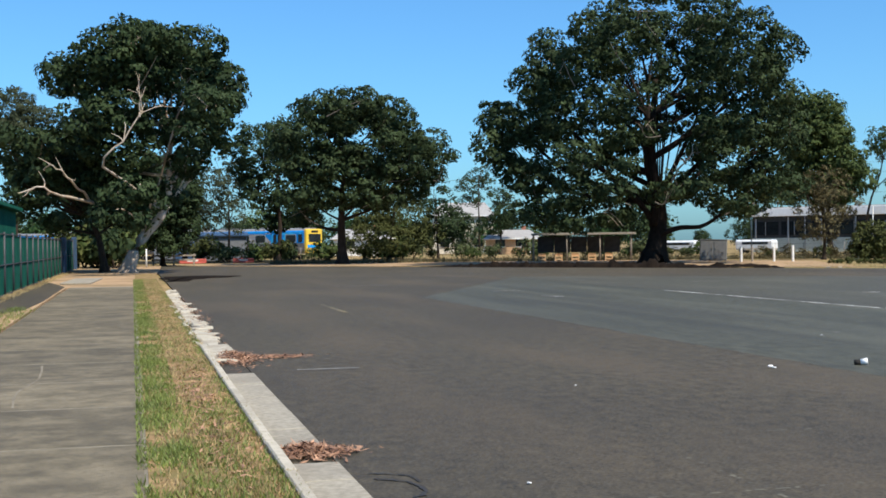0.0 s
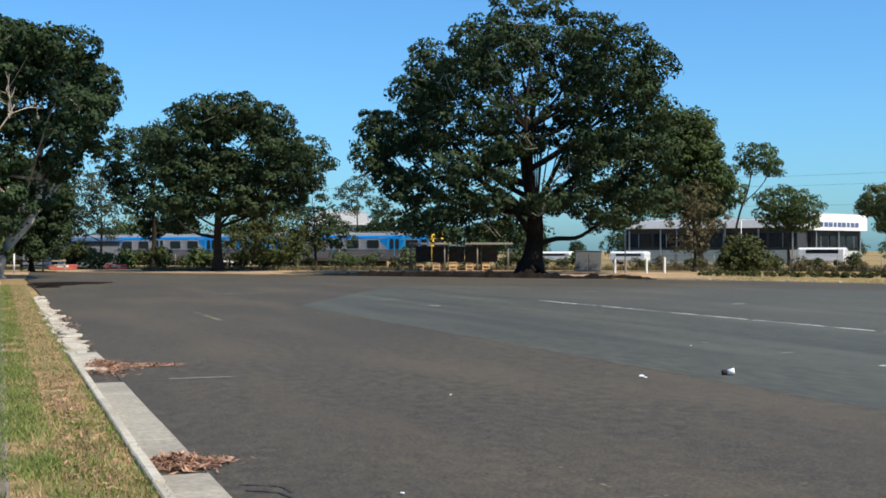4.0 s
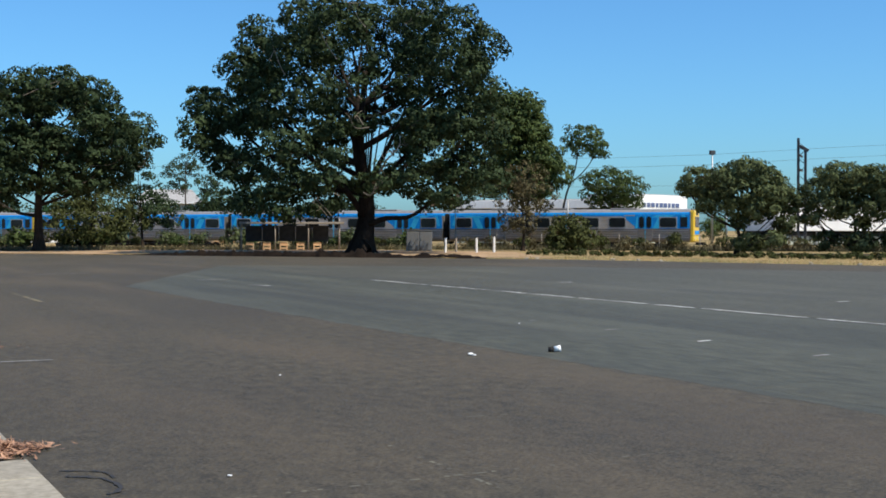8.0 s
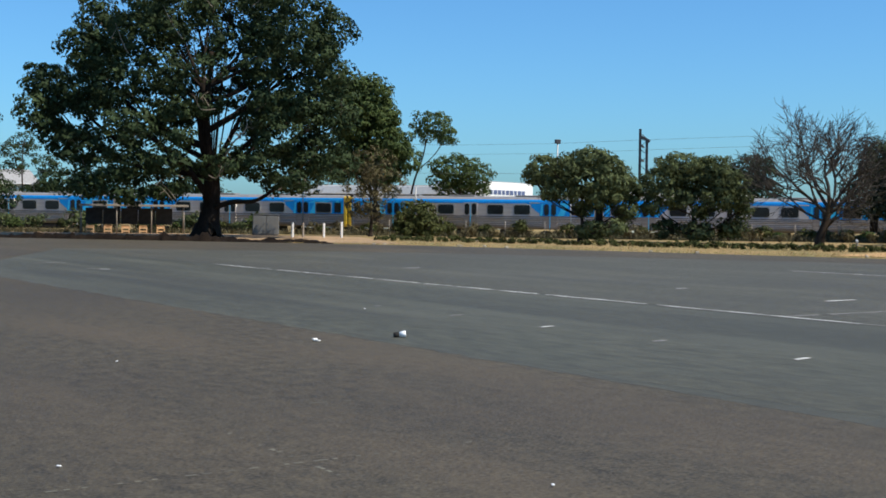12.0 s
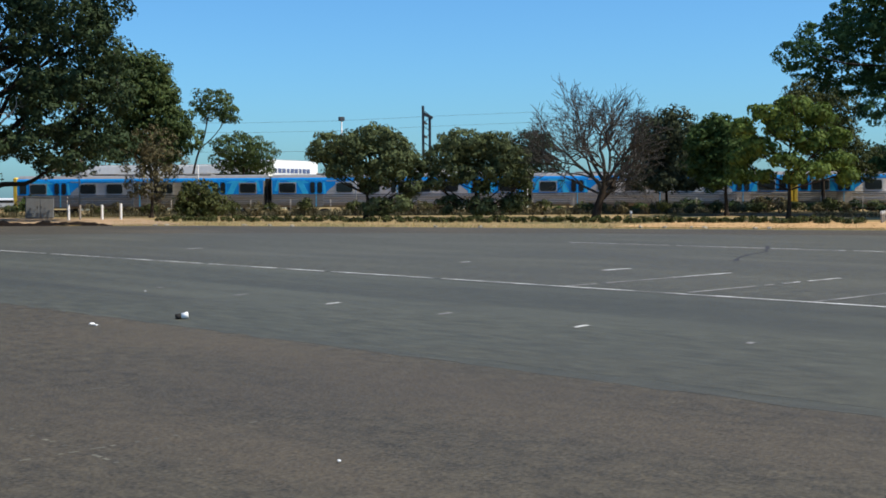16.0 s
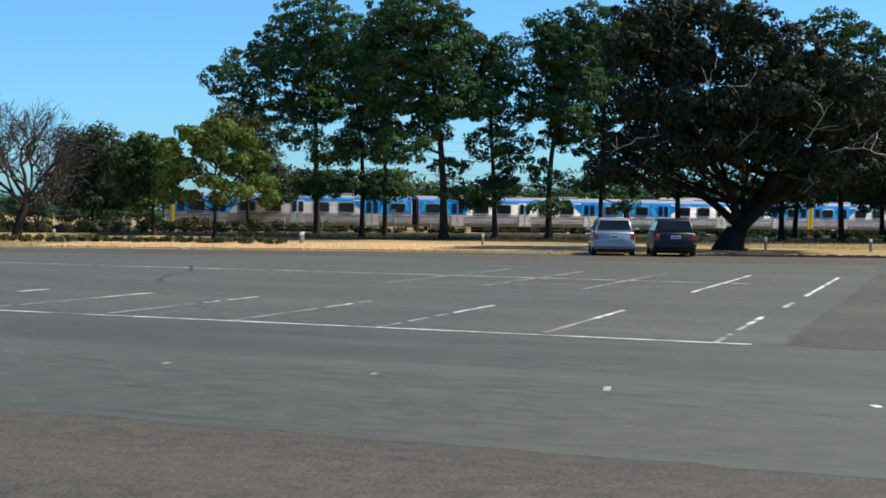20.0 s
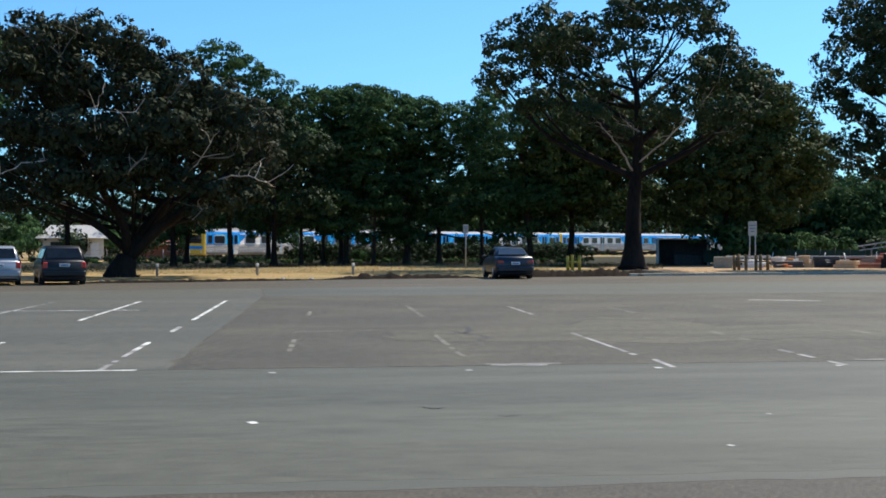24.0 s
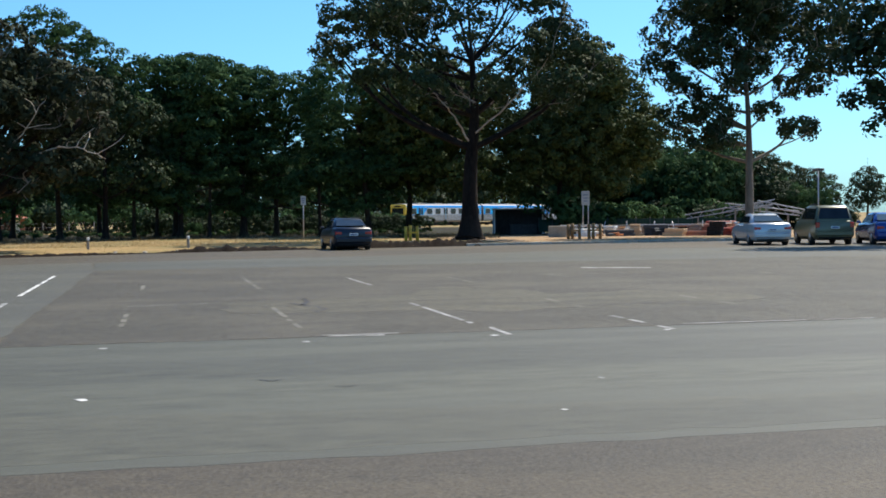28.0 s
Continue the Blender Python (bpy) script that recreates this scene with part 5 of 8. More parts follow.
tree("fig_tree", "broad dark-leaved tree with a massive forked trunk", 65.7, 9.3, -82, 0.55, 2.3,
     [(-4.2, 11.6, 1.4, 1.0), (-1.7, 11.9, 1.5, 0.9), (0.9, 11.0, 1.4, 0.9), (-4.8, 9.6, 1.2, 1.0), (-2.5, 9.6, 1.5, 1.2), (0.1, 9.2, 1.6, 1.1), (-4.5, 7.3, 1.2, 1.0), (-2.1, 7.0, 1.5, 1.1), (0.4, 7.0, 1.6, 1.0), (-5.0, 5.2, 1.2, 0.8), (-5.9, 3.9, 0.9, 0.5), (-2.7, 5.0, 1.3, 0.7), (-0.4, 5.2, 1.1, 0.7)] +
     [(2.8, 9.8, 1.2, 1.1), (4.7, 8.9, 1.3, 1.0), (6.3, 7.6, 1.2, 1.1), (2.4, 7.5, 1.4, 1.1), (4.6, 6.5, 1.4, 1.0), (7.2, 6.1, 0.8, 0.9), (3.8, 3.2, 0.8, 0.5), (0.9, 5.5, 1.1, 0.7), (6.0, 5.0, 1.0, 0.5), (5.4, 3.9, 0.7, 0.4)], "fig", bark='brown', full=True, most=3, twigs=60, lean=[(0.5, 1.4), (1.5, 2.8), (2.4, 4.4)], stems=[(0.32, (0.4, 0, 1.0), (1.8, -0.8, 2.4), (4.2, -1.8, 4.2), (6.4, -2.4, 6.4)), (0.26, (0.3, 0, 1.2), (0.0, -1.0, 2.8), (-1.4, -2.2, 5.0), (-2.8, -2.6, 7.6)), (0.22, (0.2, 0, 1.4), (-1.2, -0.6, 2.6), (-3.4, -1.4, 3.8), (-5.4, -2.0, 4.6))], bare=[(0.06, (-1.4, -2.4, 5.0), (-2.8, -4.4, 5.6), (-4.6, -5.4, 5.2), (-5.6, -5.8, 4.6)), (0.06, (2.4, -1.6, 4.0), (3.4, -3.8, 5.4), (4.6, -5.0, 7.2)), (0.06, (3.6, -2.0, 4.4), (5.4, -4.4, 5.0), (7.2, -5.2, 4.4)), (0.05, (0.6, -1.6, 4.0), (0.2, -4.4, 6.2), (0.6, -5.6, 8.0)), (0.05, (-0.6, -2.0, 4.6), (-1.2, -4.8, 7.0), (-0.8, -5.8, 8.8))], swell=1.14, dens=1.0, front=[(-3.8, -3.6, 4.0, 1.3, 0.6), (-1.6, -3.4, 4.5, 1.3, 0.7), (0.6, -3.8, 4.4, 1.2, 0.7), (2.6, -3.8, 4.7, 1.3, 0.8), (4.6, -3.4, 4.3, 1.2, 0.6), (-2.8, -2.6, 6.0, 1.2, 0.8), (1.4, -3.4, 6.4, 1.3, 0.8), (3.6, -3.6, 6.6, 1.2, 0.8), (6.4, -2.8, 4.2, 0.9, 0.5), (-5.4, -2.6, 3.2, 0.8, 0.4)])
tree("gum_tree", "dense dark tree in the shade behind the broad tree", 90.5, 16.5, -79, 0.24, 2.4,
     [(-2.2, 4.4, 2.0, 1.1), (0.4, 4.0, 2.0, 1.0), (2.6, 4.6, 1.9, 1.2), (-1.4, 6.6, 2.2, 1.3), (1.4, 6.8, 2.2, 1.4), (-2.4, 9.0, 1.9, 1.3), (0.6, 9.4, 2.1, 1.4), (2.6, 8.8, 1.6, 1.3), (-0.4, 11.6, 1.9, 1.2)], "gum2", bark="brown", dens=0.8)
tree("gum_tree", "dense dark tree in the shade behind the broad tree", 93.5, 9.6, -84, 0.24, 2.4,
     [(-2.2, 4.4, 2.0, 1.1), (0.4, 4.0, 2.0, 1.0), (2.6, 4.6, 1.9, 1.2), (-1.4, 6.6, 2.2, 1.3), (1.4, 6.8, 2.2, 1.4), (-2.4, 9.0, 1.9, 1.3), (0.6, 9.4, 2.1, 1.4), (2.6, 8.8, 1.6, 1.3), (-0.4, 11.6, 1.9, 1.2)], "gum2", bark="brown", dens=0.8)
tree("gum_tree", "dense dark tree in the shade behind the broad tree", 95.0, 2.4, -88, 0.24, 2.4,
     [(-2.2, 4.4, 2.0, 1.1), (0.4, 4.0, 2.0, 1.0), (2.6, 4.6, 1.9, 1.2), (-1.4, 6.6, 2.2, 1.3), (1.4, 6.8, 2.2, 1.4), (-2.4, 9.0, 1.9, 1.3), (0.6, 9.4, 2.1, 1.4), (2.6, 8.8, 1.6, 1.3), (-0.4, 11.6, 1.9, 1.2)], "gum2", bark="brown", dens=0.8)
tree("pine_tree", "dark pine tree rising behind the broad tree", 97.2, 5.7, -87, 0.24, 3.4,
     [(-1.0, 15.2, 1.9, 1.1), (1.0, 14.6, 1.7, 1.2), (2.9, 13.3, 1.4, 1.2), (4.0, 11.5, 1.5, 1.3), (3.6, 9.0, 1.7, 1.5), (2.7, 6.4, 1.7, 1.3), (-1.5, 12.6, 1.8, 1.0), (-0.2, 10.7, 1.3, 1.0), (0.9, 8.8, 1.3, 0.8), (0.2, 7.0, 1.5, 1.1), (-0.1, 5.5, 2.0, 0.9), (1.2, 4.5, 1.3, 0.6), (1.1, 4.7, 1.5, 0.5), (1.4, 4.1, 0.9, 0.6)], "pine", dens=0.85, swell=1.12)
tree("pine_tree", "shorter dark pine tree in the railway row", 100.3, -3.1, -92, 0.24, 3.2,
     [(-0.9, 12.7, 1.8, 1.2), (1.0, 13.5, 1.6, 0.9), (2.0, 12.0, 1.7, 1.3), (-0.8, 10.7, 2.2, 1.3), (1.4, 9.3, 2.1, 1.4), (-1.7, 8.5, 1.8, 1.3), (-0.1, 6.5, 2.2, 1.3), (1.0, 10.9, 1.8, 1.0), (-0.6, 8.9, 1.5, 0.8), (1.0, 6.9, 1.9, 0.9), (-1.0, 5.2, 1.7, 0.8), (2.3, 4.7, 1.6, 0.5), (-0.5, 4.0, 1.6, 0.7), (-1.0, 5.3, 1.2, 0.7)], "pine", dens=0.85, swell=1.12)
tree("pine_tree", "shorter dark pine tree in the railway row", 103.0, -8.1, -94, 0.24, 3.3,
     [(-0.6, 12.9, 2.0, 1.1), (1.3, 12.2, 1.8, 1.2), (-0.2, 10.7, 2.3, 1.4), (2.0, 9.3, 1.8, 1.6), (-0.4, 7.8, 2.0, 1.5), (1.6, 6.4, 1.8, 1.2), (-1.0, 10.2, 1.8, 0.9), (-0.6, 8.2, 1.6, 0.9), (-1.3, 6.2, 1.6, 0.9), (-1.6, 4.4, 1.4, 0.5), (-1.7, 4.6, 1.4, 0.5), (-2.2, 4.7, 1.1, 0.6)], "pine", dens=0.85, swell=1.12)
tree("pine_tree", "shorter dark pine tree in the railway row", 106.1, -8.5, -95, 0.24, 2.9,
     [(-1.4, 13.4, 2.1, 1.0), (1.0, 12.8, 2.1, 1.0), (-0.2, 11.1, 2.7, 1.4), (-2.4, 9.5, 2.2, 1.5), (1.2, 8.8, 2.1, 1.5), (-1.0, 6.9, 2.2, 1.4), (1.4, 5.9, 1.4, 1.1), (-1.3, 10.5, 1.7, 1.0), (1.0, 8.4, 1.6, 1.0), (1.1, 6.3, 1.5, 1.1), (2.1, 4.4, 1.6, 0.7), (1.0, 2.9, 1.0, 0.8), (1.0, 3.9, 1.1, 0.5), (-0.9, 2.8, 1.6, 0.6), (-1.1, 3.4, 1.3, 0.7), (-1.2, 2.2, 1.5, 0.6), (-1.6, 2.1, 1.4, 0.7), (-0.8, 3.3, 1.2, 0.6)], "pine", dens=0.8, swell=1.06)
tree("pine_tree", "dark pine tree in the railway row", 103.4, -2.8, -92, 0.24, 2.9,
     [(-0.9, 13.3, 2.0, 1.1), (1.6, 13.6, 2.0, 1.0), (0.5, 11.8, 2.6, 1.4), (-1.8, 9.7, 2.3, 1.6), (1.3, 9.0, 2.2, 1.6), (-0.5, 7.0, 2.2, 1.4), (1.5, 6.1, 1.8, 1.1), (1.3, 10.9, 2.0, 1.0), (1.6, 8.8, 2.0, 0.9), (0.9, 6.8, 1.4, 0.9), (-0.1, 4.9, 1.3, 0.5), (0.4, 4.8, 1.4, 0.5), (-2.2, 3.9, 1.5, 0.7), (-1.8, 4.2, 1.5, 0.5), (-0.1, 4.1, 1.3, 0.7), (0.6, 4.5, 1.6, 0.6), (-1.1, 3.5, 1.1, 0.7), (0.1, 2.6, 1.2, 0.7)], "pine", dens=0.8, swell=1.06)
tree("pine_tree", "dark pine tree in the railway row", 103.9, -10.9, -96, 0.24, 2.4,
     [(0.2, 12.1, 2.0, 1.1), (2.6, 12.4, 1.9, 1.2), (1.6, 10.0, 2.3, 1.6), (3.9, 10.5, 2.0, 1.9), (2.1, 7.5, 2.3, 1.6), (4.4, 7.0, 2.1, 1.6), (2.3, 5.5, 1.9, 1.2), (1.4, 9.6, 1.5, 0.9), (-0.7, 7.5, 1.5, 0.9), (-1.5, 5.5, 1.5, 1.1), (1.1, 4.2, 1.1, 0.6), (0.9, 4.0, 0.9, 0.7), (2.3, 2.0, 1.2, 0.4), (0.3, 3.5, 1.5, 0.5), (-1.7, 2.1, 1.6, 0.6), (-2.4, 4.5, 1.4, 0.6), (0.4, 3.9, 1.7, 0.7), (-1.4, 2.1, 1.0, 0.7)], "pine", dens=0.8, swell=1.06)
tree("pine_tree", "bushy dark pine tree behind the parked car", 95.0, -17.0, -100, 0.26, 1.8,
     [(-2.7, 12.2, 1.6, 1.3), (-1.0, 10.0, 2.0, 1.6), (-2.1, 7.6, 2.0, 1.5), (0.7, 7.4, 2.0, 1.6), (-0.4, 5.4, 2.2, 1.4), (2.6, 5.6, 1.9, 1.6), (1.3, 5.1, 1.9, 1.0), (4.3, 5.2, 1.7, 1.2), (3.5, 6.9, 2.0, 1.5), (-3.4, 5.2, 1.5, 1.1), (-1.5, 5.2, 1.6, 1.1), (0.7, 5.2, 1.6, 1.1), (1.8, 4.8, 1.0, 0.8), (-3.0, 4.8, 1.3, 0.7), (-0.8, 4.7, 1.4, 0.7), (0.5, 9.6, 1.4, 1.1), (1.0, 7.6, 1.8, 0.9), (0.0, 5.7, 1.4, 1.0), (-0.5, 4.4, 1.3, 0.5), (1.5, 4.7, 1.4, 0.5), (-0.9, 4.0, 1.3, 0.6), (-0.8, 2.5, 1.2, 0.6), (1.1, 3.0, 1.3, 0.5), (1.2, 3.5, 1.3, 0.4), (0.8, 4.4, 1.4, 0.7), (-2.0, 4.8, 1.3, 0.5)], "pine", dens=0.8, swell=1.06)
tree("gum_tree", "tall forked gum tree on the verge by the yard", 77.8, -20.4, -105, 0.64, 4.9,
     [(-5.2, 14.8, 1.9, 1.2), (-7.3, 13.7, 1.7, 1.3), (-8.8, 12.2, 1.0, 0.9), (-4.1, 12.9, 1.4, 0.9), (-6.3, 10.5, 1.2, 0.4), (-1.5, 14.5, 1.0, 1.1), (-0.4, 15.7, 1.3, 1.1), (1.9, 16.2, 1.6, 0.9), (4.1, 15.6, 1.4, 0.9), (0.4, 12.7, 1.4, 1.1), (-2.0, 11.2, 0.9, 0.6), (3.5, 11.7, 1.5, 1.0), (5.7, 12.4, 1.8, 1.4), (5.2, 13.8, 1.1, 0.9), (7.5, 10.7, 1.3, 1.2), (-2.8, 9.4, 1.5, 0.7), (2.2, 9.7, 1.6, 1.0), (-0.3, 8.7, 0.9, 0.6), (5.9, 9.3, 1.8, 1.0), (-4.2, 10.9, 0.9, 0.4), (0.5, 17.8, 2.1, 1.1), (3.4, 17.5, 1.8, 1.0)], "gum", dens=0.7, bark='brown', twigs=14, bare=[(0.07, (0, 0, 6.5), (2.0, -1.0, 8.0), (3.6, -1.5, 9.6), (5.2, -1.6, 11.4)), (0.08, (0, 0, 6.2), (-1.2, -1.2, 8.2), (-2.6, -1.5, 9.6))], swell=1.12, full=True, most=4)
tree("gum_tree", "dense dark gum tree behind the yard", 97.0, -33.0, -109, 0.30, 2.6,
     [(1.9, 13.9, 2.0, 1.6), (3.2, 11.6, 2.1, 2.0), (0.5, 10.0, 2.5, 2.0), (-2.2, 7.6, 2.7, 2.0), (3.2, 8.2, 2.5, 2.0), (5.4, 10.2, 1.8, 2.5), (0.5, 6.2, 2.7, 2.0), (-3.6, 4.9, 2.5, 1.6), (5.4, 6.6, 2.3, 2.0), (3.1, 4.1, 2.7, 1.4), (7.1, 8.3, 1.4, 1.8), (-4.4, 8.6, 2.3, 1.8), (-0.8, 12.1, 1.8, 1.8)], "gum3", full=True, dens=0.7)
tree("gum_tree", "dense dark gum tree behind the sign post", 97.3, -20.5, -102, 0.30, 2.7,
     [(-1.7, 11.3, 2.2, 2.0), (1.3, 12.0, 2.5, 2.0), (-0.4, 8.5, 2.8, 2.2), (2.9, 8.6, 2.5, 2.1), (0.9, 5.6, 2.9, 2.0), (4.2, 5.5, 2.5, 2.0), (5.2, 10.4, 2.3, 2.2), (-3.1, 7.1, 1.8, 1.8)], "gum3", full=True, dens=0.7)
tree("gum_tree", "tall slender gum tree with a grey trunk and airy crown", 73.4, -37.5, -117, 0.34, 5.5,
     [(-4.1, 15.1, 1.3, 1.1), (-1.7, 15.4, 1.6, 1.0), (0.7, 15.5, 1.7, 1.0), (3.0, 14.3, 1.1, 1.5), (-0.9, 13.1, 1.6, 1.1), (-3.0, 13.0, 1.0, 0.7), (1.4, 13.2, 1.3, 1.2), (3.4, 11.5, 0.9, 1.2), (-5.6, 10.9, 0.9, 0.8), (-1.7, 11.2, 1.2, 0.8), (0.6, 11.1, 1.0, 0.8), (2.4, 9.5, 0.8, 0.7), (-3.8, 7.9, 1.2, 0.6), (-2.3, 8.8, 0.9, 0.4), (-1.6, 7.8, 0.7, 0.5), (-4.5, 6.7, 0.8, 0.4), (-2.1, 6.9, 0.9, 0.3), (1.1, 7.8, 0.7, 0.4), (2.7, 6.8, 0.8, 0.4), (-3.6, 9.4, 0.5, 0.4), (-1.0, 17.1, 1.7, 0.9), (1.4, 17.1, 1.6, 0.9), (-4.6, 9.8, 0.6, 0.4), (-5.2, 12.6, 1.1, 0.9), (4.7, 13.1, 1.4, 1.2), (4.4, 11.1, 1.2, 0.8), (-0.4, 9.9, 1.2, 0.7), (3.7, 9.2, 0.9, 0.5), (-3.0, 11.6, 1.2, 0.8), (3.5, 6.6, 0.6, 0.5), (-2.8, 6.1, 0.9, 0.5), (-1.3, 6.0, 0.6, 0.5)], "gum", dens=0.55, bark='grey', twigs=18, swell=1.3, full=True, most=6)
tree("gum_tree", "large gum tree overhanging the parked cars", 51.6, -35.2, -124, 0.35, 3.4,
     [(-2.7, 10.3, 1.4, 1.2), (-1.9, 8.4, 1.7, 1.2), (-3.4, 8.5, 1.1, 0.8), (-2.3, 6.6, 1.2, 0.9), (-1.2, 9.7, 1.7, 1.7), (-1.6, 5.4, 0.8, 0.7), (0.0, 7.3, 1.9, 1.9), (1.0, 9.6, 1.9, 1.7)], "gum2")
tree("far_tree", "dark distant tree behind the yard", 123.6, -55.4, -114, 0.20, 1.1,
     [(-0.8, 6.5, 2.2, 1.8), (1.8, 6.1, 2.4, 1.8), (0.3, 3.8, 3.0, 1.8)], "gum2")
tree("far_tree", "dark distant tree behind the yard", 133.2, -69.9, -118, 0.20, 1.0,
     [(-0.6, 6.6, 2.4, 1.7), (-3.8, 5.6, 2.4, 2.0), (1.9, 5.3, 2.3, 2.0), (-0.6, 3.6, 3.6, 2.0)], "gum2")
tree("far_tree", "dark distant tree behind the yard", 139.2, -79.8, -120, 0.20, 0.9,
     [(-1.3, 5.0, 2.4, 1.9), (1.3, 4.3, 1.9, 1.6), (-0.6, 2.6, 3.6, 1.6)], "gum2")
tree("far_tree", "dark distant tree behind the yard", 140.2, -87.8, -122, 0.20, 0.8,
     [(0.0, 5.5, 1.8, 1.5), (-0.7, 3.6, 1.8, 1.6), (1.0, 3.6, 1.5, 1.6)], "gum2")
tree("far_tree", "dark distant tree behind the yard", 120.7, -49.4, -112, 0.20, 1.2,
     [(-0.5, 6.1, 2.9, 2.3), (1.2, 3.4, 2.9, 2.0), (-2.2, 3.2, 2.3, 1.7)], "gum2")
tree("pine_tree", "low-branched dark pine tree", 112.0, 10.4, -85, 0.24, 2.1,
     [(-1.7, 12.7, 2.0, 1.5), (1.5, 13.2, 2.0, 1.5), (0.1, 10.6, 2.6, 1.7), (-2.0, 8.4, 2.2, 1.6), (1.9, 7.9, 2.2, 1.6), (0.1, 6.1, 2.5, 1.5), (2.9, 10.4, 1.7, 1.7), (1.4, 4.9, 1.3, 0.7), (0.4, 3.0, 1.8, 0.7), (-0.2, 3.8, 1.5, 0.7), (2.4, 4.1, 1.2, 0.8), (-2.0, 2.5, 1.7, 0.7), (2.1, 5.4, 1.4, 0.8), (-2.3, 2.9, 1.7, 0.8), (0.6, 5.3, 1.5, 0.5)], "pine", dens=0.8, swell=1.06)
tree("pine_tree", "low-branched dark pine tree", 115.4, 3.4, -88, 0.24, 2.1,
     [(-1.8, 13.1, 2.1, 1.5), (1.6, 13.7, 2.1, 1.5), (0.1, 10.9, 2.7, 1.8), (-2.1, 8.6, 2.3, 1.7), (2.0, 8.1, 2.3, 1.7), (0.1, 6.2, 2.6, 1.5), (3.1, 10.7, 1.8, 1.8), (-0.9, 3.6, 1.6, 0.7), (1.2, 4.0, 1.8, 0.8), (1.4, 3.1, 1.3, 0.7), (-1.6, 5.6, 1.6, 0.5), (1.6, 5.6, 1.7, 0.8), (2.2, 2.2, 1.5, 0.6), (1.1, 2.8, 1.6, 0.7), (-1.4, 2.8, 1.1, 0.6)], "pine", dens=0.8, swell=1.06)
tree("pine_tree", "slim dark pine tree with a bare lower trunk", 99.5, 0.4, -90, 0.17, 2.8,
     [(0.4, 12.9, 1.1, 1.1), (-0.4, 10.9, 1.2, 1.0), (0.7, 9.2, 1.2, 1.0), (-0.4, 7.2, 1.3, 1.0), (0.6, 5.5, 1.2, 0.8), (0.1, 10.3, 2.0, 0.9), (-0.1, 8.3, 1.9, 0.8), (0.5, 6.3, 1.5, 1.0), (-1.8, 3.0, 1.5, 0.5), (0.6, 3.3, 1.2, 0.6), (1.2, 4.2, 1.5, 0.6), (2.4, 4.6, 1.1, 0.7), (2.1, 3.3, 1.1, 0.5), (2.1, 3.0, 1.2, 0.6), (1.4, 3.9, 1.5, 0.5), (-2.2, 3.2, 1.0, 0.5)], "pine", dens=0.8, swell=1.06)
tree("pine_tree", "slim dark pine tree with a bare lower trunk", 101.5, -1.3, -91, 0.17, 2.9,
     [(0.4, 13.1, 1.1, 1.1), (-0.4, 11.1, 1.2, 1.0), (0.7, 9.3, 1.3, 1.0), (-0.4, 7.3, 1.4, 1.0), (0.6, 5.5, 1.2, 0.8), (0.6, 10.4, 1.5, 1.1), (-0.6, 8.4, 1.5, 0.8), (0.9, 6.4, 1.7, 1.1), (1.1, 4.1, 1.3, 0.4), (1.1, 4.4, 1.3, 0.7), (-0.2, 2.9, 1.0, 0.6), (2.4, 4.8, 1.4, 0.6), (0.8, 3.2, 1.3, 0.5), (-2.3, 3.6, 1.1, 0.6), (-0.7, 4.7, 1.0, 0.4), (0.5, 4.4, 1.1, 0.6)], "pine", dens=0.8, swell=1.06)
tree("pine_tree", "slim dark pine tree with a bare lower trunk", 100.3, -5.3, -93, 0.17, 2.8,
     [(0.4, 13.0, 1.1, 1.1), (-0.4, 11.0, 1.2, 1.0), (0.7, 9.3, 1.3, 1.0), (-0.4, 7.3, 1.3, 1.0), (0.6, 5.5, 1.2, 0.8), (0.4, 10.4, 1.5, 0.8), (0.1, 8.4, 1.8, 1.1), (1.2, 6.4, 1.6, 1.1), (-0.7, 2.3, 0.9, 0.7), (-0.1, 4.8, 1.3, 0.5), (-2.0, 3.4, 1.1, 0.5), (1.7, 3.5, 1.0, 0.5), (-1.8, 3.3, 1.0, 0.6), (-0.1, 4.8, 1.1, 0.7), (2.0, 2.8, 0.9, 0.5), (-2.0, 2.4, 1.2, 0.6)], "pine", dens=0.8, swell=1.06)
tree("pine_tree", "slim dark pine tree with a bare lower trunk", 99.5, -13.9, -98, 0.17, 2.8,
     [(0.4, 13.0, 1.1, 1.1), (-0.4, 11.0, 1.2, 1.0), (0.7, 9.2, 1.3, 1.0), (-0.4, 7.2, 1.3, 1.0), (0.6, 5.4, 1.2, 0.8), (0.3, 10.4, 1.9, 0.9), (0.6, 8.3, 2.0, 1.1), (0.8, 6.3, 1.5, 0.8), (-0.8, 4.9, 1.0, 0.6), (1.6, 3.7, 1.6, 0.6), (-0.9, 5.0, 1.1, 0.6), (-0.7, 4.3, 1.4, 0.5), (-1.4, 4.2, 1.2, 0.5), (-1.6, 4.3, 1.1, 0.7), (-1.7, 3.1, 1.3, 0.6), (1.4, 2.0, 1.4, 0.7)], "pine", dens=0.8, swell=1.06)

# ---- dead tree ----


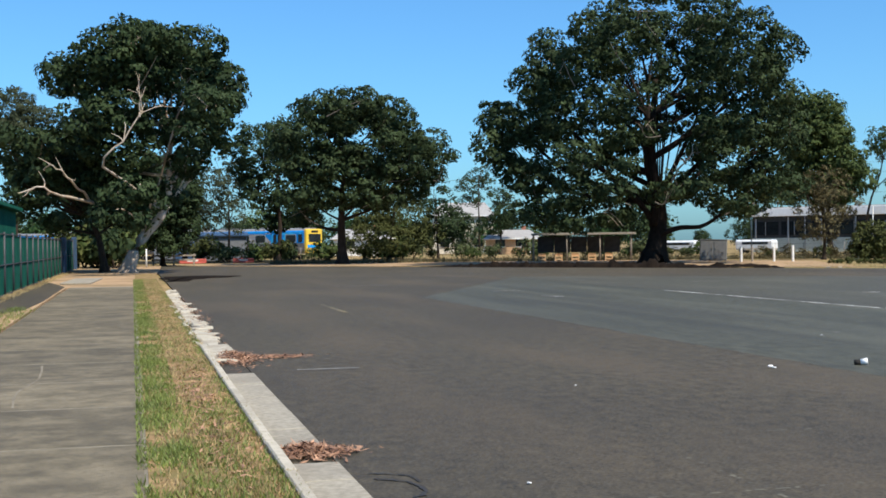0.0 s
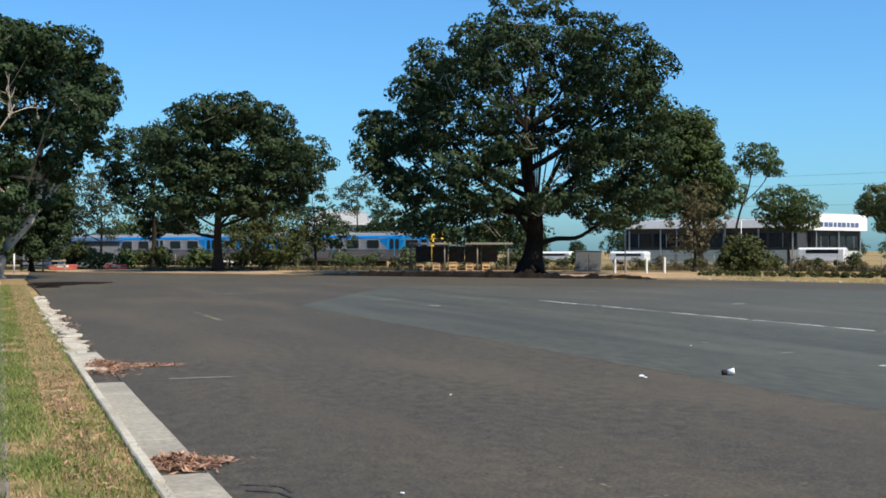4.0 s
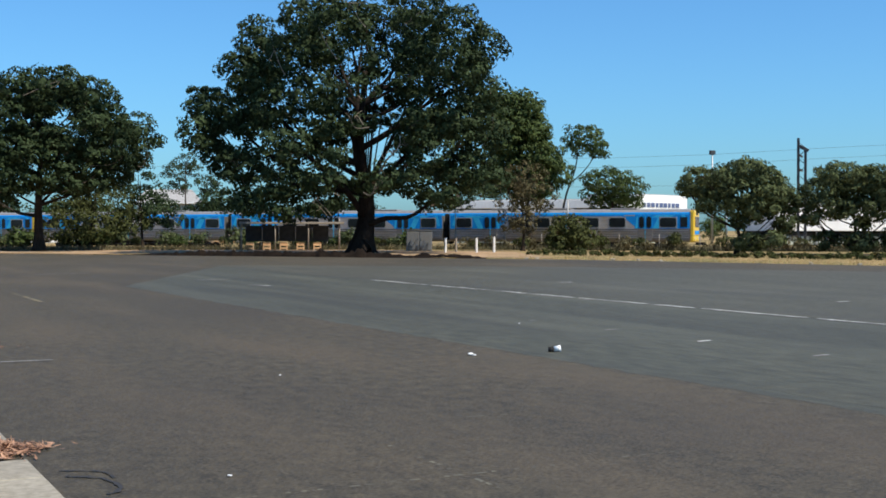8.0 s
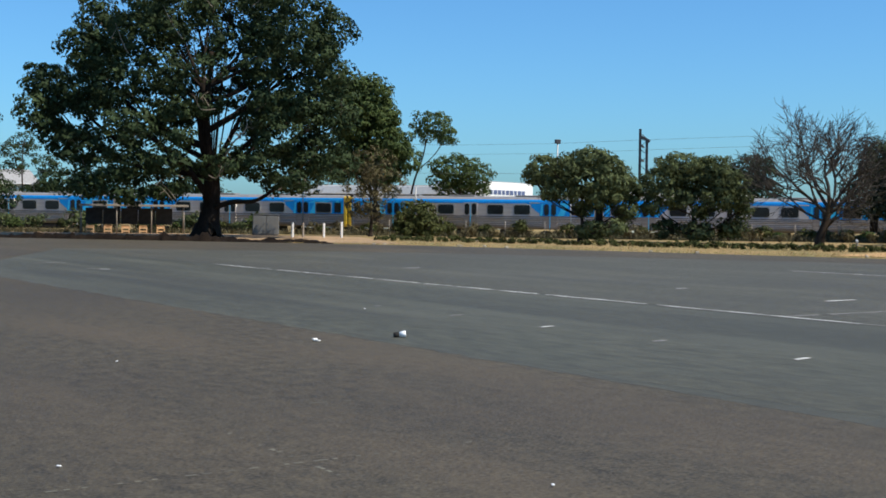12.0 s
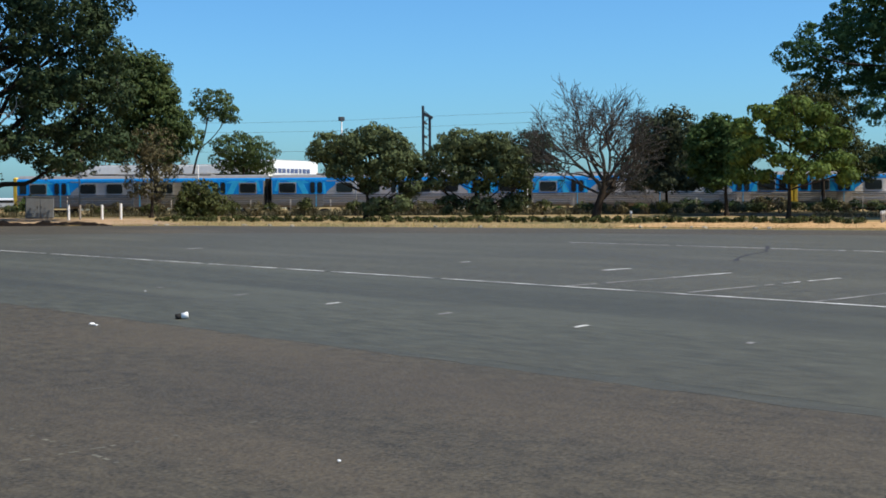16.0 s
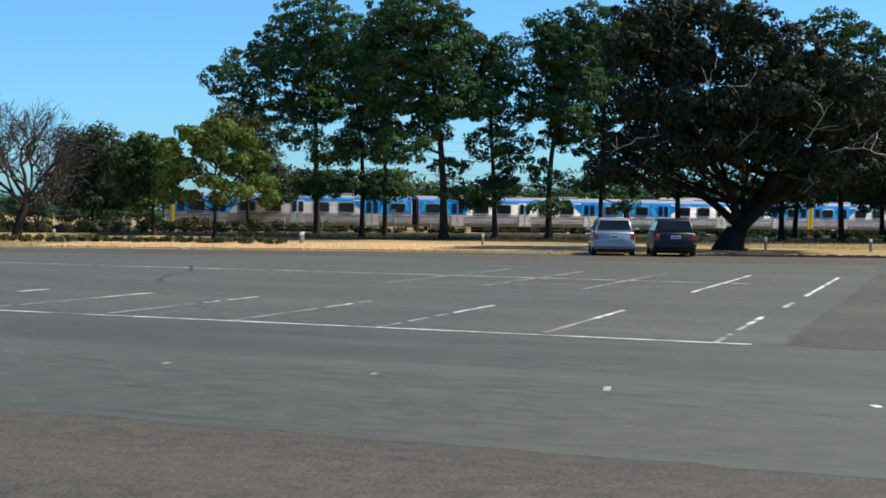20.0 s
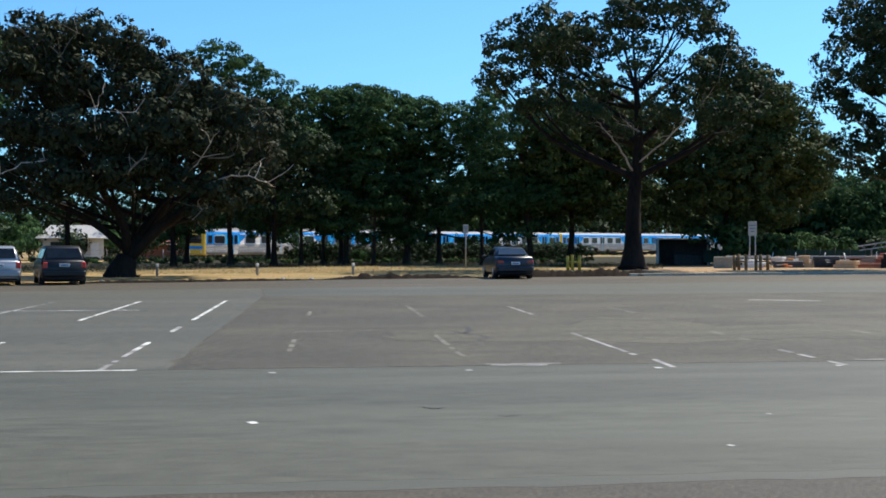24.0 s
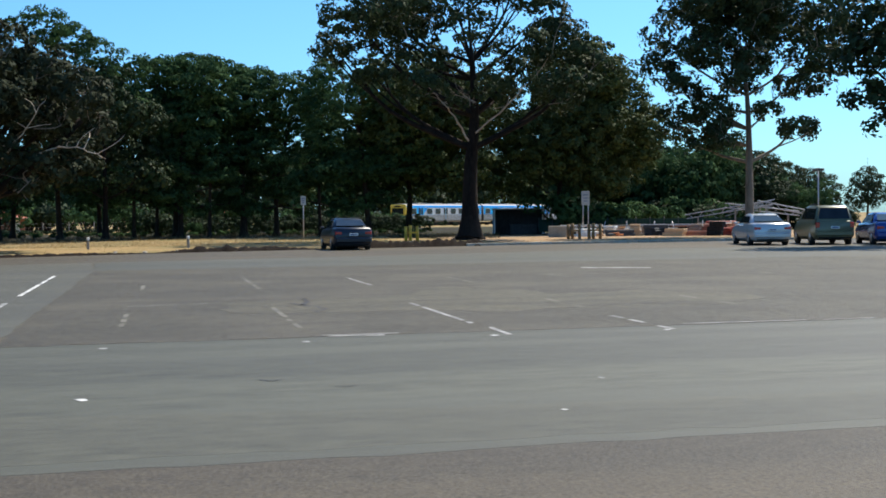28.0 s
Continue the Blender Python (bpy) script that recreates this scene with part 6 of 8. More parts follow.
def dead_tree(x, y, turn):
    root = thing("dead_tree", "bare leafless tree with a fine spreading crown", "tree", pose(x, y, 0, 0, 0, turn))
    rng = np.random.default_rng(77)
    trunk = bend([(0, 0, -0.15), (0.1, 0, 0.6), (0.35, 0, 1.4), (0.6, 0.1, 2.3)], 8)
    part("trunk", tube("trunk", trunk, [0.40, 0.33, 0.29, 0.27, 0.25, 0.23, 0.21, 0.19], "bark_dark", 10), root)

    def grow(p, d, length, r, level, out):
        q = p + d * length
        mid = (p + q) / 2 + rng.normal(scale=length * 0.07, size=3)
        out.append(tube_arrays(bend([p, mid, q], 5 if level > 1 else 3), np.linspace(r, r * 0.62, 5 if level > 1 else 3), 6 if level > 2 else 3))
        if level == 0:
            return
        for _ in range(4 if level == 1 else (3 if level in (4, 3) else 2 + (rng.random() < 0.5))):
            nd = d + rng.normal(scale=0.50, size=3) * np.array([1, 1, 0.8]) + np.array([0, 0, 0.10])
            nd /= np.linalg.norm(nd)
            grow(q if rng.random() < 0.6 else mid, nd, length * rng.uniform(0.66, 0.86), max(r * 0.60, 0.016), level - 1, out)

    for start, d, length, r in ((7, (-0.15, 0.1, 1), 2.2, 0.15), (6, (0.75, 0.2, 0.8), 2.4, 0.14), (6, (-0.85, -0.2, 0.75), 2.4, 0.13), (5, (0.1, -0.8, 0.9), 2.2, 0.12), (7, (0.45, 0.6, 0.9), 2.3, 0.12), (7, (-0.5, 0.4, 0.95), 2.3, 0.12), (5, (-0.95, 0.3, 0.5), 2.3, 0.10), (6, (0.6, -0.5, 1.0), 2.2, 0.11), (6, (-0.6, -0.5, 1.0), 2.2, 0.11), (4, (0.9, -0.1, 0.7), 1.3, 0.08), (7, (0.15, -0.2, 1.0), 2.1, 0.13)):
        d = np.array(d, float)
        out = []
        grow(trunk[start], d / np.linalg.norm(d), length, r, 5, out)
        part("limb", mesh_of("limb", *joined(out), "twig", True), root)
    stem = bend([(0.35, 0, 1.2), (1.0, 0.1, 1.9), (1.3, 0.1, 2.9)], 6)
    part("limb", tube("limb", stem, [0.16, 0.14, 0.13, 0.11, 0.09, 0.06], "bark_dark", 8), root)


dead_tree(64.6, 53.2, -50.5)


# ---- scrub and distant trees, a few shapes each set out many times ----


def bush_shape(seed, style, w, h, lobes, coarse=0.0):
    rng = np.random.default_rng(seed)
    c, o, wood = [], [], []
    for _ in range(lobes):
        p = np.array([rng.uniform(-0.6, 0.6) * w, rng.uniform(-0.6, 0.6) * w, h * rng.uniform(0.35, 0.68)])
        a, b = lobe_clumps(rng, p, (w * rng.uniform(0.35, 0.55), w * rng.uniform(0.35, 0.55), h * rng.uniform(0.25, 0.36)), style, 1.0 / coarse ** 2 if coarse else 1.0)
        c.append(a)
        o.append(b)
        wood.append(tube_arrays(bend([(rng.uniform(-0.15, 0.15) * w, rng.uniform(-0.15, 0.15) * w, -0.1), p * 0.6, p], 5), np.linspace(0.03 + 0.016 * h, 0.012, 5), 5))
    c, o = np.concatenate(c), np.concatenate(o)
    keep = c[:, 2] > 0.15
    v, q = sprays(rng, c[keep], o[keep], style, coarse)
    v[:, 2] = np.maximum(v[:, 2], 0.02)
    return mesh_of("crown", v, q, style), mesh_of("stem", *joined(wood), "bark_dark", True)


def set_out(name, label, category, group, shapes, spots, seed):
    rng = np.random.default_rng(seed)
    firsts = []
    for crown, stems in shapes:
        firsts.append((crown, stems))
    for k, (x, y, z, size) in enumerate(spots):
        crown, stems = firsts[k % len(firsts)]
        root = thing(name, label, category, Matrix.LocRotScale((x, y, z), Euler((0, 0, rng.uniform(0, 6.28))), (size, size, size * rng.uniform(0.85, 1.15))), None, group)
        part("crown", crown, root)
        part("stem", stems, root)


rng = np.random.default_rng(21)


def polar(az, d, z=0.0, size=1.0):
    return (d * math.sin(radians(az)), d * math.cos(radians(az)), z, size)


scrub = [bush_shape(100 + i, s, 1.4, 2.1, 4, 1.3) for i, s in enumerate(("grey2", "olive", "grey2", "gum3"))]
spots = [polar(a + rng.uniform(-0.35, 0.35), 103.5 / max(0.6, math.cos(radians(a - RAIL_AZ))) * rng.uniform(0.97, 1.0) if a > 12 else rng.uniform(120, 124), 0, rng.uniform(0.45, 1.0)) for a in np.arange(2.5, 26.0, 0.85)]
set_out("bush", "scruffy grey-green bush along the railway fence", "bush", "railway scrub", scrub, spots, 31)
tangle = [bush_shape(110 + i, s, 1.5, 2.1, 4, 1.3) for i, s in enumerate(("olive", "gum2", "gum3"))]
spots = [polar(a + rng.uniform(-0.2, 0.2), rng.uniform(93, 100), 0, rng.uniform(1.3, 1.9)) for a in np.arange(-2.6, -0.2, 0.42)]
set_out("bush", "dark tangled bush behind the twisted gum", "bush", "far end scrub", tangle, spots, 43)
spots = [polar(a, d, 0, size) for a, d, size in ((2.9, 121, 1.3), (3.9, 122, 0.8), (5.6, 122, 0.9), (6.3, 113, 1.05), (7.0, 114, 0.9), (8.6, 120, 1.0), (10.2, 112, 0.7), (11.4, 113, 1.1), (12.0, 112, 0.9))]
set_out("bush", "tall scrubby bush before the railway", "bush", "far end scrub", tangle, spots, 44)
dry = [bush_shape(120 + i, s, 1.1, 1.2, 3) for i, s in enumerate(("brown", "olive", "brown"))]
spots = [polar(a + rng.uniform(-0.3, 0.3), 104 / max(0.6, math.cos(radians(a - RAIL_AZ))) * rng.uniform(0.95, 1.0), 0, rng.uniform(0.5, 1.0)) for a in np.arange(28.0, 62.0, 0.6)]
set_out("bush", "dry brownish shrub along the railway fence", "bush", "dry railway shrubs", dry, spots, 32)
far = [bush_shape(140 + i, s, 5.0, 8.0, 7, 1.9) for i, s in enumerate(("gum2", "gum", "pine", "gum2", "gum3"))]
spots = []
for a in np.arange(-12, 24, 1.25):
    spots.append(polar(a + rng.uniform(-0.4, 0.4), rng.uniform(178, 205), 0, rng.uniform(0.62, 0.95)))
for a in np.arange(24, 60, 1.5):
    spots.append(polar(a + rng.uniform(-0.5, 0.5), rng.uniform(205, 225), 0, rng.uniform(0.45, 0.62)))
for a in np.arange(60, 84, 1.25):
    spots.append(polar(a + rng.uniform(-0.4, 0.4), rng.uniform(172, 190), 0, rng.uniform(0.75, 1.1)))
for a in np.arange(84, 118.5, 1.05):
    spots.append(polar(a + rng.uniform(-0.4, 0.4), rng.uniform(140, 152) / math.cos(radians(a - RAIL_AZ)) if a < 110 else rng.uniform(185, 200), 0, rng.uniform(1.1, 1.5) / (1.25 * math.cos(radians(a - RAIL_AZ))) if a < 110 else rng.uniform(0.7, 1.0)))
set_out("far_tree", "dark distant tree closing the view beyond the railway", "tree", "distant trees", far, spots, 33)
dark = [bush_shape(160 + i, s, 2.2, 3.4, 5, 1.45) for i, s in enumerate(("pine", "gum2", "pine"))]
spots = [polar(a + rng.uniform(-0.4, 0.4), rng.uniform(124, 130) / max(0.60, math.cos(radians(a - RAIL_AZ))), 0, rng.uniform(1.0, 1.7)) for a in np.arange(62, 96, 1.1)]
set_out("bush", "dark shrub in the shade behind the pines", "bush", "shaded shrubs", dark, spots, 34)
spots = [polar(a + rng.uniform(-0.3, 0.3), rng.uniform(98, 112), 0, rng.uniform(0.7, 1.15)) for a in np.arange(108.8, 117.6, 0.9)]
set_out("bush", "dark shrub at the back of the yard", "bush", "yard shrubs", dark, spots, 35)
spots = [polar(a + rng.uniform(-0.3, 0.3), rng.uniform(128, 136) / math.cos(radians(a - RAIL_AZ)), 0, rng.uniform(0.9, 1.3)) for a in np.arange(78, 104, 0.8)]
set_out("bush", "dark shrub before the houses", "bush", "house shrubs", dark, spots, 36)
row = [bush_shape(170 + i, s, 4.8, 7.5, 9, 1.25) for i, s in enumerate(("pine", "gum2", "pine"))]
spots = [polar(a + rng.uniform(-0.25, 0.25), rng.uniform(117, 124), 0, size / 2.2 * rng.uniform(0.92, 1.08)) for a, size in ((109.6, 2.0), (110.6, 2.2), (111.6, 2.1), (112.5, 2.3), (113.4, 2.35), (114.3, 2.3), (115.2, 2.3), (116.1, 2.2), (117.0, 2.1), (117.9, 1.75), (118.8, 1.45), (119.6, 1.2), (120.3, 0.95), (120.9, 0.75))]
set_out("far_tree", "dark rounded tree in the row behind the yard", "tree", "trees behind the yard", row, spots, 42)
spots = [polar(a + rng.uniform(-0.3, 0.3), rng.uniform(98, 106) / math.cos(radians(a - RAIL_AZ)) * 0.8, 0, rng.uniform(0.35, 0.75)) for a in np.arange(90.0, 103.5, 0.75)]
set_out("bush", "dark shrub between the pine trunks", "bush", "pine shrubs", dark, spots, 46)
spots = [polar(a + rng.uniform(-0.4, 0.4), rng.uniform(134, 150), 0, rng.uniform(0.6, 1.1)) for a in np.arange(49, 63, 0.8)]
set_out("bush", "grey-green shrub on the far side of the railway", "bush", "shrubs beyond the railway", dark, spots, 48)
under = [bush_shape(180 + i, s, 1.2, 1.3, 3, 1.3) for i, s in enumerate(("leafy2", "olive", "gum2", "grey2"))]
spots = [polar(a + rng.uniform(-0.3, 0.3), rng.uniform(104, 108) / max(0.80, math.cos(radians(a - RAIL_AZ))), 0, rng.uniform(0.3, 0.5)) for a in np.arange(50, 86, 0.7)]
set_out("bush", "low shaded undergrowth bush before the railway", "bush", "undergrowth", under, spots, 37)
spots = [polar(a + rng.uniform(-0.3, 0.3), rng.uniform(107, 110) / max(0.80, math.cos(radians(a - RAIL_AZ))), 0, rng.uniform(0.5, 0.8)) for a in np.arange(49, 63.5, 0.9)]
set_out("bush", "tall scrubby bush behind the leafy trees", "bush", "leafy scrub", under, spots, 38)


def undergrowth(label, style, spots, seed):
    """Low rank growth, too small and dense to count, as one mass of leaf sprays."""
    rng = np.random.default_rng(seed)
    c, o = [], []
    for x, y, z, size in spots:
        a, b = lobe_clumps(rng, (x, y, size * 0.45), (1.5 * size, 1.5 * size, size * 0.5), style, 0.8)
        c.append(a)
        o.append(b)
    v, q = sprays(rng, np.concatenate(c), np.concatenate(o), style, 0.5)
    v[:, 2] = np.maximum(v[:, 2], 0.0)
    thing("undergrowth", label, "undergrowth", Matrix(), mesh_of("undergrowth", v, q, style), kind="stuff")


rng = np.random.default_rng(23)
undergrowth("dark waist-high thicket between the pines and the railway", "gum2", [polar(a + rng.uniform(-0.15, 0.15), rng.uniform(112, 122), 0, rng.uniform(1.5, 2.3)) for a in (*np.arange(90.0, 93.4, 0.45), *np.arange(94.6, 102.2, 0.45))], 47)
undergrowth("brownish rank growth along the back of the verge", "olive", [(*beyond_edge(a, rng.uniform(10.5, 13.5)), 0, rng.uniform(0.16, 0.34)) for a in np.arange(31, 62, 0.3)], 45)
undergrowth("dark low undergrowth along the railway cutting", "gum2", [polar(a + rng.uniform(-0.2, 0.2), rng.uniform(102.5, 106.5) / math.cos(radians(a - RAIL_AZ)), 0, rng.uniform(0.36, 0.6)) for a in np.arange(79, 104, 0.3)], 40)
undergrowth("low weedy undergrowth in the shade behind the pines", "pine", [polar(a + rng.uniform(-0.2, 0.2), rng.uniform(109, 121), 0, rng.uniform(0.25, 0.5)) for a in np.arange(79, 103, 0.3)], 41)

# ---- railway ----
TRACK, RAIL_Z = 114.5, -0.50
thing("track_bed", "brown stone ballast of a railway track", "track", railside(60, TRACK, -0.9), box(640, 5.2, 0.16, "ballast", 0.05), kind="structure")
for side in (-0.8, 0.8):
    thing("rail", "rusty steel rail of the railway track", "rail", railside(60, TRACK + side, -0.64), box(640, 0.07, 0.14, "rail_steel", 0.01), group="rails", kind="structure")
# the cutting that lets the track lie lower than the car park
CAR, WIDE = 23.4, 2.9
SHAPES = {}


def shape(key, make):
    if key not in SHAPES:
        SHAPES[key] = make()
    return SHAPES[key]


def car_shell(x0, x1, profile, material, name):
    v, f, n = [], [], len(profile)
    for x in (x0, x1):
        v += [(x, y, z) for y, z in profile]
    f = [[i, (i + 1) % n, n + (i + 1) % n, n + i] for i in range(n)] + [list(range(n - 1, -1, -1)), list(range(n, 2 * n))]
    return mesh_of(name, v, f, material)


W2 = WIDE / 2
BELT, TOP = 2.22, 3.46
UPPER = [(-W2, BELT), (W2, BELT), (W2, TOP), (-W2, TOP)]
LOWER = [(-W2 + 0.16, 1.02), (W2 - 0.16, 1.02), (W2 - 0.02, 1.22), (W2, 1.5), (W2, BELT - 0.003), (-W2, BELT - 0.003), (-W2, 1.5), (-W2 + 0.02, 1.22)]
CANT = [(-W2, TOP + 0.003), (W2, TOP + 0.003), (W2 - 0.02, 3.58), (W2 - 0.08, 3.70), (-W2 + 0.08, 3.70), (-W2 + 0.02, 3.58)]
ROOF = [(-W2 + 0.08, 3.703), (W2 - 0.08, 3.703), (W2 - 0.40, 3.88), (W2 - 0.9, 3.99), (0, 4.01), (-W2 + 0.9, 3.99), (-W2 + 0.40, 3.88)]


def slanted(x0, x1, z0, z1, skew, y, material, name):
    """A thin panel on the side whose ends lean."""
    t = 0.006 if y > 0 else -0.006
    c = [(x0, z0), (x1, z0), (x1 + skew, z1), (x0 + skew, z1)]
    v = [(a, y, b) for a, b in c] + [(a, y + t, b) for a, b in c]
    return mesh_of(name, v, [[0, 1, 2, 3], [7, 6, 5, 4], [0, 4, 5, 1], [1, 5, 6, 2], [2, 6, 7, 3], [3, 7, 4, 0]], material)


def window_mesh(w, h, y):
    def make():
        bm = bmesh.new()
        bmesh.ops.create_cube(bm, size=1.0, matrix=Matrix.Translation((0, y, 0)) @ Matrix.Diagonal((w, 0.03, h, 1)))
        bmesh.ops.bevel(bm, geom=[e for e in bm.edges if abs((e.verts[0].co - e.verts[1].co).y) > 0.02], offset=0.09, segments=2, affect="EDGES")
        return from_bm("window", bm, "dark_glass")
    return shape(("w", w, h, y), make)


def bogie_mesh():
    def make():
        parts_ = []
        bm = bmesh.new()
        for s in (-1, 1):
            bmesh.ops.create_cube(bm, size=1.0, matrix=Matrix.Translation((0, s * 1.0, 0.62)) @ Matrix.Diagonal((3.0, 0.14, 0.26, 1)))
            for x in (-1.15, 1.15):
                bmesh.ops.create_cone(bm, cap_ends=True, segments=18, radius1=0.45, radius2=0.45, depth=0.13, matrix=Matrix.Translation((x, s * 0.78, 0.45)) @ Matrix.Rotation(math.pi / 2, 4, "X"))
        bmesh.ops.create_cube(bm, size=1.0, matrix=Matrix.Translation((0, 0, 0.72)) @ Matrix.Diagonal((0.7, 2.1, 0.3, 1)))
        return from_bm("bogie", bm, "under_black")
    return shape("bogie", make)


def carriage(train, x_front, cab_front, cab_rear):
    """One carriage whose front end lies at x_front in the train's space."""
    L = CAR - 0.7
    mid = x_front - CAR / 2
    h = L / 2
    body = part("carriage", shape("upper", lambda: car_shell(-h, h, UPPER, "steel_side", "carriage")), train, pose(mid, 0, 0))
    part("lower_side", shape("lower", lambda: car_shell(-h, h, LOWER, "steel_lower", "lower_side")), body, label="dull ribbed steel lower body")
    part("cantrail", shape("cant", lambda: car_shell(-h, h, CANT, "train_blue", "cantrail")), body, label="blue band curving into the roof edge")
    part("roof", shape("roof", lambda: car_shell(-h, h, ROOF, "train_roof", "roof")), body, label="grey weathered roof")
    for x in (-7.9, 7.9):
        part("bogie", bogie_mesh(), body, pose(x, 0, 0))
    for x, w in ((-3.4, 2.6), (0.2, 3.2), (3.8, 2.2)):
        part("equipment_box", shape(("under", w), lambda: box(w, 2.4, 0.55, "under_black", 0.05, (0, 0, 0.46))), body, pose(x, 0, 0))
    part("gangway", shape("gang", lambda: box(L + 0.62, 1.5, 2.5, "under_black", 0.05, (0, 0, 1.15))), body)
    for x in (-6.2, -1.0, 5.2):
        part("roof_vent", shape("vent", lambda: box(2.4, 1.5, 0.14, "train_roof", 0.04, (0, 0, 3.96))), body, pose(x, 0, 0))
    for s in (-1, 1):
        y = s * (W2 + 0.002)
        for k in range(5):
            part("side_rib", shape(("rib", s), lambda: box(L - 0.2, 0.016, 0.035, "steel_side", 0.0, (0, s * (W2 + 0.005), 1.42))), body, pose(0, 0, 0.155 * k))
        part("stripe", shape(("stripe", s), lambda: slanted(-5.4, 5.4, 3.36, TOP - 0.004, 0, y, "train_blue", "stripe")), body, label="blue stripe under the roof edge")
        for e in (-1, 1):
            # blue end of the side, its inner edge leaning towards the middle at the top
            part("blue_panel", shape(("panel", e, s), lambda: slanted(*sorted((e * 6.35, e * (h - 0.06))), BELT + 0.01, TOP - 0.004, 0.0, y, "train_blue", "panel")), body, label="blue end of the side")
            part("blue_wedge", shape(("wedge", e, s), lambda: mesh_of("wedge", [(e * 6.35, y, BELT + 0.2), (e * 6.35, y, 3.36), (e * 5.15, y, 3.36), (e * 5.75, y, 2.9), (e * 6.35, y + s * 0.005, BELT + 0.2), (e * 6.35, y + s * 0.005, 3.36), (e * 5.15, y + s * 0.005, 3.36), (e * 5.75, y + s * 0.005, 2.9)], [[0, 1, 2, 3], [7, 6, 5, 4], [0, 4, 5, 1], [2, 6, 7, 3], [3, 7, 4, 0]], "train_blue")), body, label="leaning blue edge of the panel")
            for a, w, skew, zlo, zhi in ((8.25, 0.55, 0.55, 2.24, 3.36), (10.95, 0.28, -0.25, 2.5, 3.44), (8.7, 1.7, 0.5, 3.22, 3.44), (6.5, 0.20, 0.12, 2.24, 3.3)):
                part("light_shard", shape(("shard", e, s, a), lambda: slanted(e * a - w / 2, e * a + w / 2, zlo, zhi, e * skew, y + s * 0.007, "train_sky_blue", "shard")), body, label="pale blue shard of paint")
        for x in (-9.9, -4.75, -2.3, 2.3, 4.75, 9.9):
            if cab_front and x > 9:
                x = 9.35
            if cab_rear and x < -9:
                x = -9.35
            part("window_rim", shape(("rim", s), lambda: box(1.60, 0.02, 0.98, "window_rim", 0.006, (0, s * (W2 + 0.012), 2.29))), body, pose(x, 0, 0))
            part("window", window_mesh(1.46, 0.84, s * (W2 + 0.024)), body, pose(x, 0, 2.78), label="dark side window")
        for x in (-7.3, 0.0, 7.3):
            ends = abs(x) > 1
            part("door", shape(("door", s, ends), lambda: box(1.30, 0.03, 1.18, "train_blue" if ends else "steel_side", 0.01, (0, s * (W2 + 0.006), BELT))), body, pose(x, 0, 0))
            part("door_foot", shape(("foot", s), lambda: box(1.30, 0.03, 1.10, "steel_lower", 0.01, (0, s * (W2 + 0.006), 1.11))), body, pose(x, 0, 0), label="bare steel lower half of a door")
            for dx in (-0.33, 0.33):
                part("door_window", window_mesh(0.44, 1.02, s * (W2 + 0.026)), body, pose(x + dx, 0, 2.80), label="dark door window")
            part("door_seam", shape(("seam", s), lambda: box(0.05, 0.012, 2.2, "train_sky_blue", 0.0, (0, s * (W2 + 0.028), 1.12))), body, pose(x, 0, 0))
    for cab, s in ((cab_front, 1), (cab_rear, -1)):
        if cab:
            part("cab_end", shape(("cab", s), lambda: box(0.46, WIDE + 0.04, 2.85, "train_yellow", 0.12, (s * (h + 0.12), 0, 1.02))), body, label="yellow cab end")
            part("windscreen", shape(("screen", s), lambda: box(0.05, 2.2, 0.95, "dark_glass", 0.02, (s * (h + 0.36), 0, 2.35))), body)
            part("destination_sign", shape(("dest", s), lambda: box(0.05, 1.2, 0.24, "under_black", 0.02, (s * (h + 0.36), 0, 3.45))), body)
            part("cab_stripe", shape(("cabs", s), lambda: box(0.04, 2.6, 0.34, "train_blue", 0.01, (s * (h + 0.355), 0, 1.7))), body, label="blue stripe on the cab")
            part("coupler", shape(("coup", s), lambda: box(0.9, 0.3, 0.25, "under_black", 0.03, (s * (h + 0.7), 0, 0.75))), body)
            for yy in (-1.0, 1.0):
                part("headlight", shape(("hl", s, yy), lambda: box(0.05, 0.34, 0.16, "plate", 0.02, (s * (h + 0.36), yy, 1.3))), body)
                part("cab_window", shape(("cabw", s, yy), lambda: box(0.62, 0.02, 0.9, "dark_glass", 0.005, (s * (h - 0.6), yy * (W2 + 0.02), 2.36))), body, label="dark cab side window")


train = thing("train", "silver commuter train with blue panels and yellow cab ends", "train", railside(-90, TRACK, RAIL_Z))
for i in range(6):
    carriage(train, -i * CAR, i in (0, 3), i in (2, 5))

# overhead line: mast, arm and wires
mast = thing("catenary_mast", "dark lattice steel mast of the overhead line", "mast", railside(-7.6, 121.0, -0.3))
for x in (-0.32, 0.32):
    part("upright", box(0.24, 0.22, 10.4 if x < 0 else 9.3, "dark_steel", 0.01), mast, pose(x, 0, 0))
for k in range(13):
    part("brace", box(0.75, 0.05, 0.06, "dark_steel", 0.01), mast, pose(0, 0, 0.6 + 0.76 * k, 0, 38 * (-1) ** k, 0))
part("head", box(0.95, 0.3, 0.3, "dark_steel", 0.02), mast, pose(0.1, 0, 9.3, 0, 28, 0))
part("bracket", box(0.2, 3.2, 0.14, "dark_steel", 0.02), mast, pose(0, -1.6, 8.6))
part("bracket", box(0.2, 3.2, 0.14, "dark_steel", 0.02), mast, pose(0, -1.6, 7.3))
